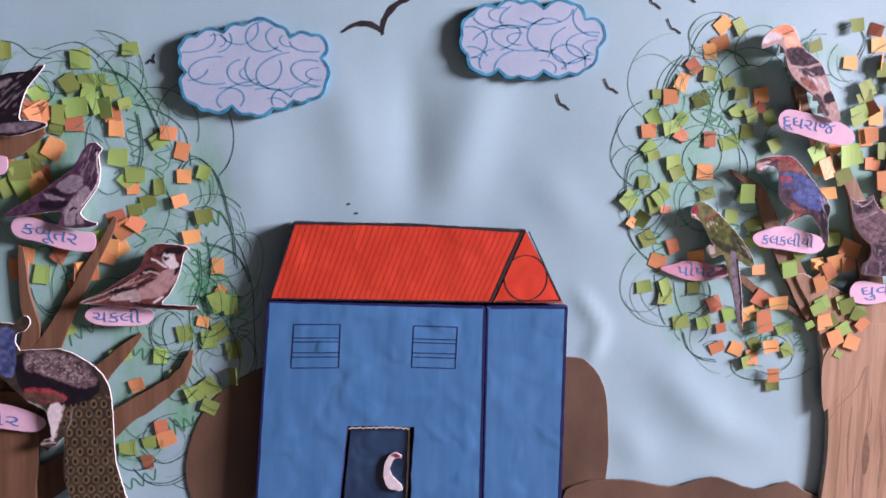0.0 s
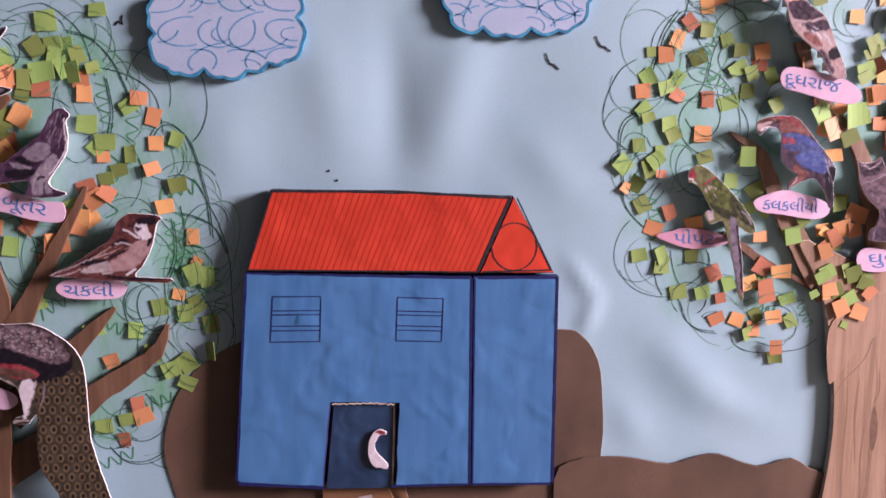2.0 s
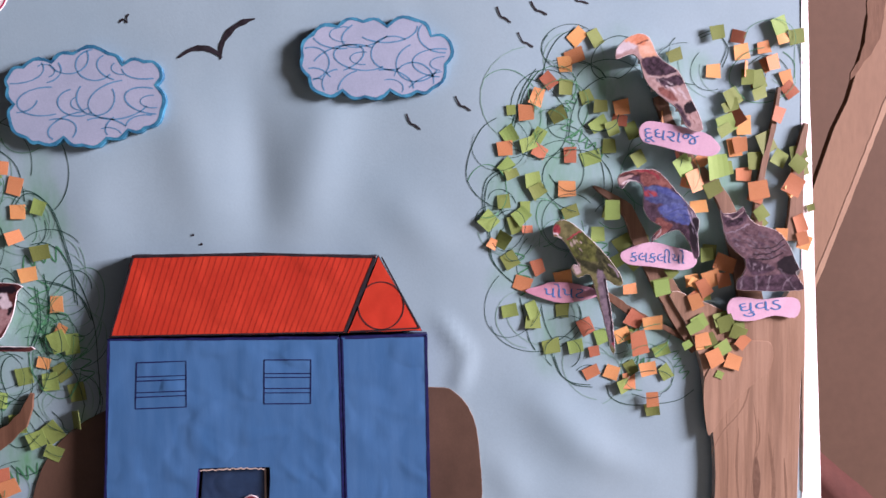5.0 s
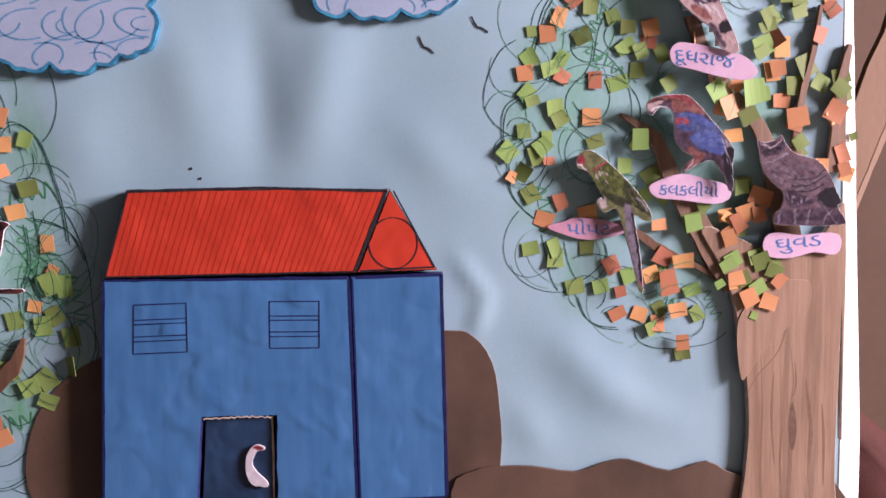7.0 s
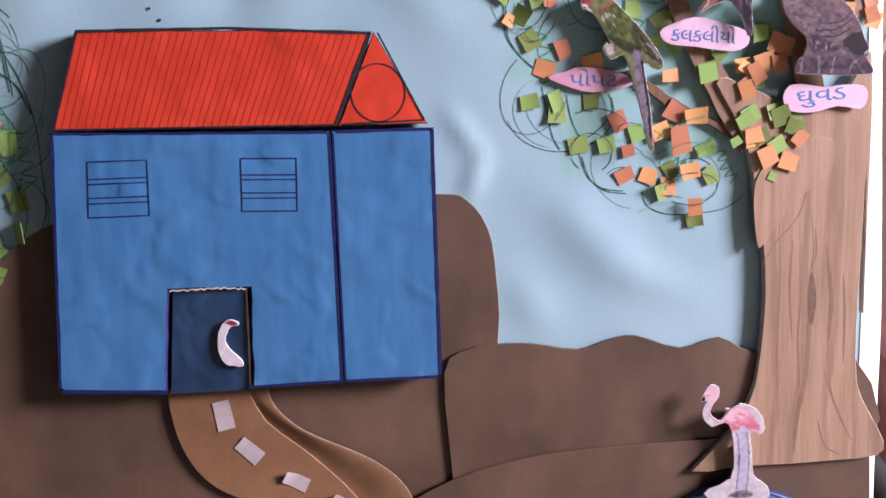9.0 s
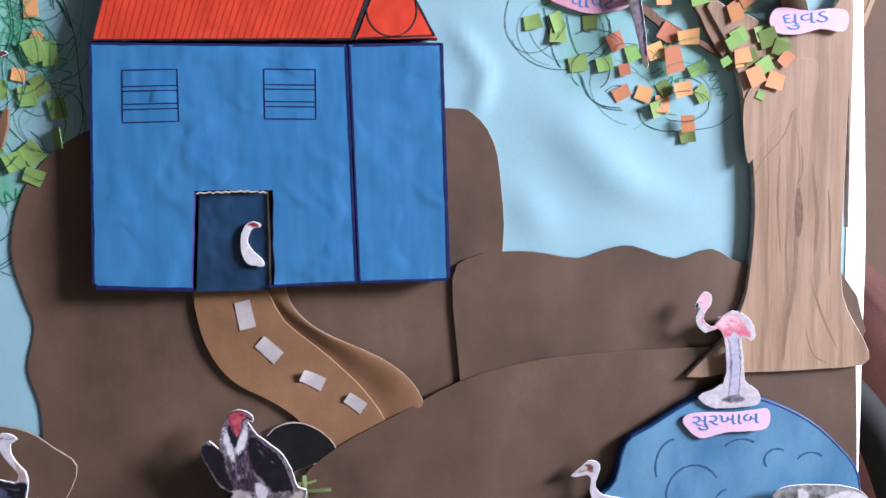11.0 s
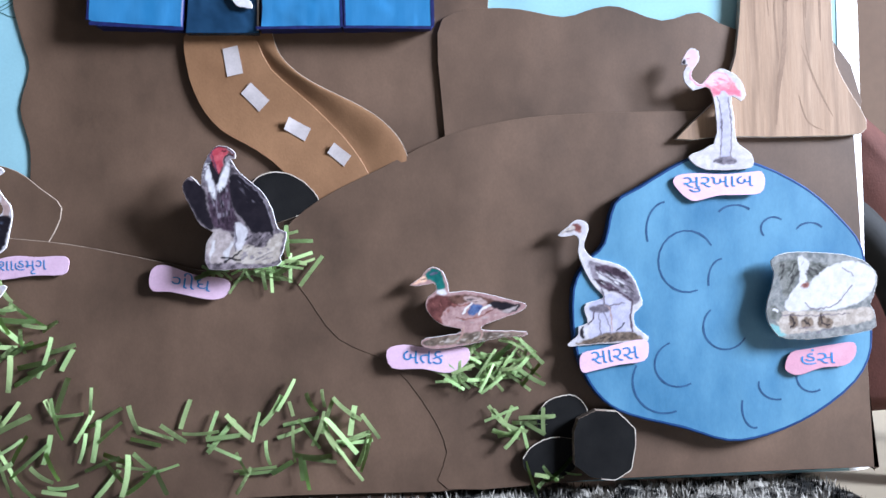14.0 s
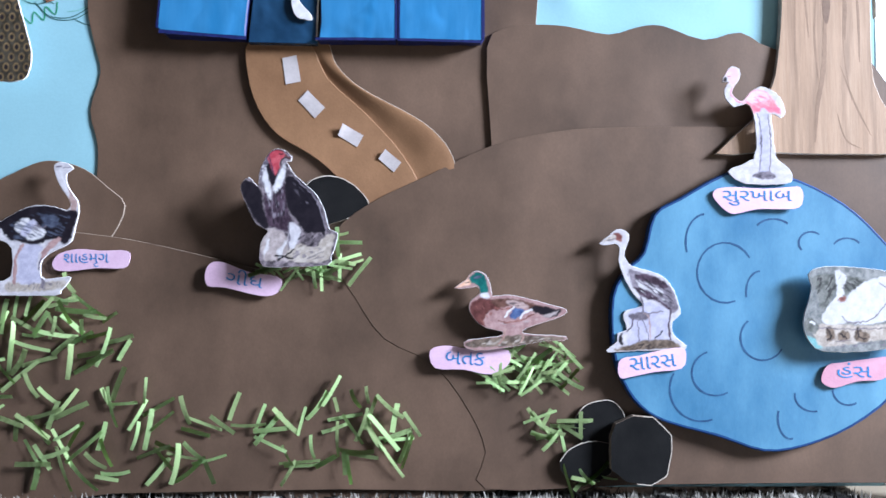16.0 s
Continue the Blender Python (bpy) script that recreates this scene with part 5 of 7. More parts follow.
def cutout(label, p, ground, top, main, fields=(), lines=(), rim=0.18, n=2, barbs=(), eyes=None):
    """A printed shape cut out of white card, standing off its ground on unseen foam pads that also block light."""
    bm = bmesh.new()
    ink = bm.verts.layers.float_color.new("print")
    p = smooth(ccw(p), n)
    seed = len(label) + 7.0
    p = fine_steps(p + p[:1], 2.0)[:-1]
    p = [(x + 0.35 * noise.noise(Vector((x * 0.6, z * 0.6, seed))), z + 0.35 * noise.noise(Vector((x * 0.6, z * 0.6, seed + 3)))) for x, z in p]
    plate(bm, p, top - 1.0, top, PRINTS.index(M_RIM), None, 0.15)
    q = inset(p, rim)
    rgb = print_colours([v[0] for v in q], [v[1] for v in q], main, fields, lines, barbs, eyes, seed)
    verts = [bm.verts.new(at(x, z, top + 0.02)) for x, z in q]
    for v, c in zip(verts, rgb):
        v[ink] = (*c, 1)
    bm.faces.new(verts).material_index = PRINTS.index(P_INK)
    # a fine net over the whole print carries its tones
    net = 0.5
    gx = np.arange(min(v[0] for v in q), max(v[0] for v in q) + net, net)
    gz = np.arange(min(v[1] for v in q), max(v[1] for v in q) + net, net)
    mx, mz = (g.ravel() for g in np.meshgrid(gx, gz))
    far, within = off_line(mx, mz, q, True)
    good = (within & (far > 0.08)).reshape(len(gz), len(gx))
    rgb = print_colours(mx, mz, main, fields, lines, barbs, eyes, seed).reshape(len(gz), len(gx), 3)
    grid = {}
    for j in range(len(gz)):
        for i in range(len(gx)):
            if good[j, i]:
                v = grid[j, i] = bm.verts.new(at(gx[i], gz[j], top + 0.035))
                v[ink] = (*rgb[j, i], 1)
    for j, i in list(grid):
        ring = [grid.get(k) for k in ((j, i), (j, i + 1), (j + 1, i + 1), (j + 1, i))]
        if all(ring):
            bm.faces.new(ring).material_index = PRINTS.index(P_INK)
    xs, zs = [v[0] for v in p], [v[1] for v in p]
    spots, hem = [], fine_steps(p + p[:1], 0.8)
    for i in range(1, 30):
        for j in range(1, 30):
            u, v = min(xs) + (max(xs) - min(xs)) * i / 30, min(zs) + (max(zs) - min(zs)) * j / 30
            if inside(u, v, p):
                spots.append((min(math.hypot(u - a, v - b) for a, b in hem), u, v))
    # Hidden blocks added behind the card; they also stop light leaking under it.
    pads = []
    for clear, u, v in sorted(spots, reverse=True):
        if len(pads) < 12 and (not pads or clear > 2.6) and all(math.hypot(u - a, v - b) > 5.5 for a, b in pads):
            pads.append((u, v))
            h = min(4.5, clear * 0.48)
            box(bm, at(u - h, v - h, ground + 0.03 * len(pads)), at(u + h, v + h, top - 1.02 - 0.03 * len(pads)), PRINTS.index(M_RIM))
    return part("bird_cutout", bm, PRINTS, None, label, "paper cutout", "", "paper cutouts")


cutout("dark card cutout of a crow shape on a perch", [(-191, 582), (-196, 581), (-201, 578), (-210, 577), (-223, 573), (-237, 564), (-247, 552), (-238, 544), (-218, 538), (-206, 539), (-194, 543), (-190, 546), (-197, 548), (-206, 548), (-206, 553), (-204, 561), (-201, 568), (-196, 574), (-192, 579)], 1, 12, P_DARK,
       [(P_GREY, [(-231, 543), (-218, 545), (-204, 547), (-194, 546), (-205, 541), (-218, 540), (-228, 540)]), (P_GREY, [(-220, 570), (-210, 573), (-212, 570), (-218, 567)])],
       [(P_GREY, [(-197, 579), (-194, 581), (-191, 582)], 1.2)],
       barbs=[(P_GREY, [(-230, 569), (-203, 577), (-202, 567), (-208, 551), (-231, 551)], 40, 60, 5, 0.35)])
cutout("grey and purple card cutout of a pigeon shape", [(-165, 535), (-161, 535), (-158, 532), (-158, 530), (-160, 527), (-159, 519), (-160, 510), (-164, 503), (-169, 496), (-172, 491), (-169, 487), (-162, 485), (-166, 482), (-185, 482), (-184, 488), (-185, 492), (-200, 490), (-217, 488), (-215, 492), (-203, 499), (-189, 509), (-181, 515), (-175, 520), (-171, 528), (-168, 532)], 1, 12, P_PLUM,
       [(P_GREYL, [(-186.1, 506.9), (-181.9, 511.4), (-175.8, 514.9), (-170.8, 513.9), (-170.0, 509.1), (-174.6, 504.5), (-181.3, 503.5)]), (P_DARK, [(-190.9, 505.2), (-186.2, 506.6), (-182.3, 503.1), (-176.3, 502.8), (-183.0, 501.4), (-187.7, 502.1)]), (P_GREYL, [(-193.7, 502.7), (-188.0, 501.7), (-181.1, 500.0), (-183.8, 498.3), (-189.8, 499.3)]), (P_DARK, [(-196.5, 497.9), (-189.8, 498.6), (-179.2, 498.6), (-183.4, 493.8), (-195.1, 493.7)]), (P_GREYL, [(-182.1, 493.1), (-176.4, 500.0), (-169.4, 507.7), (-165.5, 504.6), (-169.1, 498.7), (-172.1, 490.7), (-170.3, 484.8), (-181.1, 483.7), (-181.9, 488.9)]), (P_DARK, [(-162.4, 532.8), (-159.5, 529.8), (-160.6, 528.4), (-162.5, 530.1)])],
       [(P_CLEAN, [(-160.5, 529.1), (-161.1, 522.9), (-160.1, 513.3), (-162.8, 506.3), (-170.6, 495.9)], 1.0), (P_DARK, [(-174.1, 490.7), (-175.1, 483.7)], 0.7), (P_GREY, [(-170.0, 492.4), (-166.1, 489.0), (-161.5, 486.9)], 1.4), (P_DARK, [(-178.4, 492.4), (-176.7, 493.8), (-174.6, 494.5)], 1.2)],
       barbs=[(P_GREYL, [(-170.1, 533.1), (-161.7, 533.9), (-161.7, 516.7), (-165.4, 508.0), (-171.7, 515.9)], 70, 40, 3.5, 0.3), (P_GREY, [(-185.5, 506.9), (-181.9, 511.4), (-170.8, 513.9), (-170.0, 509.1), (-180.9, 503.8)], 20, 50, 3, 0.4), (P_PALE, [(-181.4, 492.4), (-169.5, 506.3), (-170.3, 485.5), (-180.4, 484.4)], 70, 30, 3, 0.4)])
cutout("brown and cream card cutout of a sparrow shape on a twig", [(-133, 467), (-126, 472), (-118, 472), (-109, 471), (-106, 469), (-109, 466), (-111, 457), (-114, 448), (-119, 439), (-123, 433), (-102, 432), (-104, 429), (-126, 430), (-154, 432), (-166, 433), (-175, 434), (-162, 440), (-150, 448), (-139, 455), (-135, 461)], 1, 12, P_RUSSET,
       [(P_BREAST, [(-116.8, 457.1), (-112.4, 454.9), (-115.0, 447.5), (-119.7, 442.1), (-125.0, 437.5), (-133.6, 436.8), (-138.8, 436.9), (-140.4, 440.1), (-131.6, 446.5), (-124.5, 452.8)]), (P_PALE, [(-152.4, 438.7), (-140.3, 442.6), (-137.7, 437.2), (-149.1, 435.5), (-155.2, 436.2)]), (P_CLEAN, [(-121.4, 466.0), (-116.6, 466.0), (-113.9, 461.7), (-112.7, 458.1), (-116.9, 456.0), (-120.2, 458.5), (-122.2, 461.7)]), (P_DARK, [(-120.6, 468.4), (-112.0, 470.2), (-109.0, 467.0), (-113.2, 464.9), (-116.6, 466.3), (-120.0, 465.6)]), (P_DARK, [(-114.8, 456.0), (-112.4, 456.7), (-113.5, 452.5), (-115.2, 452.5)]), (P_DARK, [(-122.1, 463.8), (-118.7, 462.8), (-120.8, 461.0)]), (P_DARK, [(-155.7, 442.3), (-138.2, 452.5), (-130.6, 456.8), (-125.2, 453.2), (-130.9, 447.5), (-142.0, 442.6), (-154.1, 439.8)]), (P_RUSSET, [(-148.8, 445.1), (-136.5, 452.2), (-126.3, 452.1), (-133.3, 447.9), (-141.9, 444.4)])],
       [(P_CLEAN, [(-129.0, 462.1), (-124.3, 459.9), (-120.3, 457.1)], 1.1), (P_PALE, [(-134.1, 453.6), (-129.3, 453.9), (-124.5, 453.2)], 1.0), (P_PALE, [(-174.4, 434.2), (-162.6, 438.4), (-155.7, 441.6)], 0.8), (P_PALE, [(-174.5, 432.4), (-162.8, 434.8), (-155.8, 438.0)], 0.8), (P_PALE, [(-159.2, 439.8), (-150.5, 443.7), (-136.7, 448.6)], 0.5), (P_DARK, [(-138.9, 433.3), (-125.2, 431.8), (-105.8, 432.0)], 1.8), (P_CLEAN, [(-127.8, 434.6), (-125.0, 436.1), (-122.9, 437.5)], 1.5), (P_PALE, [(-142.3, 435.1), (-136.7, 436.1)], 1.3)],
       barbs=[(P_DARK, [(-129.4, 462.8), (-122.3, 468.4), (-116.4, 470.6), (-122.5, 463.5)], 40, 20, 3, 0.4), (P_TAN, [(-155.7, 441.6), (-138.3, 451.8), (-124.5, 452.8), (-131.6, 446.5)], 28, 40, 5, 0.3), (P_ROSE, [(-138.7, 437.6), (-116.9, 455.7), (-115.0, 449.2), (-125.0, 437.9)], 40, 40, 3, 0.35)])
cutout("dark mottled card cutout of a peacock shape with a long tail", [(-211, 404), (-187, 405), (-171, 397), (-161, 388), (-156, 375), (-155, 352), (-154, 329), (-146, 299), (-142, 284), (-143, 272), (-147, 266), (-161, 265), (-171, 274), (-176, 295), (-185, 309), (-187, 326), (-186, 347), (-191, 341), (-201, 341), (-199, 345), (-194, 347), (-196, 360), (-198, 365), (-207, 370), (-215, 378), (-224, 387), (-234, 397), (-236, 408), (-229, 418), (-222, 422), (-214, 421), (-210, 425), (-206, 426), (-204, 421), (-208, 416), (-213, 414)], 7, 14, P_SCALES,
       [(P_DARK, [(-209, 402), (-187, 403), (-172, 395), (-163, 385), (-165, 375), (-179, 367), (-193, 369), (-207, 375), (-213, 383), (-214, 397)]), (P_MOTTLE, [(-203, 397), (-185, 400), (-172, 393), (-164, 384), (-172, 379), (-187, 385), (-199, 388)]), (P_BLUE, [(-232, 404), (-222, 418), (-214, 416), (-214, 397), (-217, 386), (-227, 392)]), (P_RED, [(-209, 379), (-196, 379), (-184, 374), (-186, 370), (-198, 370), (-206, 374)]), (P_PALE, [(-194, 366), (-186, 367), (-189, 356), (-192, 347), (-195, 347), (-194, 358)]), (P_MOTTLE, [(-207.4, 403.2), (-193.9, 403.4), (-180.5, 400.7), (-171.1, 395.6), (-166.0, 387.6), (-165.2, 381.0), (-174.5, 379.3), (-184.6, 382.7), (-198.0, 388.7), (-208.0, 391.3)]), (P_BROWN, [(-208.7, 377.3), (-191.8, 375.2), (-185.7, 372.3), (-188.6, 369.8), (-208.9, 373.0)]), (P_CLEAN, [(-195.6, 365.9), (-186.6, 367.5), (-191.6, 346.4), (-194.7, 346.5)]), (P_PALE, [(-209.0, 370.8), (-200.6, 367.8), (-196.4, 363.3), (-202.4, 364.9), (-209.1, 367.9)])],
       [(P_PALE, [(-185.2, 368.2), (-188.5, 356.6), (-191.6, 347.5)], 0.8), (P_PALE, [(-202.8, 341.5), (-196.6, 342.9), (-191.1, 342.8)], 1.3), (P_PALE, [(-186.9, 343.8), (-190.0, 336.5), (-192.1, 327.3)], 0.8), (P_GREYL, [(-180.5, 365.6), (-181.5, 358.3), (-183.8, 352.9)], 0.8)],
       barbs=[(P_PALE, [(-207.5, 402.4), (-180.5, 400.0), (-166.6, 387.6), (-165.5, 381.8), (-184.6, 383.5), (-208.0, 391.7)], -10, 260, 1.4, 0.35)],
       eyes=([(-186, 367), (-156, 375), (-154, 337), (-146, 299), (-142, 284), (-143, 272), (-147, 266), (-161, 265), (-170, 274), (-172, 295), (-183, 288), (-187, 310), (-189, 331), (-186, 349)], 6.3, P_EYE, P_DARK))
cutout("pale and dark card cutout of a large-billed perching shape", [(264, 604), (264, 610), (269, 616), (278, 620), (285, 618), (289, 610), (294, 603), (304, 597), (309, 588), (314, 577), (318, 569), (321, 559), (315, 558), (309, 562), (304, 572), (299, 576), (291, 582), (284, 589), (281, 596), (279, 603), (275, 607), (270, 606)], 3, 15, P_ROSE,
       [(P_PEACH, [(277.8, 615.7), (285.3, 618.4), (289.3, 612.0), (290.4, 606.3), (281.4, 604.6), (278.8, 609.3)]), (P_ORANGE, [(269.7, 616.5), (275.3, 620.3), (282.7, 619.2), (284.5, 616.3), (281.5, 612.8), (277.0, 613.2), (271.5, 614.0)]), (P_CLEAN, [(263.3, 608.1), (262.9, 612.3), (266.7, 615.8), (271.1, 614.7), (277.0, 612.9), (276.2, 610.8), (271.4, 609.8), (266.6, 607.3)]), (P_PURPLE, [(279.9, 603.6), (288.1, 605.6), (297.4, 603.3), (303.8, 596.4), (297.4, 594.0), (287.2, 593.5), (283.5, 595.7)]), (P_PURPLE, [(289.8, 591.6), (298.5, 592.6), (306.0, 594.2), (309.4, 588.8), (302.2, 586.8), (295.4, 586.2)]), (P_MAROON, [(290.9, 586.3), (297.3, 584.7), (302.2, 581.0), (303.6, 577.4), (297.6, 578.9), (293.1, 581.9)]), (P_DARK, [(308.2, 574.0), (314.2, 577.9), (317.3, 572.7), (310.4, 569.2)]), (P_PURPLE, [(302.1, 575.9), (306.6, 573.0), (312.6, 561.9), (309.6, 562.7), (305.1, 569.4)])],
       [(P_PALE, [(284.2, 593.5), (291.7, 592.3), (298.5, 593.6), (304.5, 595.3)], 0.9), (P_DARK, [(277.8, 613.6), (281.5, 614.9), (284.5, 615.6)], 0.7), (P_DARK, [(303.0, 593.9), (306.8, 591.0), (309.0, 587.3)], 0.8)],
       barbs=[(P_DARK, [(280.6, 603.6), (297.4, 603.3), (303.8, 596.4), (287.2, 593.5)], -40, 40, 4, 0.35), (P_CLEAN, [(284.2, 592.5), (295.4, 586.2), (314.2, 575.7), (310.5, 583.0), (295.5, 590.5)], -45, 40, 3.5, 0.35), (P_MAROON, [(310.4, 569.2), (317.3, 572.7), (321.0, 561.0), (314.2, 561.2)], -60, 25, 4, 0.4)])
cutout("blue and crimson card cutout of a kingfisher shape", [(266, 531), (275, 534), (289, 534), (296, 529), (302, 522), (311, 512), (319, 501), (318, 492), (319, 478), (316, 476), (313, 485), (308, 492), (304, 495), (295, 492), (287, 487), (289, 493), (294, 497), (287, 501), (282, 509), (282, 519), (280, 525), (273, 527), (268, 522), (265, 526)], 4, 14, P_PURPLE,
       [(P_RUSSET, [(265.5, 533.1), (272.3, 534.8), (283.6, 535.2), (292.0, 533.4), (294.9, 527.5), (288.1, 526.6), (280.6, 530.5), (274.1, 530.0), (267.0, 529.5)]), (P_MAROON, [(287.4, 534.3), (294.2, 533.0), (301.0, 524.7), (297.9, 521.1), (292.6, 523.1), (289.2, 525.8)]), (P_MAROON, [(279.8, 530.1), (285.5, 530.7), (291.1, 526.5), (283.5, 523.4), (281.3, 525.7)]), (P_ROSE, [(264.7, 528.8), (270.4, 530.8), (275.3, 530.7), (272.2, 528.6), (269.2, 524.6), (266.2, 525.5)]), (P_BLUE, [(282.7, 522.4), (291.1, 523.9), (300.6, 520.7), (310.1, 512.9), (302.4, 509.9), (294.8, 511.6), (285.3, 513.8), (281.9, 518.0)]), (P_SKYBLUE, [(290.3, 523.2), (299.5, 520.7), (306.3, 515.7), (301.7, 515.1), (294.9, 518.3)]), (P_RED, [(282.0, 520.2), (287.3, 520.7), (291.1, 518.4), (288.0, 516.3), (282.7, 517.2)]), (P_SKYBLUE, [(291.7, 509.1), (299.4, 512.2), (308.2, 511.5), (312.4, 505.8), (313.1, 498.3), (306.2, 499.0), (296.6, 502.7)]), (P_GREY, [(310.1, 512.6), (317.0, 506.4), (318.9, 501.8), (314.7, 501.2), (312.4, 507.3)]), (P_DARK, [(313.9, 501.3), (318.5, 500.4), (317.3, 482.1), (314.2, 483.3), (311.9, 495.4)]), (P_MAROON, [(290.9, 502.9), (297.8, 499.7), (300.8, 497.3), (296.2, 493.0), (292.3, 489.5), (289.3, 491.1)])],
       [(P_PALE, [(288.5, 488.9), (293.1, 493.9), (291.6, 499.1)], 0.9), (P_CLEAN, [(268.0, 525.5), (272.0, 527.0), (277.0, 526.4), (281.0, 523.5)], 1.0), (P_RED, [(278.0, 533.6), (286.0, 532.6), (292.0, 528.5)], 1.6), (P_DARK, [(266.2, 529.5), (272.3, 531.5), (278.3, 530.6)], 0.6), (P_BLUE, [(294.7, 503.5), (302.4, 507.6), (310.1, 508.9)], 0.7), (P_BLUE, [(299.3, 501.1), (305.5, 504.6), (312.4, 503.6)], 0.7)],
       barbs=[(P_BLUE, [(282.7, 522.4), (310.1, 513.3), (313.9, 499.0), (296.6, 502.7), (285.3, 513.8)], -40, 70, 5, 0.35), (P_LILAC, [(310.1, 511.8), (318.5, 501.8), (317.7, 483.9), (313.9, 495.3)], -70, 26, 6, 0.35), (P_MAROON, [(268.5, 533.8), (293.1, 533.0), (298.7, 524.8), (289.2, 526.5)], -15, 40, 3, 0.4)])
cutout("green card cutout of a parrot shape with a long tail", [(223, 496), (225, 501), (231, 503), (238, 499), (246, 492), (255, 483), (264, 472), (269, 463), (268, 459), (263, 460), (258, 463), (261, 446), (264, 417), (261, 417), (258, 431), (254, 446), (250, 460), (247, 467), (242, 466), (239, 465), (235, 471), (237, 474), (240, 473), (236, 480), (232, 487), (228, 491), (224, 492)], 2, 11, P_OLIVE,
       [(P_OLIVE, [(227.5, 501.5), (233.2, 503.1), (238.7, 498.8), (236.4, 493.8), (231.8, 490.2), (228.9, 494.8)]), (P_RED, [(222.2, 498.7), (226.7, 500.0), (228.2, 495.6), (225.1, 492.7), (222.9, 495.8)]), (P_GREEN, [(231.7, 487.3), (238.6, 495.1), (245.4, 492.7), (251.7, 484.6), (254.2, 476.7), (245.8, 475.6), (238.3, 477.7), (233.9, 481.6)]), (P_DARKGREEN, [(237.6, 478.1), (247.7, 475.1), (257.1, 471.3), (253.3, 467.8), (243.9, 471.2)]), (P_DARKGREEN, [(251.7, 484.6), (259.1, 476.8), (266.6, 467.1), (268.1, 462.2), (259.0, 467.5), (253.4, 473.7)]), (P_PALE, [(235.6, 473.0), (240.1, 474.3), (241.2, 468.7), (238.1, 468.1)]), (P_GREY, [(251.8, 467.8), (257.8, 465.7), (262.1, 444.8), (264.4, 421.1), (261.3, 419.8), (256.9, 433.7)])],
       [(P_RED, [(232.5, 490.2), (236.7, 493.0), (241.3, 495.4)], 1.2), (P_DARK, [(257.0, 463.8), (260.2, 444.9), (262.5, 422.0)], 1.5), (P_RED, [(262.1, 421.2), (264.0, 419.2)], 2.0), (P_GREYL, [(259.4, 473.5), (264.0, 469.5), (266.2, 465.3)], 1.1), (P_CLEAN, [(222.9, 494.3), (225.9, 493.4), (229.2, 489.6)], 0.8)],
       barbs=[(P_DARKGREEN, [(231.7, 487.3), (238.6, 495.1), (245.4, 492.7), (254.2, 476.7), (238.3, 477.7)], -50, 70, 4, 0.4), (P_SAND, [(232.8, 486.5), (238.6, 493.7), (244.2, 488.6), (242.1, 479.4)], -50, 30, 3, 0.35), (P_OLIVE, [(253.5, 482.7), (266.6, 467.1), (257.1, 468.3)], -50, 25, 5, 0.35)])
cutout("purple brown card cutout of an owl shape on a stump", [(333, 507), (335, 505), (340, 505), (344, 506), (348, 509), (350, 505), (352, 502), (356, 498), (362, 496), (371, 493), (377, 487), (381, 480), (384, 473), (387, 467), (384, 465), (388, 459), (390, 454), (384, 453), (369, 453), (353, 454), (344, 455), (345, 462), (348, 464), (350, 470), (349, 475), (343, 480), (338, 486), (335, 494), (334, 500)], 6, 15, P_OWL,
       [(P_PURPLE, [(333.9, 504.6), (338.6, 504.8), (346.4, 505.3), (349.9, 507.4), (349.9, 499.5), (342.5, 496.4), (335.8, 497.4)]), (P_DARK, [(372.0, 473.3), (381.9, 476.3), (386.4, 466.6), (382.0, 463.4), (372.8, 466.5)]), (P_PURPLE, [(345.2, 463.1), (358.2, 463.3), (376.0, 464.4), (384.0, 462.1), (389.7, 453.5), (345.2, 455.2)]), (P_PURPLE, [(350.7, 475.0), (364.1, 471.4), (370.4, 468.1), (357.0, 464.1), (351.5, 468.2)])],
       [(P_GREYL, [(334.7, 492.2), (342.1, 493.1), (351.4, 497.6)], 1.0), (P_PALE, [(335.1, 504.2), (340.5, 501.7), (343.6, 502.4), (348.3, 505.9)], 0.7), (P_DARK, [(339.0, 500.3), (340.9, 499.5)], 1.6), (P_DARK, [(345.2, 500.8), (347.1, 501.1)], 1.6), (P_GREY, [(357.8, 463.3), (357.0, 454.6)], 1.6), (P_GREY, [(366.5, 462.9), (364.9, 454.2)], 1.2), (P_GREY, [(347.6, 463.0), (346.8, 455.5)], 1.2), (P_GREY, [(372.8, 468.0), (380.0, 459.3), (384.1, 453.7)], 0.6), (P_GREY, [(380.8, 462.3), (376.8, 457.9), (375.3, 454.1)], 0.6), (P_DARK, [(352.3, 474.9), (366.1, 474.4), (375.1, 478.5)], 0.8), (P_DARK, [(354.6, 477.9), (366.0, 478.1), (376.7, 483.8)], 0.7), (P_DARK, [(354.6, 481.6), (368.0, 481.9), (375.9, 487.6)], 0.6)],
       barbs=[(P_GREY, [(336.6, 490.7), (352.2, 495.7), (371.9, 488.5), (377.9, 479.5), (368.0, 474.3), (352.3, 474.9), (342.5, 482.9)], -25, 210, 3.2, 0.3), (P_PURPLE, [(336.6, 490.7), (352.2, 495.7), (371.9, 488.5), (377.9, 479.5), (368.0, 474.3), (352.3, 474.9), (342.5, 482.9)], -28, 200, 3.0, 0.4), (P_DARK, [(334.7, 503.8), (349.9, 505.9), (349.9, 498.4), (336.6, 497.4)], 30, 40, 2, 0.35), (P_GREYL, [(348.3, 473.2), (368.0, 470.5), (357.0, 464.9)], -70, 40, 3, 0.4)])
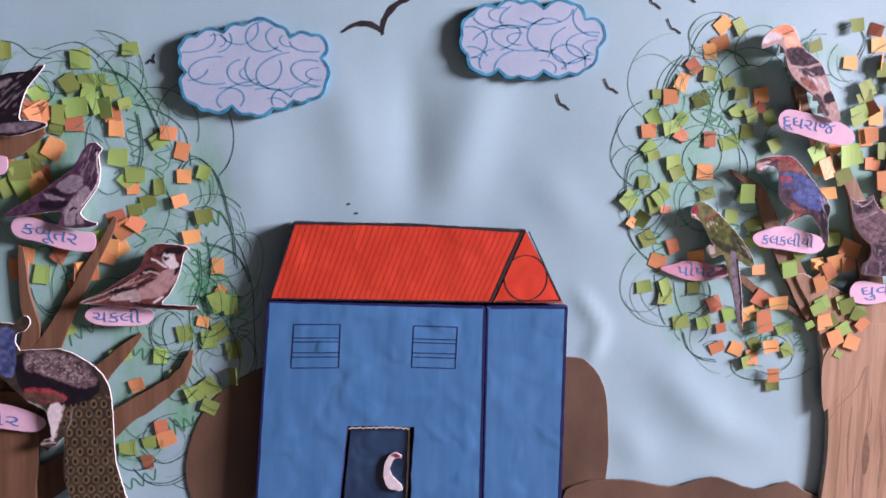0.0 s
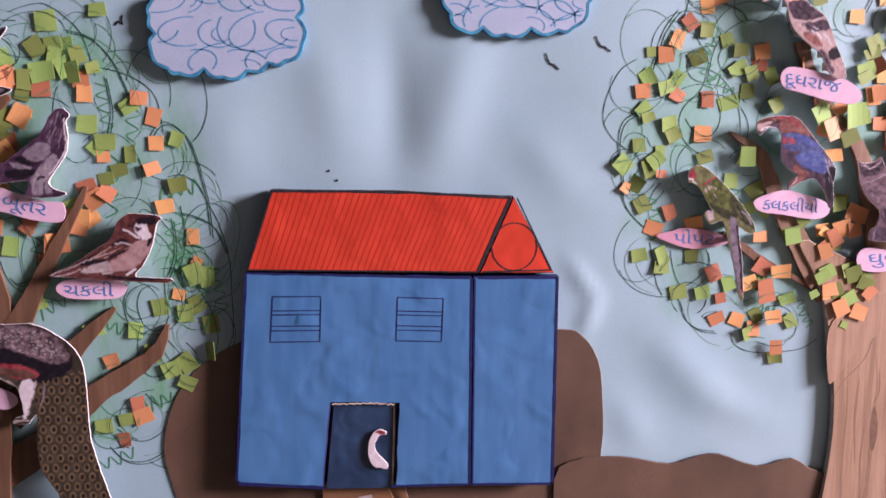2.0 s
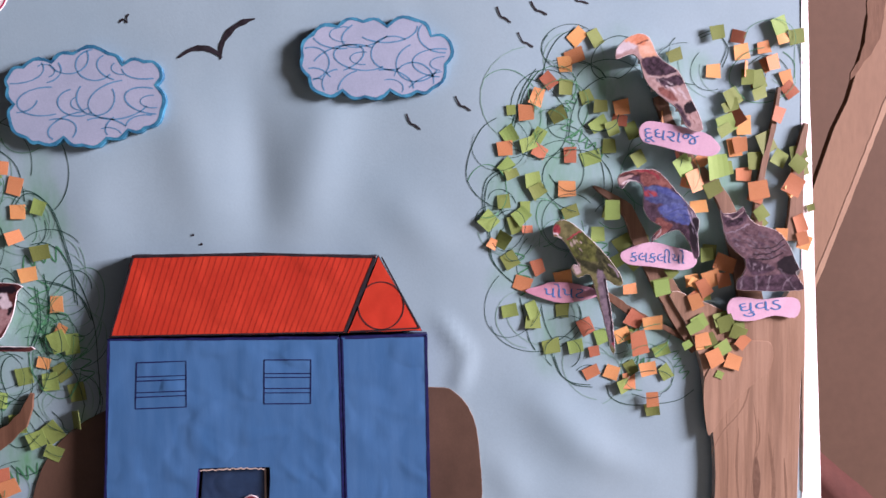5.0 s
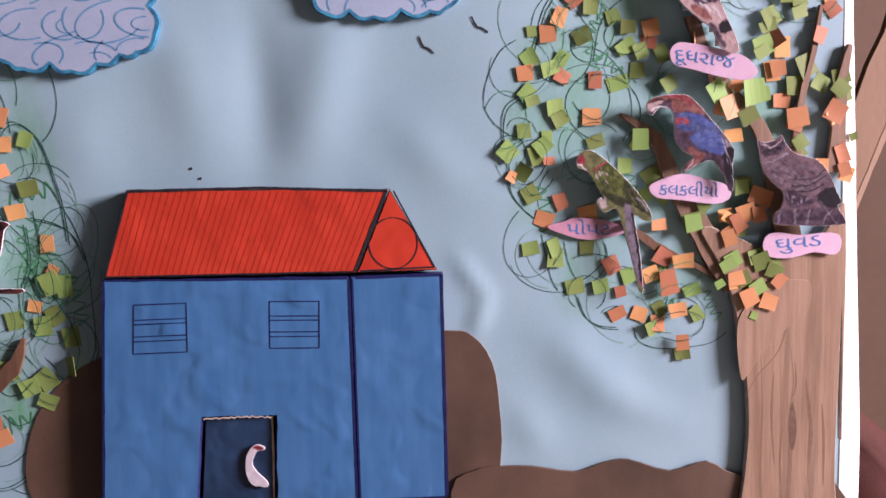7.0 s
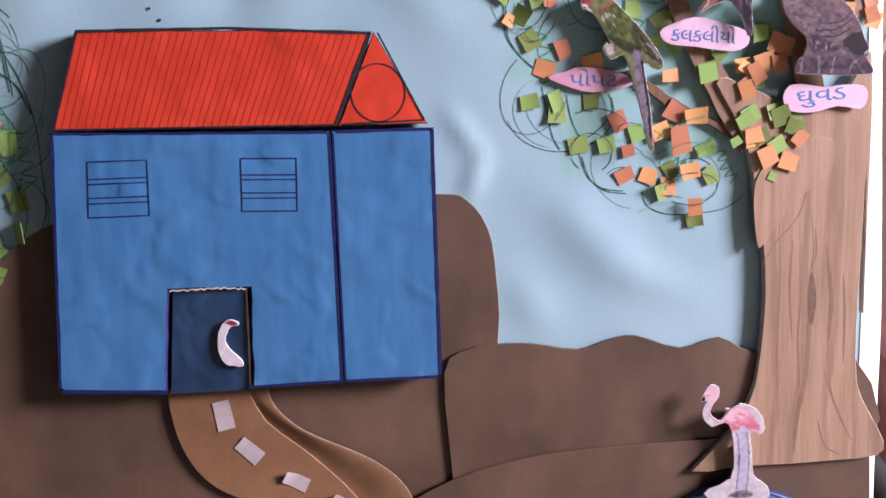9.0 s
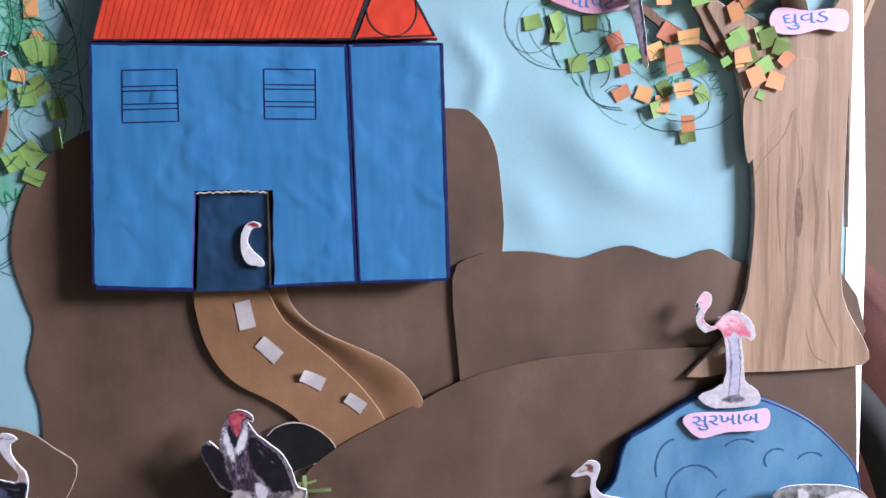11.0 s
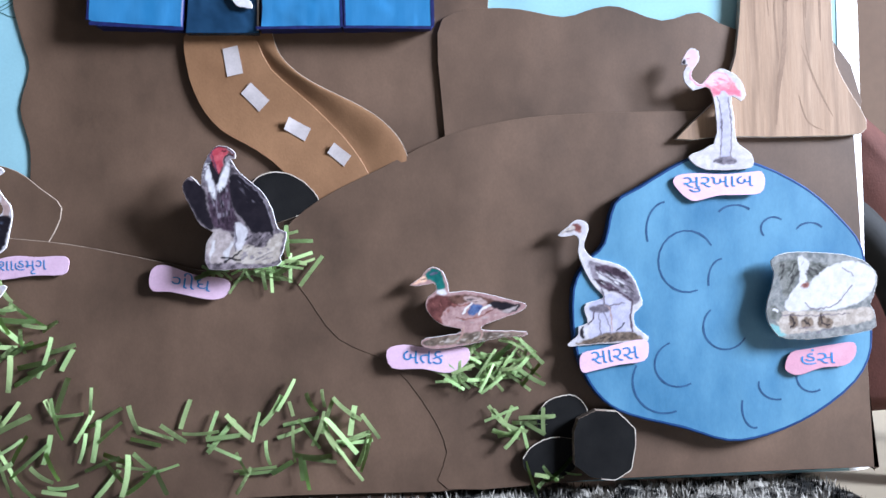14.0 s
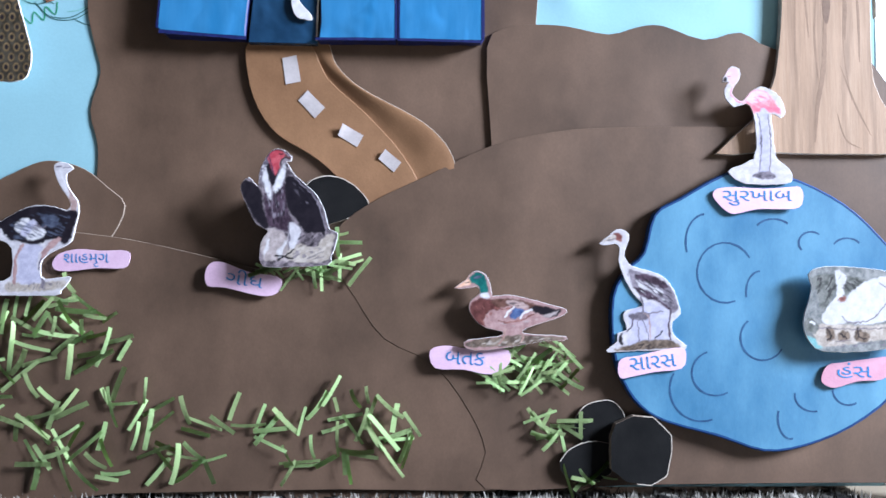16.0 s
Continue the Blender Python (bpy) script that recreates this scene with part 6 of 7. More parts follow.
cutout("pink and white card cutout of a flamingo shape", [(292, 268), (294, 274), (298, 278), (303, 276), (303, 270), (300, 266), (298, 261), (301, 257), (305, 256), (309, 261), (316, 265), (323, 263), (329, 258), (332, 249), (329, 245), (323, 248), (324, 236), (325, 223), (327, 218), (334, 213), (336, 206), (330, 203), (306, 203), (296, 209), (297, 213), (311, 219), (313, 234), (311, 249), (307, 254), (299, 252), (294, 257), (293, 263), (296, 268)], 5.8, 14, P_NEAR_WHITE,
       [(P_PINK, [(304.8, 256.3), (308.4, 261.3), (313.1, 263.1), (319.2, 262.1), (324.1, 257.0), (326.9, 252.4), (329.4, 247.7), (326.1, 248.5), (319.0, 249.2), (311.8, 248.4), (307.2, 250.9)]), (P_BLUSH, [(306.6, 257.4), (312.0, 262.4), (318.1, 261.7), (321.6, 257.4), (315.5, 255.2), (310.8, 254.5)]), (P_PINK, [(311.9, 254.5), (317.2, 252.0), (325.2, 256.0), (322.6, 252.4), (317.2, 250.2)]), (P_DEEPPINK, [(310.8, 252.7), (317.2, 251.0), (327.3, 251.7), (328.0, 248.8), (319.0, 249.5), (312.9, 249.5)]), (P_BLUSH, [(294.3, 274.2), (297.9, 276.7), (301.8, 275.3), (302.1, 268.8), (299.5, 265.3), (297.4, 266.3), (296.0, 269.6)]), (P_DARK, [(291.7, 268.8), (293.2, 271.3), (294.6, 269.6), (293.1, 266.7)]), (P_BLUSH, [(299.2, 265.3), (297.7, 261.7), (299.0, 257.7), (302.9, 255.2), (306.9, 254.5), (304.8, 257.7), (301.6, 259.9), (300.6, 264.5)]), (P_LILAC, [(315.0, 247.4), (320.4, 247.4), (320.8, 211.7), (315.5, 211.7)]), (P_GREY, [(310.0, 208.1), (314.7, 210.6), (321.9, 210.6), (325.4, 207.4), (318.2, 206.0)])],
       [(P_GREY, [(314.3, 247.4), (316.2, 231.3), (315.1, 211.0)], 0.7), (P_GREY, [(320.7, 247.4), (322.3, 231.3), (321.2, 211.0)], 0.7), (P_DEEPPINK, [(298.4, 264.5), (297.3, 261.0), (299.4, 257.0), (304.4, 254.5)], 0.7), (P_MAROON, [(295.3, 271.7), (296.8, 271.7)], 0.6), (P_DARK, [(324.3, 246.3), (327.9, 245.9)], 0.8)],
       barbs=[(P_DEEPPINK, [(305.8, 256.0), (317.4, 260.3), (328.0, 251.0), (313.6, 250.2)], -25, 26, 4, 0.3), (P_DARK, [(311.1, 208.1), (323.7, 210.3), (324.3, 207.4)], 10, 14, 2.5, 0.4)])
cutout("grey and white card cutout of a crane shape", [(213, 165), (219, 170), (224, 174), (230, 173), (232, 168), (229, 160), (230, 155), (234, 151), (245, 148), (254, 144), (260, 136), (263, 127), (264, 121), (259, 116), (259, 109), (264, 104), (267, 99), (237, 98), (218, 97), (219, 100), (224, 104), (224, 109), (230, 111), (228, 118), (229, 123), (237, 125), (240, 127), (234, 134), (228, 145), (225, 155), (226, 162), (223, 165), (218, 164)], 5.8, 13, P_NEAR_WHITE,
       [(P_LILAC, [(230.4, 120.1), (241.1, 128.5), (253.5, 125.2), (257.0, 121.4), (255.4, 109.4), (257.8, 104.5), (230.9, 101.9), (233.8, 109.6)]), (P_GREYL, [(231.5, 148.6), (237.8, 147.1), (248.4, 144.3), (256.9, 139.0), (261.4, 130.5), (260.2, 123.8), (257.0, 123.8), (248.2, 128.8), (239.4, 132.3), (233.8, 139.1)]), (P_PURPLE, [(236.0, 146.1), (248.4, 144.3), (256.2, 139.3), (253.7, 137.2), (244.8, 140.8), (237.8, 142.6)]), (P_PURPLE, [(234.2, 137.3), (241.2, 131.3), (250.0, 129.5), (246.5, 133.0), (239.5, 136.9)]), (P_GREY, [(255.4, 137.2), (261.0, 130.5), (262.0, 123.8), (258.1, 122.1), (256.0, 128.8)]), (P_MAROON, [(221.8, 171.2), (225.4, 171.9), (227.5, 168.7), (226.7, 165.9), (223.5, 168.0)]), (P_SAND, [(214.3, 165.9), (218.9, 169.4), (222.2, 170.5), (223.2, 168.0), (218.9, 166.6)]), (P_GREY, [(231.1, 120.1), (239.3, 122.2), (244.6, 120.7), (242.8, 117.9), (233.9, 117.3)]), (P_DARK, [(225.0, 106.1), (226.8, 109.2), (227.4, 101.9), (225.6, 101.9)]), (P_LOG, [(223.1, 99.1), (230.2, 101.2), (240.8, 104.3), (251.5, 105.2), (258.5, 104.2), (263.4, 99.9), (247.8, 99.0), (224.9, 97.7)])],
       [(P_PURPLE, [(233.9, 118.0), (233.2, 113.1), (230.3, 110.3)], 1.0), (P_PURPLE, [(250.4, 128.8), (257.4, 123.8), (256.5, 112.9), (257.8, 105.2)], 1.2), (P_GREY, [(239.1, 131.6), (240.1, 127.1), (240.3, 121.5)], 1.3), (P_GREY, [(240.0, 117.9), (242.7, 111.3), (243.7, 104.2)], 0.7), (P_GREY, [(236.8, 118.0), (237.4, 111.3), (237.7, 103.9)], 0.5), (P_ROSE, [(241.1, 121.4), (243.9, 119.3), (245.1, 106.0)], 0.9), (P_GREY, [(241.1, 121.4), (248.1, 121.8), (252.4, 122.8)], 0.7), (P_DARK, [(247.9, 106.0), (250.8, 108.8), (252.2, 110.2)], 0.7), (P_GREY, [(218.2, 167.0), (223.2, 168.4)], 0.5)],
       barbs=[(P_DARK, [(235.0, 146.1), (256.2, 139.0), (261.3, 125.2), (248.2, 129.1), (234.9, 138.4)], -35, 50, 4, 0.3), (P_CLEAN, [(234.9, 142.9), (251.9, 137.6), (257.1, 128.7), (239.4, 134.1)], -30, 40, 4, 0.3), (P_GREY, [(227.4, 162.3), (229.4, 151.8), (233.5, 139.4), (230.7, 144.7), (226.6, 157.1)], -70, 26, 4, 0.35), (P_DARK, [(224.9, 98.4), (240.8, 103.2), (262.0, 100.3), (247.8, 99.0)], 30, 50, 2.5, 0.35)])
cutout("cream card cutout of a swan shape in water", [(342, 146), (348, 150), (359, 151), (379, 150), (395, 147), (404, 142), (409, 134), (406, 123), (404, 118), (406, 114), (407, 107), (404, 102), (377, 98), (351, 98), (343, 103), (339, 111), (339, 120), (342, 129), (344, 139)], 12, 20, P_SWANWATER,
       [(P_DIM, [(344.3, 143.5), (352.1, 146.3), (362.7, 145.5), (376.8, 143.0), (378.2, 140.2), (369.6, 136.8), (363.1, 129.8), (359.0, 136.5), (354.5, 126.4), (349.9, 124.7), (347.6, 133.7)]), (P_WATER, [(339.3, 107.3), (347.7, 105.2), (351.9, 101.7), (344.1, 99.3), (340.6, 101.8)]), (P_SAND, [(343, 114), (357, 115), (381, 114), (403, 116), (404, 108), (376, 104), (351, 101), (346, 107)]), (P_WHITE_SOFT, [(364, 122), (367, 132), (374, 139), (385, 144), (397, 144), (407, 138), (406, 128), (398, 120), (381, 115), (368, 116)]), (P_WHITE_SOFT, [(359, 148), (363, 148), (366, 143), (364, 136), (366, 128), (367, 117), (355, 115), (350, 118), (354, 126), (359, 132), (360, 139)]), (P_MAROON, [(360.6, 130.2), (362.8, 132.3), (365.6, 131.6), (363.4, 128.4)]), (P_LOG, [(352.1, 109.3), (354.3, 113.5), (357.7, 111.4), (358.4, 106.5), (354.8, 104.4)]), (P_LOG, [(359.8, 108.6), (362.7, 111.0), (367.2, 109.6), (366.8, 105.4), (361.8, 104.4)]), (P_LOG, [(370.4, 108.5), (372.6, 113.7), (374.7, 111.3), (379.6, 108.5), (378.8, 104.7), (372.4, 104.0)]), (P_DIM, [(338.8, 115.7), (342.7, 119.1), (347.9, 114.6), (346.1, 109.4), (340.8, 111.1)])],
       [(P_GREY, [(362.9, 119.7), (366.3, 116.2), (374.4, 116.2), (383.4, 119.6), (392.5, 130.0)], 0.7), (P_GREY, [(347.2, 112.8), (369.1, 112.0), (391.0, 112.6)], 0.5), (P_DARK, [(353.5, 112.1), (356.2, 107.2), (353.4, 105.1)], 0.7), (P_DARK, [(361.9, 109.3), (365.4, 105.8)], 0.7), (P_DARK, [(372.6, 112.7), (373.2, 107.1), (378.1, 105.7)], 0.8), (P_CLEAN, [(343.0, 116.3), (345.1, 115.6)], 1.6), (P_GREY, [(386.7, 140.5), (391.6, 137.7), (393.6, 135.6)], 0.7)],
       barbs=[(P_DARK, [(344.3, 143.5), (362.7, 145.5), (359.0, 136.5), (349.9, 124.7)], 60, 70, 4, 0.4), (P_DARK, [(362.7, 144.8), (378.2, 141.3), (363.1, 130.9)], -35, 40, 4, 0.4), (P_GREY, [(347.7, 105.2), (390.1, 104.9), (390.0, 101.5), (351.2, 100.3)], 0, 26, 4, 0.35)])
cutout("maroon and green card cutout of a duck shape on a log", [(122, 137), (129, 142), (131, 145), (136, 148), (142, 145), (145, 137), (146, 132), (154, 133), (167, 131), (181, 127), (192, 124), (190, 120), (179, 116), (167, 112), (165, 109), (177, 108), (192, 107), (190, 104), (177, 104), (156, 100), (135, 98), (128, 101), (131, 105), (149, 107), (152, 110), (142, 112), (134, 118), (131, 125), (133, 130), (138, 134), (136, 138), (131, 137)], 5.8, 13, P_BREAST,
       [(P_RUSSET, [(131.5, 124.0), (134.3, 129.2), (138.5, 130.6), (144.8, 129.9), (150.8, 126.7), (148.3, 122.5), (144.8, 119.0), (141.9, 114.2), (138.4, 113.8), (133.6, 119.1)]), (P_BREAST, [(140.6, 118.0), (146.2, 123.6), (154.3, 119.7), (161.3, 116.2), (171.8, 118.6), (178.9, 118.9), (170.0, 115.4), (161.2, 112.0), (148.9, 111.0), (141.9, 113.1)]), (P_BROWN, [(145.5, 129.9), (154.3, 130.5), (161.4, 129.8), (173.7, 126.9), (181.4, 124.5), (177.1, 122.7), (168.4, 124.5), (159.6, 126.3), (152.5, 125.3), (147.6, 126.0)]), (P_ROSE, [(154.7, 129.1), (161.4, 129.1), (168.7, 125.6), (163.1, 124.5), (156.8, 126.3)]), (P_DARK, [(172.9, 126.3), (182.4, 124.5), (189.1, 123.4), (186.3, 119.9), (180.6, 118.9), (175.4, 121.0), (170.1, 123.5)]), (P_PALE, [(177.1, 119.6), (182.4, 121.6), (187.0, 122.7), (184.2, 120.2), (179.9, 118.9)]), (P_TEAL, [(130.9, 142.2), (134.4, 146.4), (137.9, 147.1), (141.1, 144.3), (142.8, 139.0), (143.1, 133.8), (138.5, 133.4), (137.2, 138.0), (133.7, 140.1)]), (P_CLEAN, [(137.8, 133.4), (143.1, 133.8), (144.2, 131.3), (138.9, 131.0)]), (P_PEACH, [(123.5, 137.3), (127.4, 140.8), (130.9, 142.6), (131.6, 139.4), (127.3, 138.0)]), (P_BLUE, [(156.7, 118.6), (158.5, 123.5), (161.7, 124.6), (165.9, 123.1), (163.8, 120.3), (159.5, 117.9)]), (P_LOG, [(128.6, 101.7), (134.9, 105.1), (148.9, 106.4), (163.0, 107.8), (189.0, 106.6), (189.0, 104.8), (173.5, 102.5), (155.9, 100.8), (133.1, 100.3)])],
       [(P_CLEAN, [(153.9, 119.0), (156.0, 122.8), (158.9, 124.9)], 1.2), (P_CLEAN, [(163.4, 118.6), (165.9, 121.7), (170.1, 123.8)], 1.2), (P_MAROON, [(149.7, 116.9), (156.0, 115.5), (164.8, 117.5), (171.8, 121.0)], 0.8), (P_TAN, [(153.9, 111.0), (152.4, 106.1), (149.6, 102.6)], 1.0), (P_TAN, [(163.3, 112.0), (165.1, 106.7), (163.6, 103.6)], 1.0), (P_SHEEN, [(134.4, 143.6), (138.6, 144.3)], 1.6), (P_DARK, [(128.8, 140.1), (130.9, 141.2)], 0.6), (P_MAROON, [(147.6, 125.0), (153.2, 123.9), (158.2, 125.3)], 0.8)],
       barbs=[(P_MAROON, [(132.9, 125.1), (145.5, 129.5), (148.3, 123.2), (140.2, 114.9)], -60, 45, 3, 0.35), (P_SAND, [(129.6, 101.7), (163.0, 107.1), (187.6, 105.9), (155.9, 101.2)], 15, 60, 2.5, 0.35), (P_DARK, [(146.2, 129.5), (173.7, 126.6), (180.7, 123.8), (159.6, 126.0)], -10, 30, 4, 0.35), (P_PALE, [(142.0, 116.3), (159.5, 115.5), (177.1, 118.9), (159.5, 112.7)], -5, 30, 3, 0.35)])
cutout("charcoal and white card cutout of a vulture shape on a rock", [(1, 206), (3, 213), (7, 220), (12, 223), (18, 221), (21, 218), (21, 215), (18, 215), (20, 212), (23, 207), (32, 199), (37, 194), (42, 184), (45, 173), (50, 171), (48, 161), (46, 156), (44, 151), (23, 150), (4, 150), (2, 161), (4, 168), (7, 172), (0, 176), (-5, 185), (-10, 197), (-9, 202), (-5, 205), (-1, 201), (1, 200)], 5.3, 20, P_STREAK,
       [(P_DARK, [(-9.8, 202.4), (-5.7, 203.1), (-0.5, 200.3), (2.3, 197.2), (4.0, 186.1), (7.5, 175.7), (4.8, 173.3), (-1.8, 180.9), (-7.3, 191.3), (-9.8, 198.2)]), (P_GREY, [(1.6, 204.1), (2.2, 213.8), (5.3, 219.4), (7.4, 217.3), (6.7, 210.3), (5.0, 199.9)]), (P_PURPLE, [(4.7, 194.7), (8.5, 193.0), (13.3, 198.2), (16.7, 201.7), (18.5, 186.1), (21.9, 177.4), (18.5, 172.2), (11.6, 174.0), (6.5, 177.5)]), (P_CLEAN, [(3.6, 206.2), (5.7, 210.3), (7.4, 201.7), (9.5, 194.7), (8.5, 191.6), (5.4, 196.5)]), (P_CLEAN, [(9.8, 199.2), (14.6, 208.6), (17.0, 213.8), (16.7, 204.1), (14.3, 198.2), (11.6, 195.1)]), (P_DARK, [(5.7, 211.4), (8.4, 213.8), (10.5, 206.2), (13.9, 210.3), (11.9, 204.1), (9.1, 199.9)]), (P_RUSSET, [(7.0, 220.4), (10.4, 223.5), (16.6, 222.8), (20.1, 220.1), (20.1, 216.6), (18.0, 216.9), (15.3, 218.7), (11.1, 220.8)]), (P_CRIMSON, [(6.3, 218.7), (8.4, 221.8), (13.2, 221.5), (16.6, 219.0), (13.9, 215.2), (13.6, 210.3), (11.5, 206.2), (9.1, 210.3), (7.4, 214.5)]), (P_DARK, [(17.4, 204.1), (21.8, 205.8), (30.5, 199.6), (36.3, 192.3), (40.5, 182.6), (42.6, 169.4), (39.5, 170.8), (36.7, 171.5), (30.5, 170.8), (27.1, 175.7), (20.2, 184.3), (17.4, 193.0)]), (P_PALE, [(2.7, 167.5), (5.1, 171.6), (9.9, 173.6), (16.8, 170.5), (19.9, 165.3), (19.9, 153.9), (13.4, 154.0), (5.5, 153.7), (3.8, 157.8), (2.1, 162.6)]), (P_SAND, [(19.5, 161.2), (27.1, 163.9), (35.7, 161.8), (41.5, 168.0), (47.7, 170.1), (45.7, 160.1), (42.2, 153.5), (20.3, 153.6)]), (P_NEAR_WHITE, [(20.2, 177.1), (24.7, 175.7), (27.4, 171.5), (25.4, 165.3), (22.0, 160.8), (19.5, 163.6), (19.9, 170.5)])],
       [(P_PLUM, [(5.6, 217.0), (8.0, 221.4), (12.5, 222.6), (17.0, 221.3), (20.2, 218.6)], 0.8), (P_DARK, [(20.0, 216.3), (17.0, 217.0), (14.8, 216.0), (14.6, 212.5)], 0.9), (P_PLUM, [(7.0, 219.0), (8.2, 214.8), (9.4, 210.4), (10.8, 206.6)], 0.7), (P_DARK, [(13.6, 219.4), (15.4, 219.2)], 0.8), (P_GREYL, [(16.5, 220.6), (19.5, 218.4)], 0.8), (P_GREYL, [(22.8, 204.6), (30.0, 198.6), (36.0, 191.6), (40.2, 182.0), (42.6, 172.0)], 0.5), (P_DARK, [(11.3, 156.4), (16.8, 156.4), (22.0, 154.6)], 1.1), (P_DARK, [(13.4, 154.0), (19.6, 157.7), (23.0, 160.5)], 0.9), (P_GREY, [(19.5, 175.7), (20.2, 168.8), (19.6, 160.2)], 0.8), (P_DARK, [(9.4, 221.5), (12.5, 222.2)], 0.7)],
       barbs=[(P_CLEAN, [(1.6, 204.1), (2.2, 215.6), (6.3, 218.0), (6.3, 210.3)], 5, 26, 2.0, 0.45), (P_DARK, [(14.6, 213.8), (17.3, 215.2), (20.1, 208.6), (18.1, 204.1)], -20, 18, 3, 0.5), (P_DARK, [(5.0, 193.0), (16.7, 199.9), (20.2, 177.4), (9.9, 175.7)], 95, 110, 4, 0.35), (P_GREYL, [(5.7, 194.7), (16.0, 199.9), (18.1, 182.6), (9.9, 179.2)], 95, 45, 4, 0.3), (P_GREY, [(19.4, 202.7), (29.8, 198.5), (36.7, 187.8), (27.0, 189.5)], -50, 30, 6, 0.4), (P_DARK, [(25.0, 168.8), (38.1, 170.8), (38.1, 162.5), (23.7, 161.9)], 50, 60, 3.5, 0.35), (P_GREY, [(22.0, 160.1), (40.8, 161.8), (41.5, 154.2), (22.0, 153.9)], 20, 22, 3, 0.35), (P_CLEAN, [(2.7, 168.8), (9.9, 173.6), (19.5, 165.3), (19.2, 155.0), (5.2, 154.3)], 75, 60, 5, 0.7), (P_CLEAN, [(20.2, 177.1), (27.4, 171.5), (22.0, 160.8), (19.5, 168.8)], 85, 30, 5, 0.5)])
cutout("black and white card cutout of an ostrich shape", [(-127, 213), (-123, 215), (-118, 214), (-115, 211), (-119, 208), (-119, 203), (-116, 196), (-112, 191), (-111, 184), (-113, 175), (-115, 166), (-120, 162), (-127, 159), (-133, 154), (-134, 147), (-131, 142), (-117, 144), (-116, 141), (-121, 135), (-125, 132), (-158, 132), (-167, 134), (-161, 140), (-152, 144), (-152, 161), (-159, 166), (-168, 166), (-170, 175), (-159, 178), (-149, 184), (-138, 188), (-126, 187), (-119, 185), (-116, 189), (-119, 194), (-123, 200), (-126, 207)], 5.3, 13, P_NEAR_WHITE,
       [(P_LILAC, [(-146.8, 160.5), (-140.0, 164.6), (-133.1, 161.8), (-135.8, 156.6), (-135.7, 148.3), (-133.6, 141.3), (-138.0, 139.6), (-148.3, 140.4), (-147.4, 151.8)]), (P_DARK, [(-160.5, 177.6), (-149.4, 184.0), (-138.2, 187.8), (-126.4, 187.0), (-118.6, 184.6), (-113.2, 185.4), (-111.8, 182.0), (-114.0, 174.0), (-116.0, 167.0), (-119.6, 163.6), (-123.6, 166.7), (-129.8, 166.3), (-136.6, 163.9), (-145.2, 165.0), (-153.8, 167.4)]), (P_SHEEN, [(-134.1, 180.5), (-128.2, 182.3), (-123.6, 179.5), (-124.6, 175.2), (-128.1, 173.8), (-131.9, 176.3)]), (P_CLEAN, [(-150.5, 174.4), (-147.8, 177.5), (-144.4, 179.9), (-140.9, 178.5), (-144.3, 172.9), (-147.7, 171.2)]), (P_LILAC, [(-146.3, 171.6), (-142.3, 176.8), (-138.9, 178.8), (-136.7, 175.4), (-140.8, 168.8), (-144.5, 168.1)]), (P_CLEAN, [(-142.8, 167.4), (-138.8, 173.3), (-135.4, 174.3), (-131.2, 171.5), (-133.2, 168.4), (-138.3, 166.3)]), (P_ROSE, [(-117.8, 199.7), (-114.7, 196.6), (-112.2, 189.9), (-113.5, 184.7), (-116.3, 186.1), (-117.4, 193.4)]), (P_DARK, [(-118.3, 183.7), (-113.5, 185.0), (-113.8, 178.8), (-116.9, 179.8)]), (P_BREAST, [(-131.8, 161.4), (-126.3, 166.6), (-121.9, 167.7), (-124.2, 163.5), (-129.7, 158.7), (-132.3, 153.1), (-134.4, 154.5)]), (P_SAND, [(-153.4, 140.0), (-143.1, 138.6), (-132.9, 139.6), (-119.2, 141.6), (-121.8, 136.1), (-153.3, 134.2)])],
       [(P_GREY, [(-125.5, 212.0), (-122.8, 211.9)], 1.3), (P_GREY, [(-121.4, 211.2), (-115.9, 211.9)], 0.6), (P_GREY, [(-133.7, 154.5), (-134.3, 148.3), (-132.2, 141.3), (-132.8, 137.2)], 1.5), (P_BREAST, [(-144.8, 163.6), (-148.8, 157.0), (-149.4, 148.3), (-150.0, 139.7)], 1.7), (P_GREY, [(-135.4, 175.4), (-133.3, 174.0), (-131.3, 175.3)], 0.8), (P_CLEAN, [(-123.4, 209.9), (-119.9, 200.4), (-117.7, 192.7)], 0.8)],
       barbs=[(P_GREY, [(-144.2, 171.9), (-136.8, 178.1), (-131.9, 171.2), (-140.1, 167.0)], -30, 22, 4, 0.3), (P_GREY, [(-153.4, 139.4), (-120.5, 140.6), (-122.5, 136.4), (-153.3, 134.5)], 75, 60, 2.5, 0.4), (P_SHEEN, [(-153.9, 176.1), (-133.4, 184.4), (-116.2, 181.2), (-121.2, 169.1), (-150.3, 166.4)], -20, 60, 5, 0.3)])
cutout("white card cutout of a curved swan neck in the doorway", [(30.9, 330.6), (27.1, 332.4), (23.8, 331.6), (20.9, 328.1), (19.0, 322.0), (19.3, 314.1), (22.4, 307.6), (26.8, 306.4), (31.6, 305.8), (31.3, 309.6), (26.0, 315.3), (23.3, 320.1), (24.2, 324.8), (26.8, 328.4), (30.4, 328.8)], 10.0, 12.4, P_CLEAN,
       [(P_RED, [(23.7, 330.7), (27.1, 332.1), (30.3, 330.3), (30.1, 328.8), (26.3, 328.7)])])

# ---------------- name labels ----------------


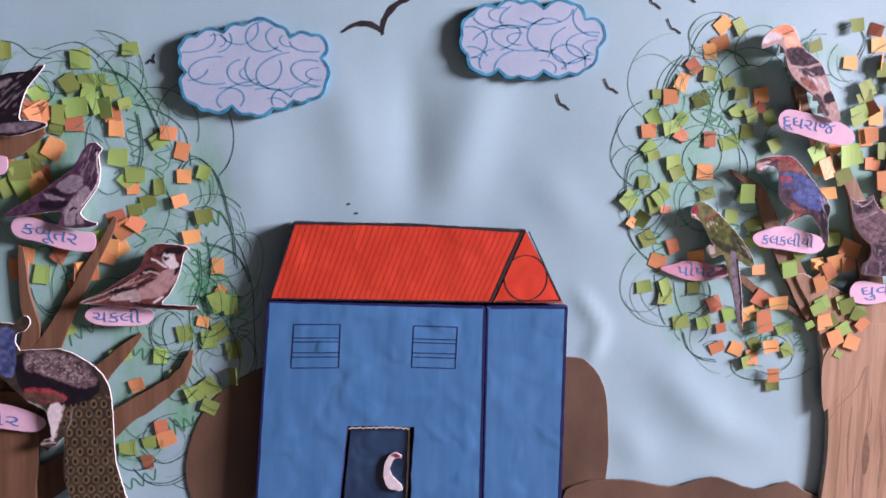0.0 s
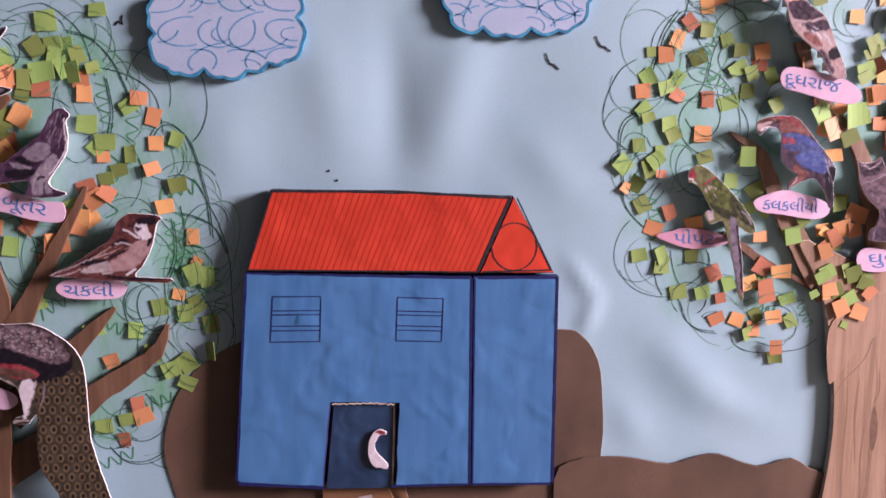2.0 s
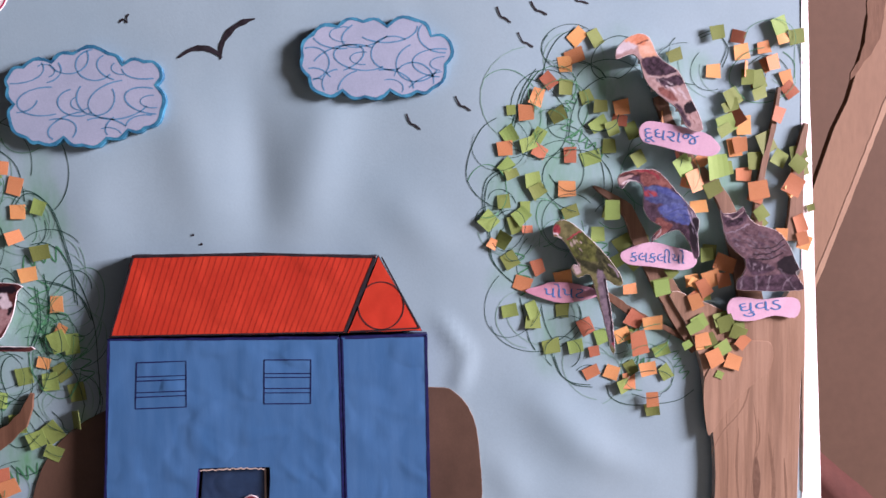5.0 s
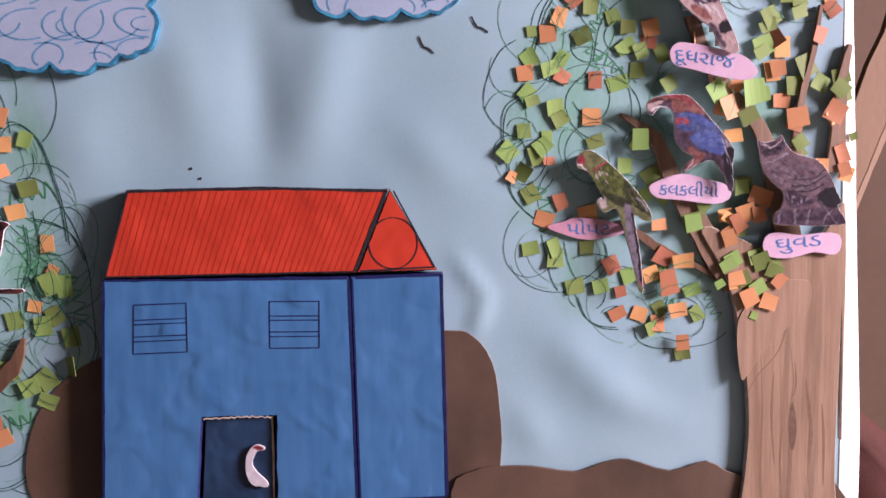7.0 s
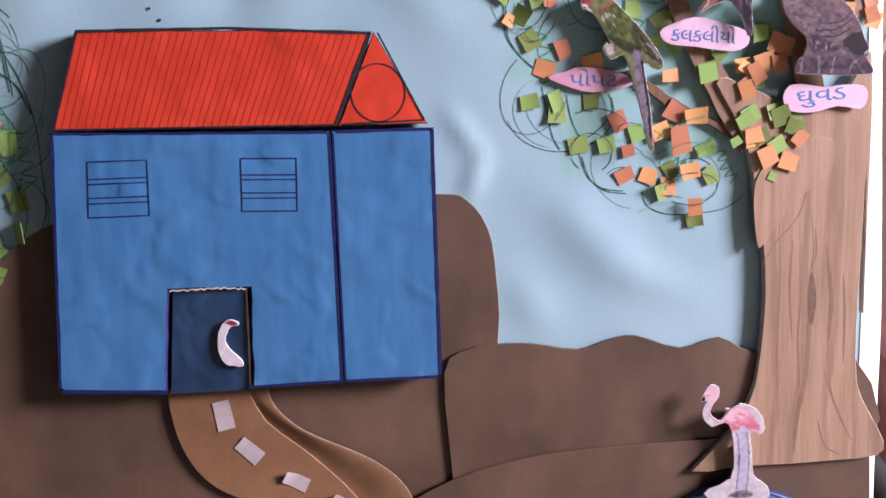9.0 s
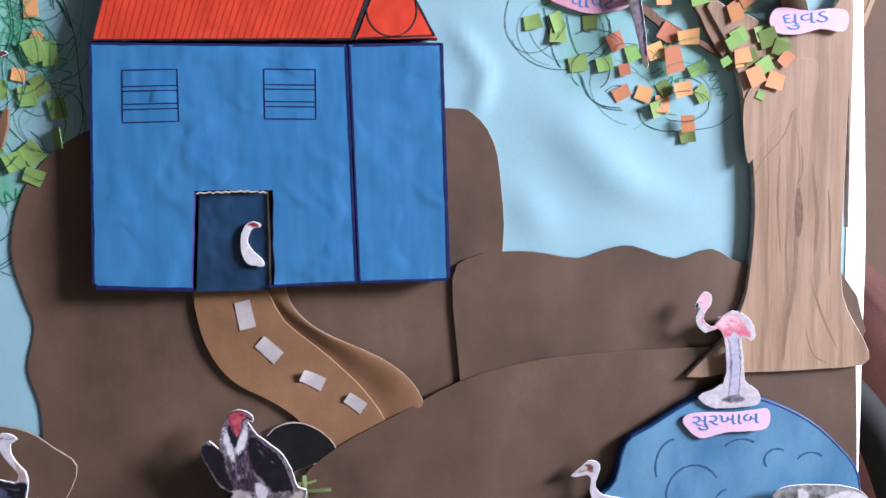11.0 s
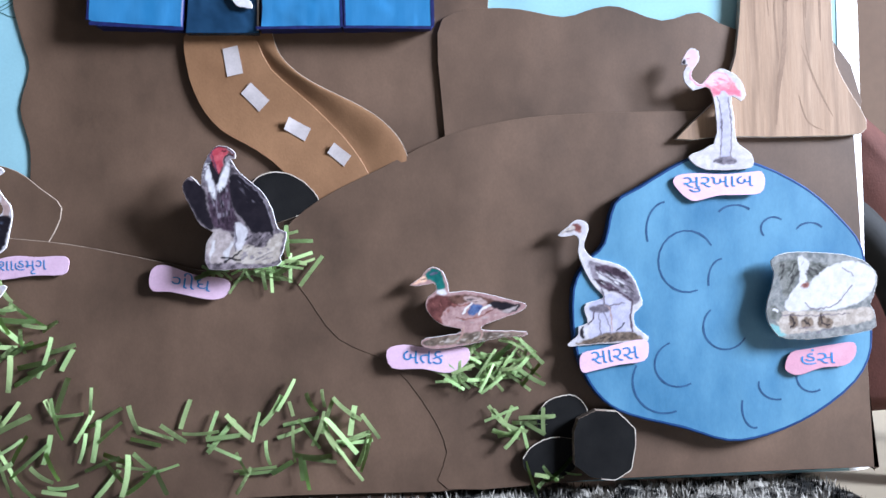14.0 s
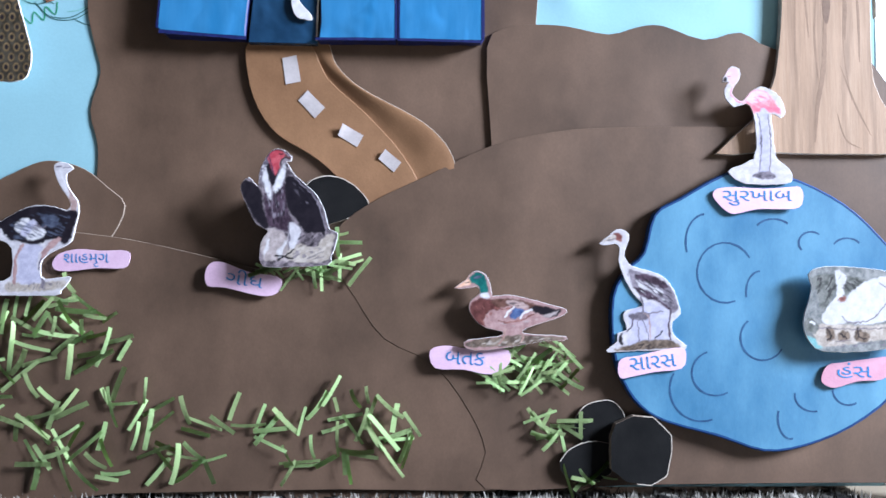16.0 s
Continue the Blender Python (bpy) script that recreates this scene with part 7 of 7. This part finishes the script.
def name_label(p, ground, top, text, tx, tz, turn, width, label, tilt=0.0):
    bm = bmesh.new()
    p = smooth(ccw(p), 3)
    cx, cz = sum(v[0] for v in p) / len(p), sum(v[1] for v in p) / len(p)
    sway = lambda x, z: tilt * (x - cx)
    plate(bm, p, top - 0.5, top, 0, 0, 0.12, sway)
    box(bm, at(cx - 4, cz - 2.5, ground), at(cx + 4, cz + 2.5, top - 0.6))
    lab = part("name_label", bm, M_PINK_SHADED if "deep pink" in label or "rose pink" in label else M_PINK, None, label, "label", "", "name labels")
    if text:
        cu = bpy.data.curves.new("lettering", "FONT")
        cu.body, cu.align_x, cu.align_y, cu.size, cu.offset = text, "CENTER", "CENTER", 1.0, -0.004
        tmp = new("lettering", cu)
        me = bpy.data.meshes.new_from_object(tmp.evaluated_get(bpy.context.evaluated_depsgraph_get()))
        bpy.data.objects.remove(tmp)
        xs = [v.co.x for v in me.vertices]
        ys = [v.co.y for v in me.vertices]
        k = 0.9 * width / (max(xs) - min(xs))
        ky = min(k * 0.95, 9.4 / (max(ys) - min(ys)))
        mx, my = (max(xs) + min(xs)) / 2, (max(ys) + min(ys)) / 2
        c, s = math.cos(radians(turn)), math.sin(radians(turn))
        base = world_at(lab)
        for v in me.vertices:
            u, w = (v.co.x - mx) * k, (v.co.y - my) * ky
            x, z = tx + u * c - w * s, tz + u * s + w * c
            v.co = at(x, z, top + 0.16 + sway(x, z)) - base
        me.materials.clear()
        me.materials.append(M_PEN)
        ob = new("lettering", me)
        ob.parent = lab
        tagged(ob, "handwritten blue pen lettering")


def tag(p, centre, *rest):
    name_label(p, rest[0], rest[1], rest[2], *centre[0], *rest[3:])


tag([(-216, 480), (-215, 485), (-211, 488), (-201, 487), (-190, 483), (-175, 479), (-166, 478), (-165, 470), (-170, 466), (-186, 468), (-199, 472), (-212, 475)], [(-193, 476)], 2, 7, "કબૂતર", -13, 38, "lilac pink label with rounded ends under a pigeon cutout")
tag([(-173, 424), (-170, 429), (-161, 431), (-145, 431), (-132, 429), (-130, 425), (-135, 419), (-150, 418), (-166, 419)], [(-153, 425)], 2, 7, "ચકલી", -1, 33, "lilac pink label with rounded ends under a sparrow cutout")
tag([(-245, 366), (-228, 368), (-214, 365), (-201, 359), (-199, 353), (-207, 349), (-228, 352), (-246, 354)], [(-228, 359)], 7, 10, "મોર", -6, 30, "lilac pink label beside a peacock cutout")
tag([(-238, 524), (-219, 526), (-216, 522), (-217, 517), (-221, 514), (-238, 514)], [(-221, 521)], 4, 8, "", 0, 20, "plain pink label below a crow cutout")
tag([(280, 559), (283, 564), (289, 565), (305, 562), (323, 557), (331, 551), (333, 546), (327, 542), (312, 544), (294, 549), (283, 552)], [(301, 554)], 4, 12, "દૂધરાજ", -9, 40, "pale pink label with rounded ends on the tree", 0.05)
tag([(268, 479), (273, 483), (288, 487), (302, 484), (317, 479), (319, 472), (310, 468), (288, 471), (273, 473)], [(293, 478)], 5, 9, "કલકલીયો", -4, 41, "pink label below a kingfisher cutout")
tag([(206, 457), (217, 460), (224, 462), (242, 460), (256, 454), (249, 450), (231, 448), (216, 452)], [(232, 456)], 1, 3.6, "પોપટ", -3, 30, "deep pink pointed label beside a parrot cutout", -0.02)
tag([(340, 441), (343, 448), (351, 449), (364, 447), (377, 448), (388, 447), (391, 441), (387, 434), (373, 436), (359, 433), (345, 434)], [(363, 441)], 6, 9, "ઘુવડ", 4, 32, "pale pink label with rounded ends below an owl cutout")
tag([(285, 196), (288, 200), (299, 201), (317, 200), (333, 201), (340, 201), (342, 195), (339, 188), (327, 187), (313, 187), (299, 184), (293, 186), (288, 191)], [(313, 194)], 12, 14.5, "સુરખાબ", 0, 48, "pale pink label on the pond with blue lettering", 0.03)
tag([(224, 86), (226, 93), (237, 95), (249, 98), (264, 100), (267, 95), (264, 87), (248, 85), (233, 82), (226, 81)], [(246, 91)], 12, 14, "સારસ", 6, 32, "pink label on the pond below a crane cutout")
tag([(107, 98), (117, 101), (131, 99), (146, 99), (156, 98), (157, 91), (151, 85), (142, 83), (128, 86), (110, 87)], [(129, 93)], 5.8, 9.5, "બતક", -3, 27, "pale pink label beside a tuft of paper grass")
tag([(-34, 145), (-31, 152), (-23, 153), (-7, 147), (11, 144), (14, 139), (10, 133), (0, 132), (-21, 137), (-32, 138)], [(-9, 143)], 5.2, 9, "ગીધ", -9, 26, "pale pink label below a vulture cutout")
tag([(-129, 152), (-125, 158), (-113, 161), (-99, 160), (-83, 160), (-81, 154), (-85, 149), (-102, 149), (-119, 147), (-127, 148)], [(-108, 154)], 5.2, 8, "શાહમૃગ", 0, 31, "pale pink label beside an ostrich cutout")
tag([(352, 81), (356, 89), (367, 91), (382, 93), (396, 94), (397, 86), (390, 80), (375, 79), (361, 75), (354, 77)], [(373, 86)], 12, 14, "હંસ", 1, 24, "rose pink label in the shade of a swan cutout")

# ---------------- cut paper grass ----------------
BLADE = []
for kind in range(6):
    r = random.Random(60 + kind)
    bm = bmesh.new()
    arch, bend, twist = r.uniform(0.0, 0.07), r.uniform(-0.05, 0.05) * (3 if kind == 5 else 1), r.uniform(-0.8, 0.8)
    rows = []
    for i in range(6):
        t = i / 5 - 0.5
        h = arch * (1 - 4 * t * t) + 0.06 * kind / 6 * (t + 0.5)
        z = bend * (1 - 4 * t * t)
        tw = twist * t
        rows.append([bm.verts.new((t, -h - 0.06 - s * 0.05 * math.sin(tw), z + s * 0.5 * 0.15 * math.cos(tw))) for s in (-1, 1)])
    for a, b in zip(rows, rows[1:]):
        bm.faces.new((a[0], b[0], b[1], a[1]))
    bmesh.ops.solidify(bm, geom=bm.faces[:], thickness=0.012)
    me = bpy.data.meshes.new("grass_strip")
    bm.to_mesh(me)
    bm.free()
    me.materials.append(M_GRASS)
    BLADE.append(me)
grass_rand = random.Random(5)


def strip(tuft, x, z, length, a, h, k=1.0):
    ob = new("grass_strip", grass_rand.choice(BLADE))
    ob.parent = tuft
    ob.location = at(x, z, h) - world_at(tuft)
    ob.rotation_euler = Euler((radians(grass_rand.uniform(-14, 24)), radians(-a), 0))
    s = length / 1000
    ob.scale = (s, 0.016, 0.019 * k * grass_rand.uniform(0.65, 1.2))


def meadow(x, z, label, *lists):
    g = thing("paper_grass", x, z, 5.2, label, "grass", "paper grass")
    for rows in lists:
        for u, v, length, a in rows:
            strip(g, u, v, length * 0.37, a, 5.4 + grass_rand.uniform(0, 2.5))


def tuft(x, z, h, rx, rz, n, label, seed):
    g = thing("paper_grass", x, z, h, label, "grass", "paper grass")
    r = random.Random(seed)
    for k in range(n):
        a, q = r.uniform(0, 6.28), math.sqrt(r.random())
        strip(g, x + rx * q * math.cos(a), z + rz * q * math.sin(a), r.uniform(13, 24), r.gauss(0, 45), h + r.uniform(0.2, 3.0), 0.8)


meadow(*[(-127, 105)][0], "dense scatter of cut green paper strips",
       [(-118, 140, 40, -60), (-118, 130, 35, 0), (-129, 131, 60, -20), (-106, 126, 70, -35), (-93, 118, 30, 35), (-141, 121, 60, 45), (-151, 126, 40, 80), (-142, 128, 50, 75), (-135, 114, 50, 60), (-126, 115, 45, -50), (-120, 122, 45, -60), (-114, 123, 70, -5), (-125, 108, 70, -8), (-140, 108, 40, 0), (-109, 110, 40, -80), (-104, 107, 60, 10)],
       [(-96, 100, 70, 70), (-86, 105, 45, 15), (-84, 98, 40, 60), (-103, 96, 50, 10), (-117, 91, 60, 85), (-105, 89, 60, 30), (-98, 94, 50, 25), (-142, 101, 70, -15), (-154, 105, 60, 85), (-154, 94, 60, 85), (-149, 91, 50, 60), (-136, 91, 60, 15), (-147, 82, 80, 40), (-157, 86, 60, -50), (-140, 77, 50, -60), (-157, 70, 30, 0), (-131, 70, 40, -40)],
       [(-123, 128, 50, 20), (-134, 124, 50, 50), (-128, 112, 40, 75), (-116, 114, 50, -40), (-111, 105, 50, 30), (-146, 114, 50, -30), (-158, 119, 60, 80), (-165, 105, 60, 60), (-168, 91, 60, 10), (-166, 80, 50, -40), (-160, 112, 60, 70), (-102, 119, 40, -10), (-121, 101, 50, 40), (-172, 119, 50, 30), (-175, 101, 60, -20), (-174, 73, 50, 40)])
meadow(*[(-90, 42)][0], "loose cut green paper strips along the lower meadow",
       [(-122, 63, 80, 50), (-134, 59, 70, 15), (-115, 61, 60, 25), (-127, 58, 50, 70), (-139, 51, 70, -35), (-153, 54, 50, -20), (-135, 49, 60, -50), (-149, 49, 40, 85), (-113, 44, 60, 60), (-121, 38, 70, -60), (-107, 38, 80, 40), (-97, 45, 50, 75), (-139, 35, 50, -60), (-133, 32, 50, -55), (-138, 28, 60, 0), (-119, 25, 80, -70), (-137, 21, 50, 80), (-107, 21, 70, -45), (-100, 30, 45, -35), (-88, 23, 50, 5)],
       [(-93, 19, 40, -10), (-93, 35, 50, -65), (-90, 63, 70, -75), (-87, 77, 60, 70), (-84, 65, 50, 3), (-70, 73, 45, 85), (-94, 68, 40, -60), (-75, 58, 60, 60), (-62, 63, 60, 30), (-68, 49, 70, 80), (-59, 54, 50, 40), (-76, 45, 50, 75), (-55, 38, 50, -20), (-64, 35, 60, 20), (-58, 31, 50, -50), (-62, 23, 60, 50), (-51, 28, 70, 80), (-39, 35, 50, -40), (-45, 33, 60, -10), (-43, 24, 60, 40)],
       [(-30, 31, 60, 15), (-30, 24, 50, -65), (-45, 61, 50, -70), (-33, 52, 60, -20), (-39, 47, 50, -15), (-167, 59, 60, 30), (-170, 39, 60, -20), (-166, 28, 50, 60), (-177, 49, 60, 50), (-180, 25, 60, -30), (-118, 47, 50, 30), (-125, 35, 50, 20)])
meadow(*[(36, 41)][0], "small heaps of cut green paper strips",
       [(-15, 63, 50, 70), (-6, 52, 60, 2), (-22, 52, 50, -35), (1, 56, 50, 70), (6, 49, 70, 50), (8, 49, 60, 5), (17, 54, 60, -45), (27, 54, 50, 75), (8, 40, 60, -25), (19, 33, 40, -60), (26, 29, 70, 5), (29, 27, 70, 3), (34, 38, 40, -80), (19, 22, 50, 60), (42, 29, 40, 30), (36, 64, 60, 55), (45, 73, 60, 60), (48, 64, 25, -75), (54, 56, 60, 10), (48, 50, 50, 20)],
       [(61, 68, 35, -60), (68, 70, 30, -80), (70, 59, 60, 70), (59, 49, 60, -55), (50, 43, 60, -88), (64, 52, 60, 70), (82, 63, 60, -40), (78, 47, 80, -50), (73, 45, 60, -60), (86, 43, 60, 0), (91, 38, 60, 70), (96, 52, 50, -55), (61, 36, 60, -3), (64, 33, 60, -10), (82, 31, 80, -55), (93, 35, 60, 72), (85, 56, 50, 80), (57, 24, 50, -80), (54, 28, 40, -85), (87, 45, 50, 20)])
tuft(*[(173, 89)][0], 5.9, 27, 15, 40, "thick tuft of cut green paper strips by a duck cutout", 21)
tuft(*[(155, 80)][0], 5.9, 22, 6, 14, "sparse tuft of cut green paper strips", 22)
tuft(*[(33, 151)][0], 5.4, 34, 8, 26, "tuft of cut green paper strips under a vulture cutout", 23)
tuft(*[(51, 160)][0], 5.9, 8, 12, 9, "small tuft of cut green paper strips beside a card boulder", 24)
tuft(*[(187, 49)][0], 5.9, 16, 11, 16, "tuft of cut green paper strips beside charcoal rocks", 25)
tuft(*[(203, 19)][0], 5.9, 14, 4, 7, "few cut green paper strips at the foot of the rocks", 26)

# ---------------- behind the board ----------------
M_LATH = mat("raw_cardboard", (0.215, 0.135, 0.085), (0.265, 0.172, 0.108), 12, 0.75, 0.2, 300, stretch=(1, 1, 0.3), grain=0.06)
M_LATH_TORN = mat("torn_inner_ply", (0.13, 0.075, 0.046), (0.18, 0.11, 0.07), 40, 0.85, 0.5, 300, stretch=(1, 1, 0.3), grain=0.12)
M_LATH_HIGHLIGHT = mat("fold_highlight", (0.30, 0.20, 0.13), (0.36, 0.25, 0.165), 20, 0.7, 0.2, 300, grain=0.06)
M_MAROON = mat("maroon_cloth", (0.065, 0.021, 0.015), (0.09, 0.03, 0.022), 25, 0.85, 0.4, 500, grain=0.1)
M_RUBBER = mat("black_rubber", (0.008, 0.008, 0.009), (0.013, 0.013, 0.013), 60, 0.8, 0.1, 300)
M_SKIRT = mat("cream_skirting", (0.50, 0.44, 0.34), (0.56, 0.50, 0.40), 10, 0.5, 0.1, 200, grain=0.05)
bm = bmesh.new()
plate(bm, [(483, 461), (512, 518), (531, 572), (544, 598), (551, 621), (559, 646), (563, 672), (575, 712), (636, 727), (615, 682), (589, 605), (556, 522), (518, 433), (399, 153), (332, 182)], -206, -200, 0, 1, 1.0)
strip_ob = part("cardboard_strip", bm, [M_LATH, M_LATH_TORN], None, "torn raw cardboard strip leaning behind the board", "cardboard")
bm = bmesh.new()
plate(bm, hand_cut([(562, 692), (579, 692), (577, 672), (574, 654), (566, 637), (559, 631), (551, 620), (545, 615), (546, 622), (554, 635), (559, 651)], 1.2), -199.9, -198.6, 0, 0, 0.4)
part("torn_ply", bm, M_LATH_TORN, strip_ob, "darker inner ply bared by a tear")
# Highlight on the fold, drawn as a paler flat strip.
bm = bmesh.new()
stroke(bm, [(617, 692), (609, 669), (586, 605), (553, 522), (519, 438), (489, 369)], 5, -199.6)
part("fold_highlight", bm, M_LATH_HIGHLIGHT, strip_ob, "painted highlight along the folded edge")
bm = bmesh.new()
plate(bm, smooth([(463, 308), (492, 299), (513, 280), (543, 253), (578, 222), (619, 168), (646, 99), (652, 23), (448, 29), (448, 275)], 3), -300, -180, 0, 0, 18)
part("floor_cushion", bm, M_MAROON, None, "maroon cloth cushion standing on the floor behind the board", "cushion", shade=True)
bm = bmesh.new()
core = smooth([(423, 181), (449, 179), (472, 159), (492, 129), (508, 90), (521, 44)] + [(520, -14)], 5, False)
rings = []
for i, (x, z) in enumerate(core):
    d = (Vector(core[min(i + 1, len(core) - 1)]) - Vector(core[max(i - 1, 0)])).normalized()
    rings.append([bm.verts.new(at(x - d.y * 17 * math.cos(a), z + d.x * 17 * math.cos(a), -100 + 17 * math.sin(a))) for a in np.linspace(0, 2 * math.pi, 12, endpoint=False)])
for a, b in zip(rings, rings[1:]):
    for k in range(12):
        bm.faces.new((a[k], a[(k + 1) % 12], b[(k + 1) % 12], b[k]))
bm.faces.new(rings[0])
bm.faces.new(rings[-1][::-1])
part("rubber_hose", bm, M_RUBBER, None, "thick black rubber hose curving down to the floor", "hose", shade=True)
bm = bmesh.new()
box(bm, (X0, YB - 0.015, -0.03), (X1, YB, 0.03))
part("baseboard", bm, M_SKIRT, None, "cream skirting along the wall", "baseboard", "structure")
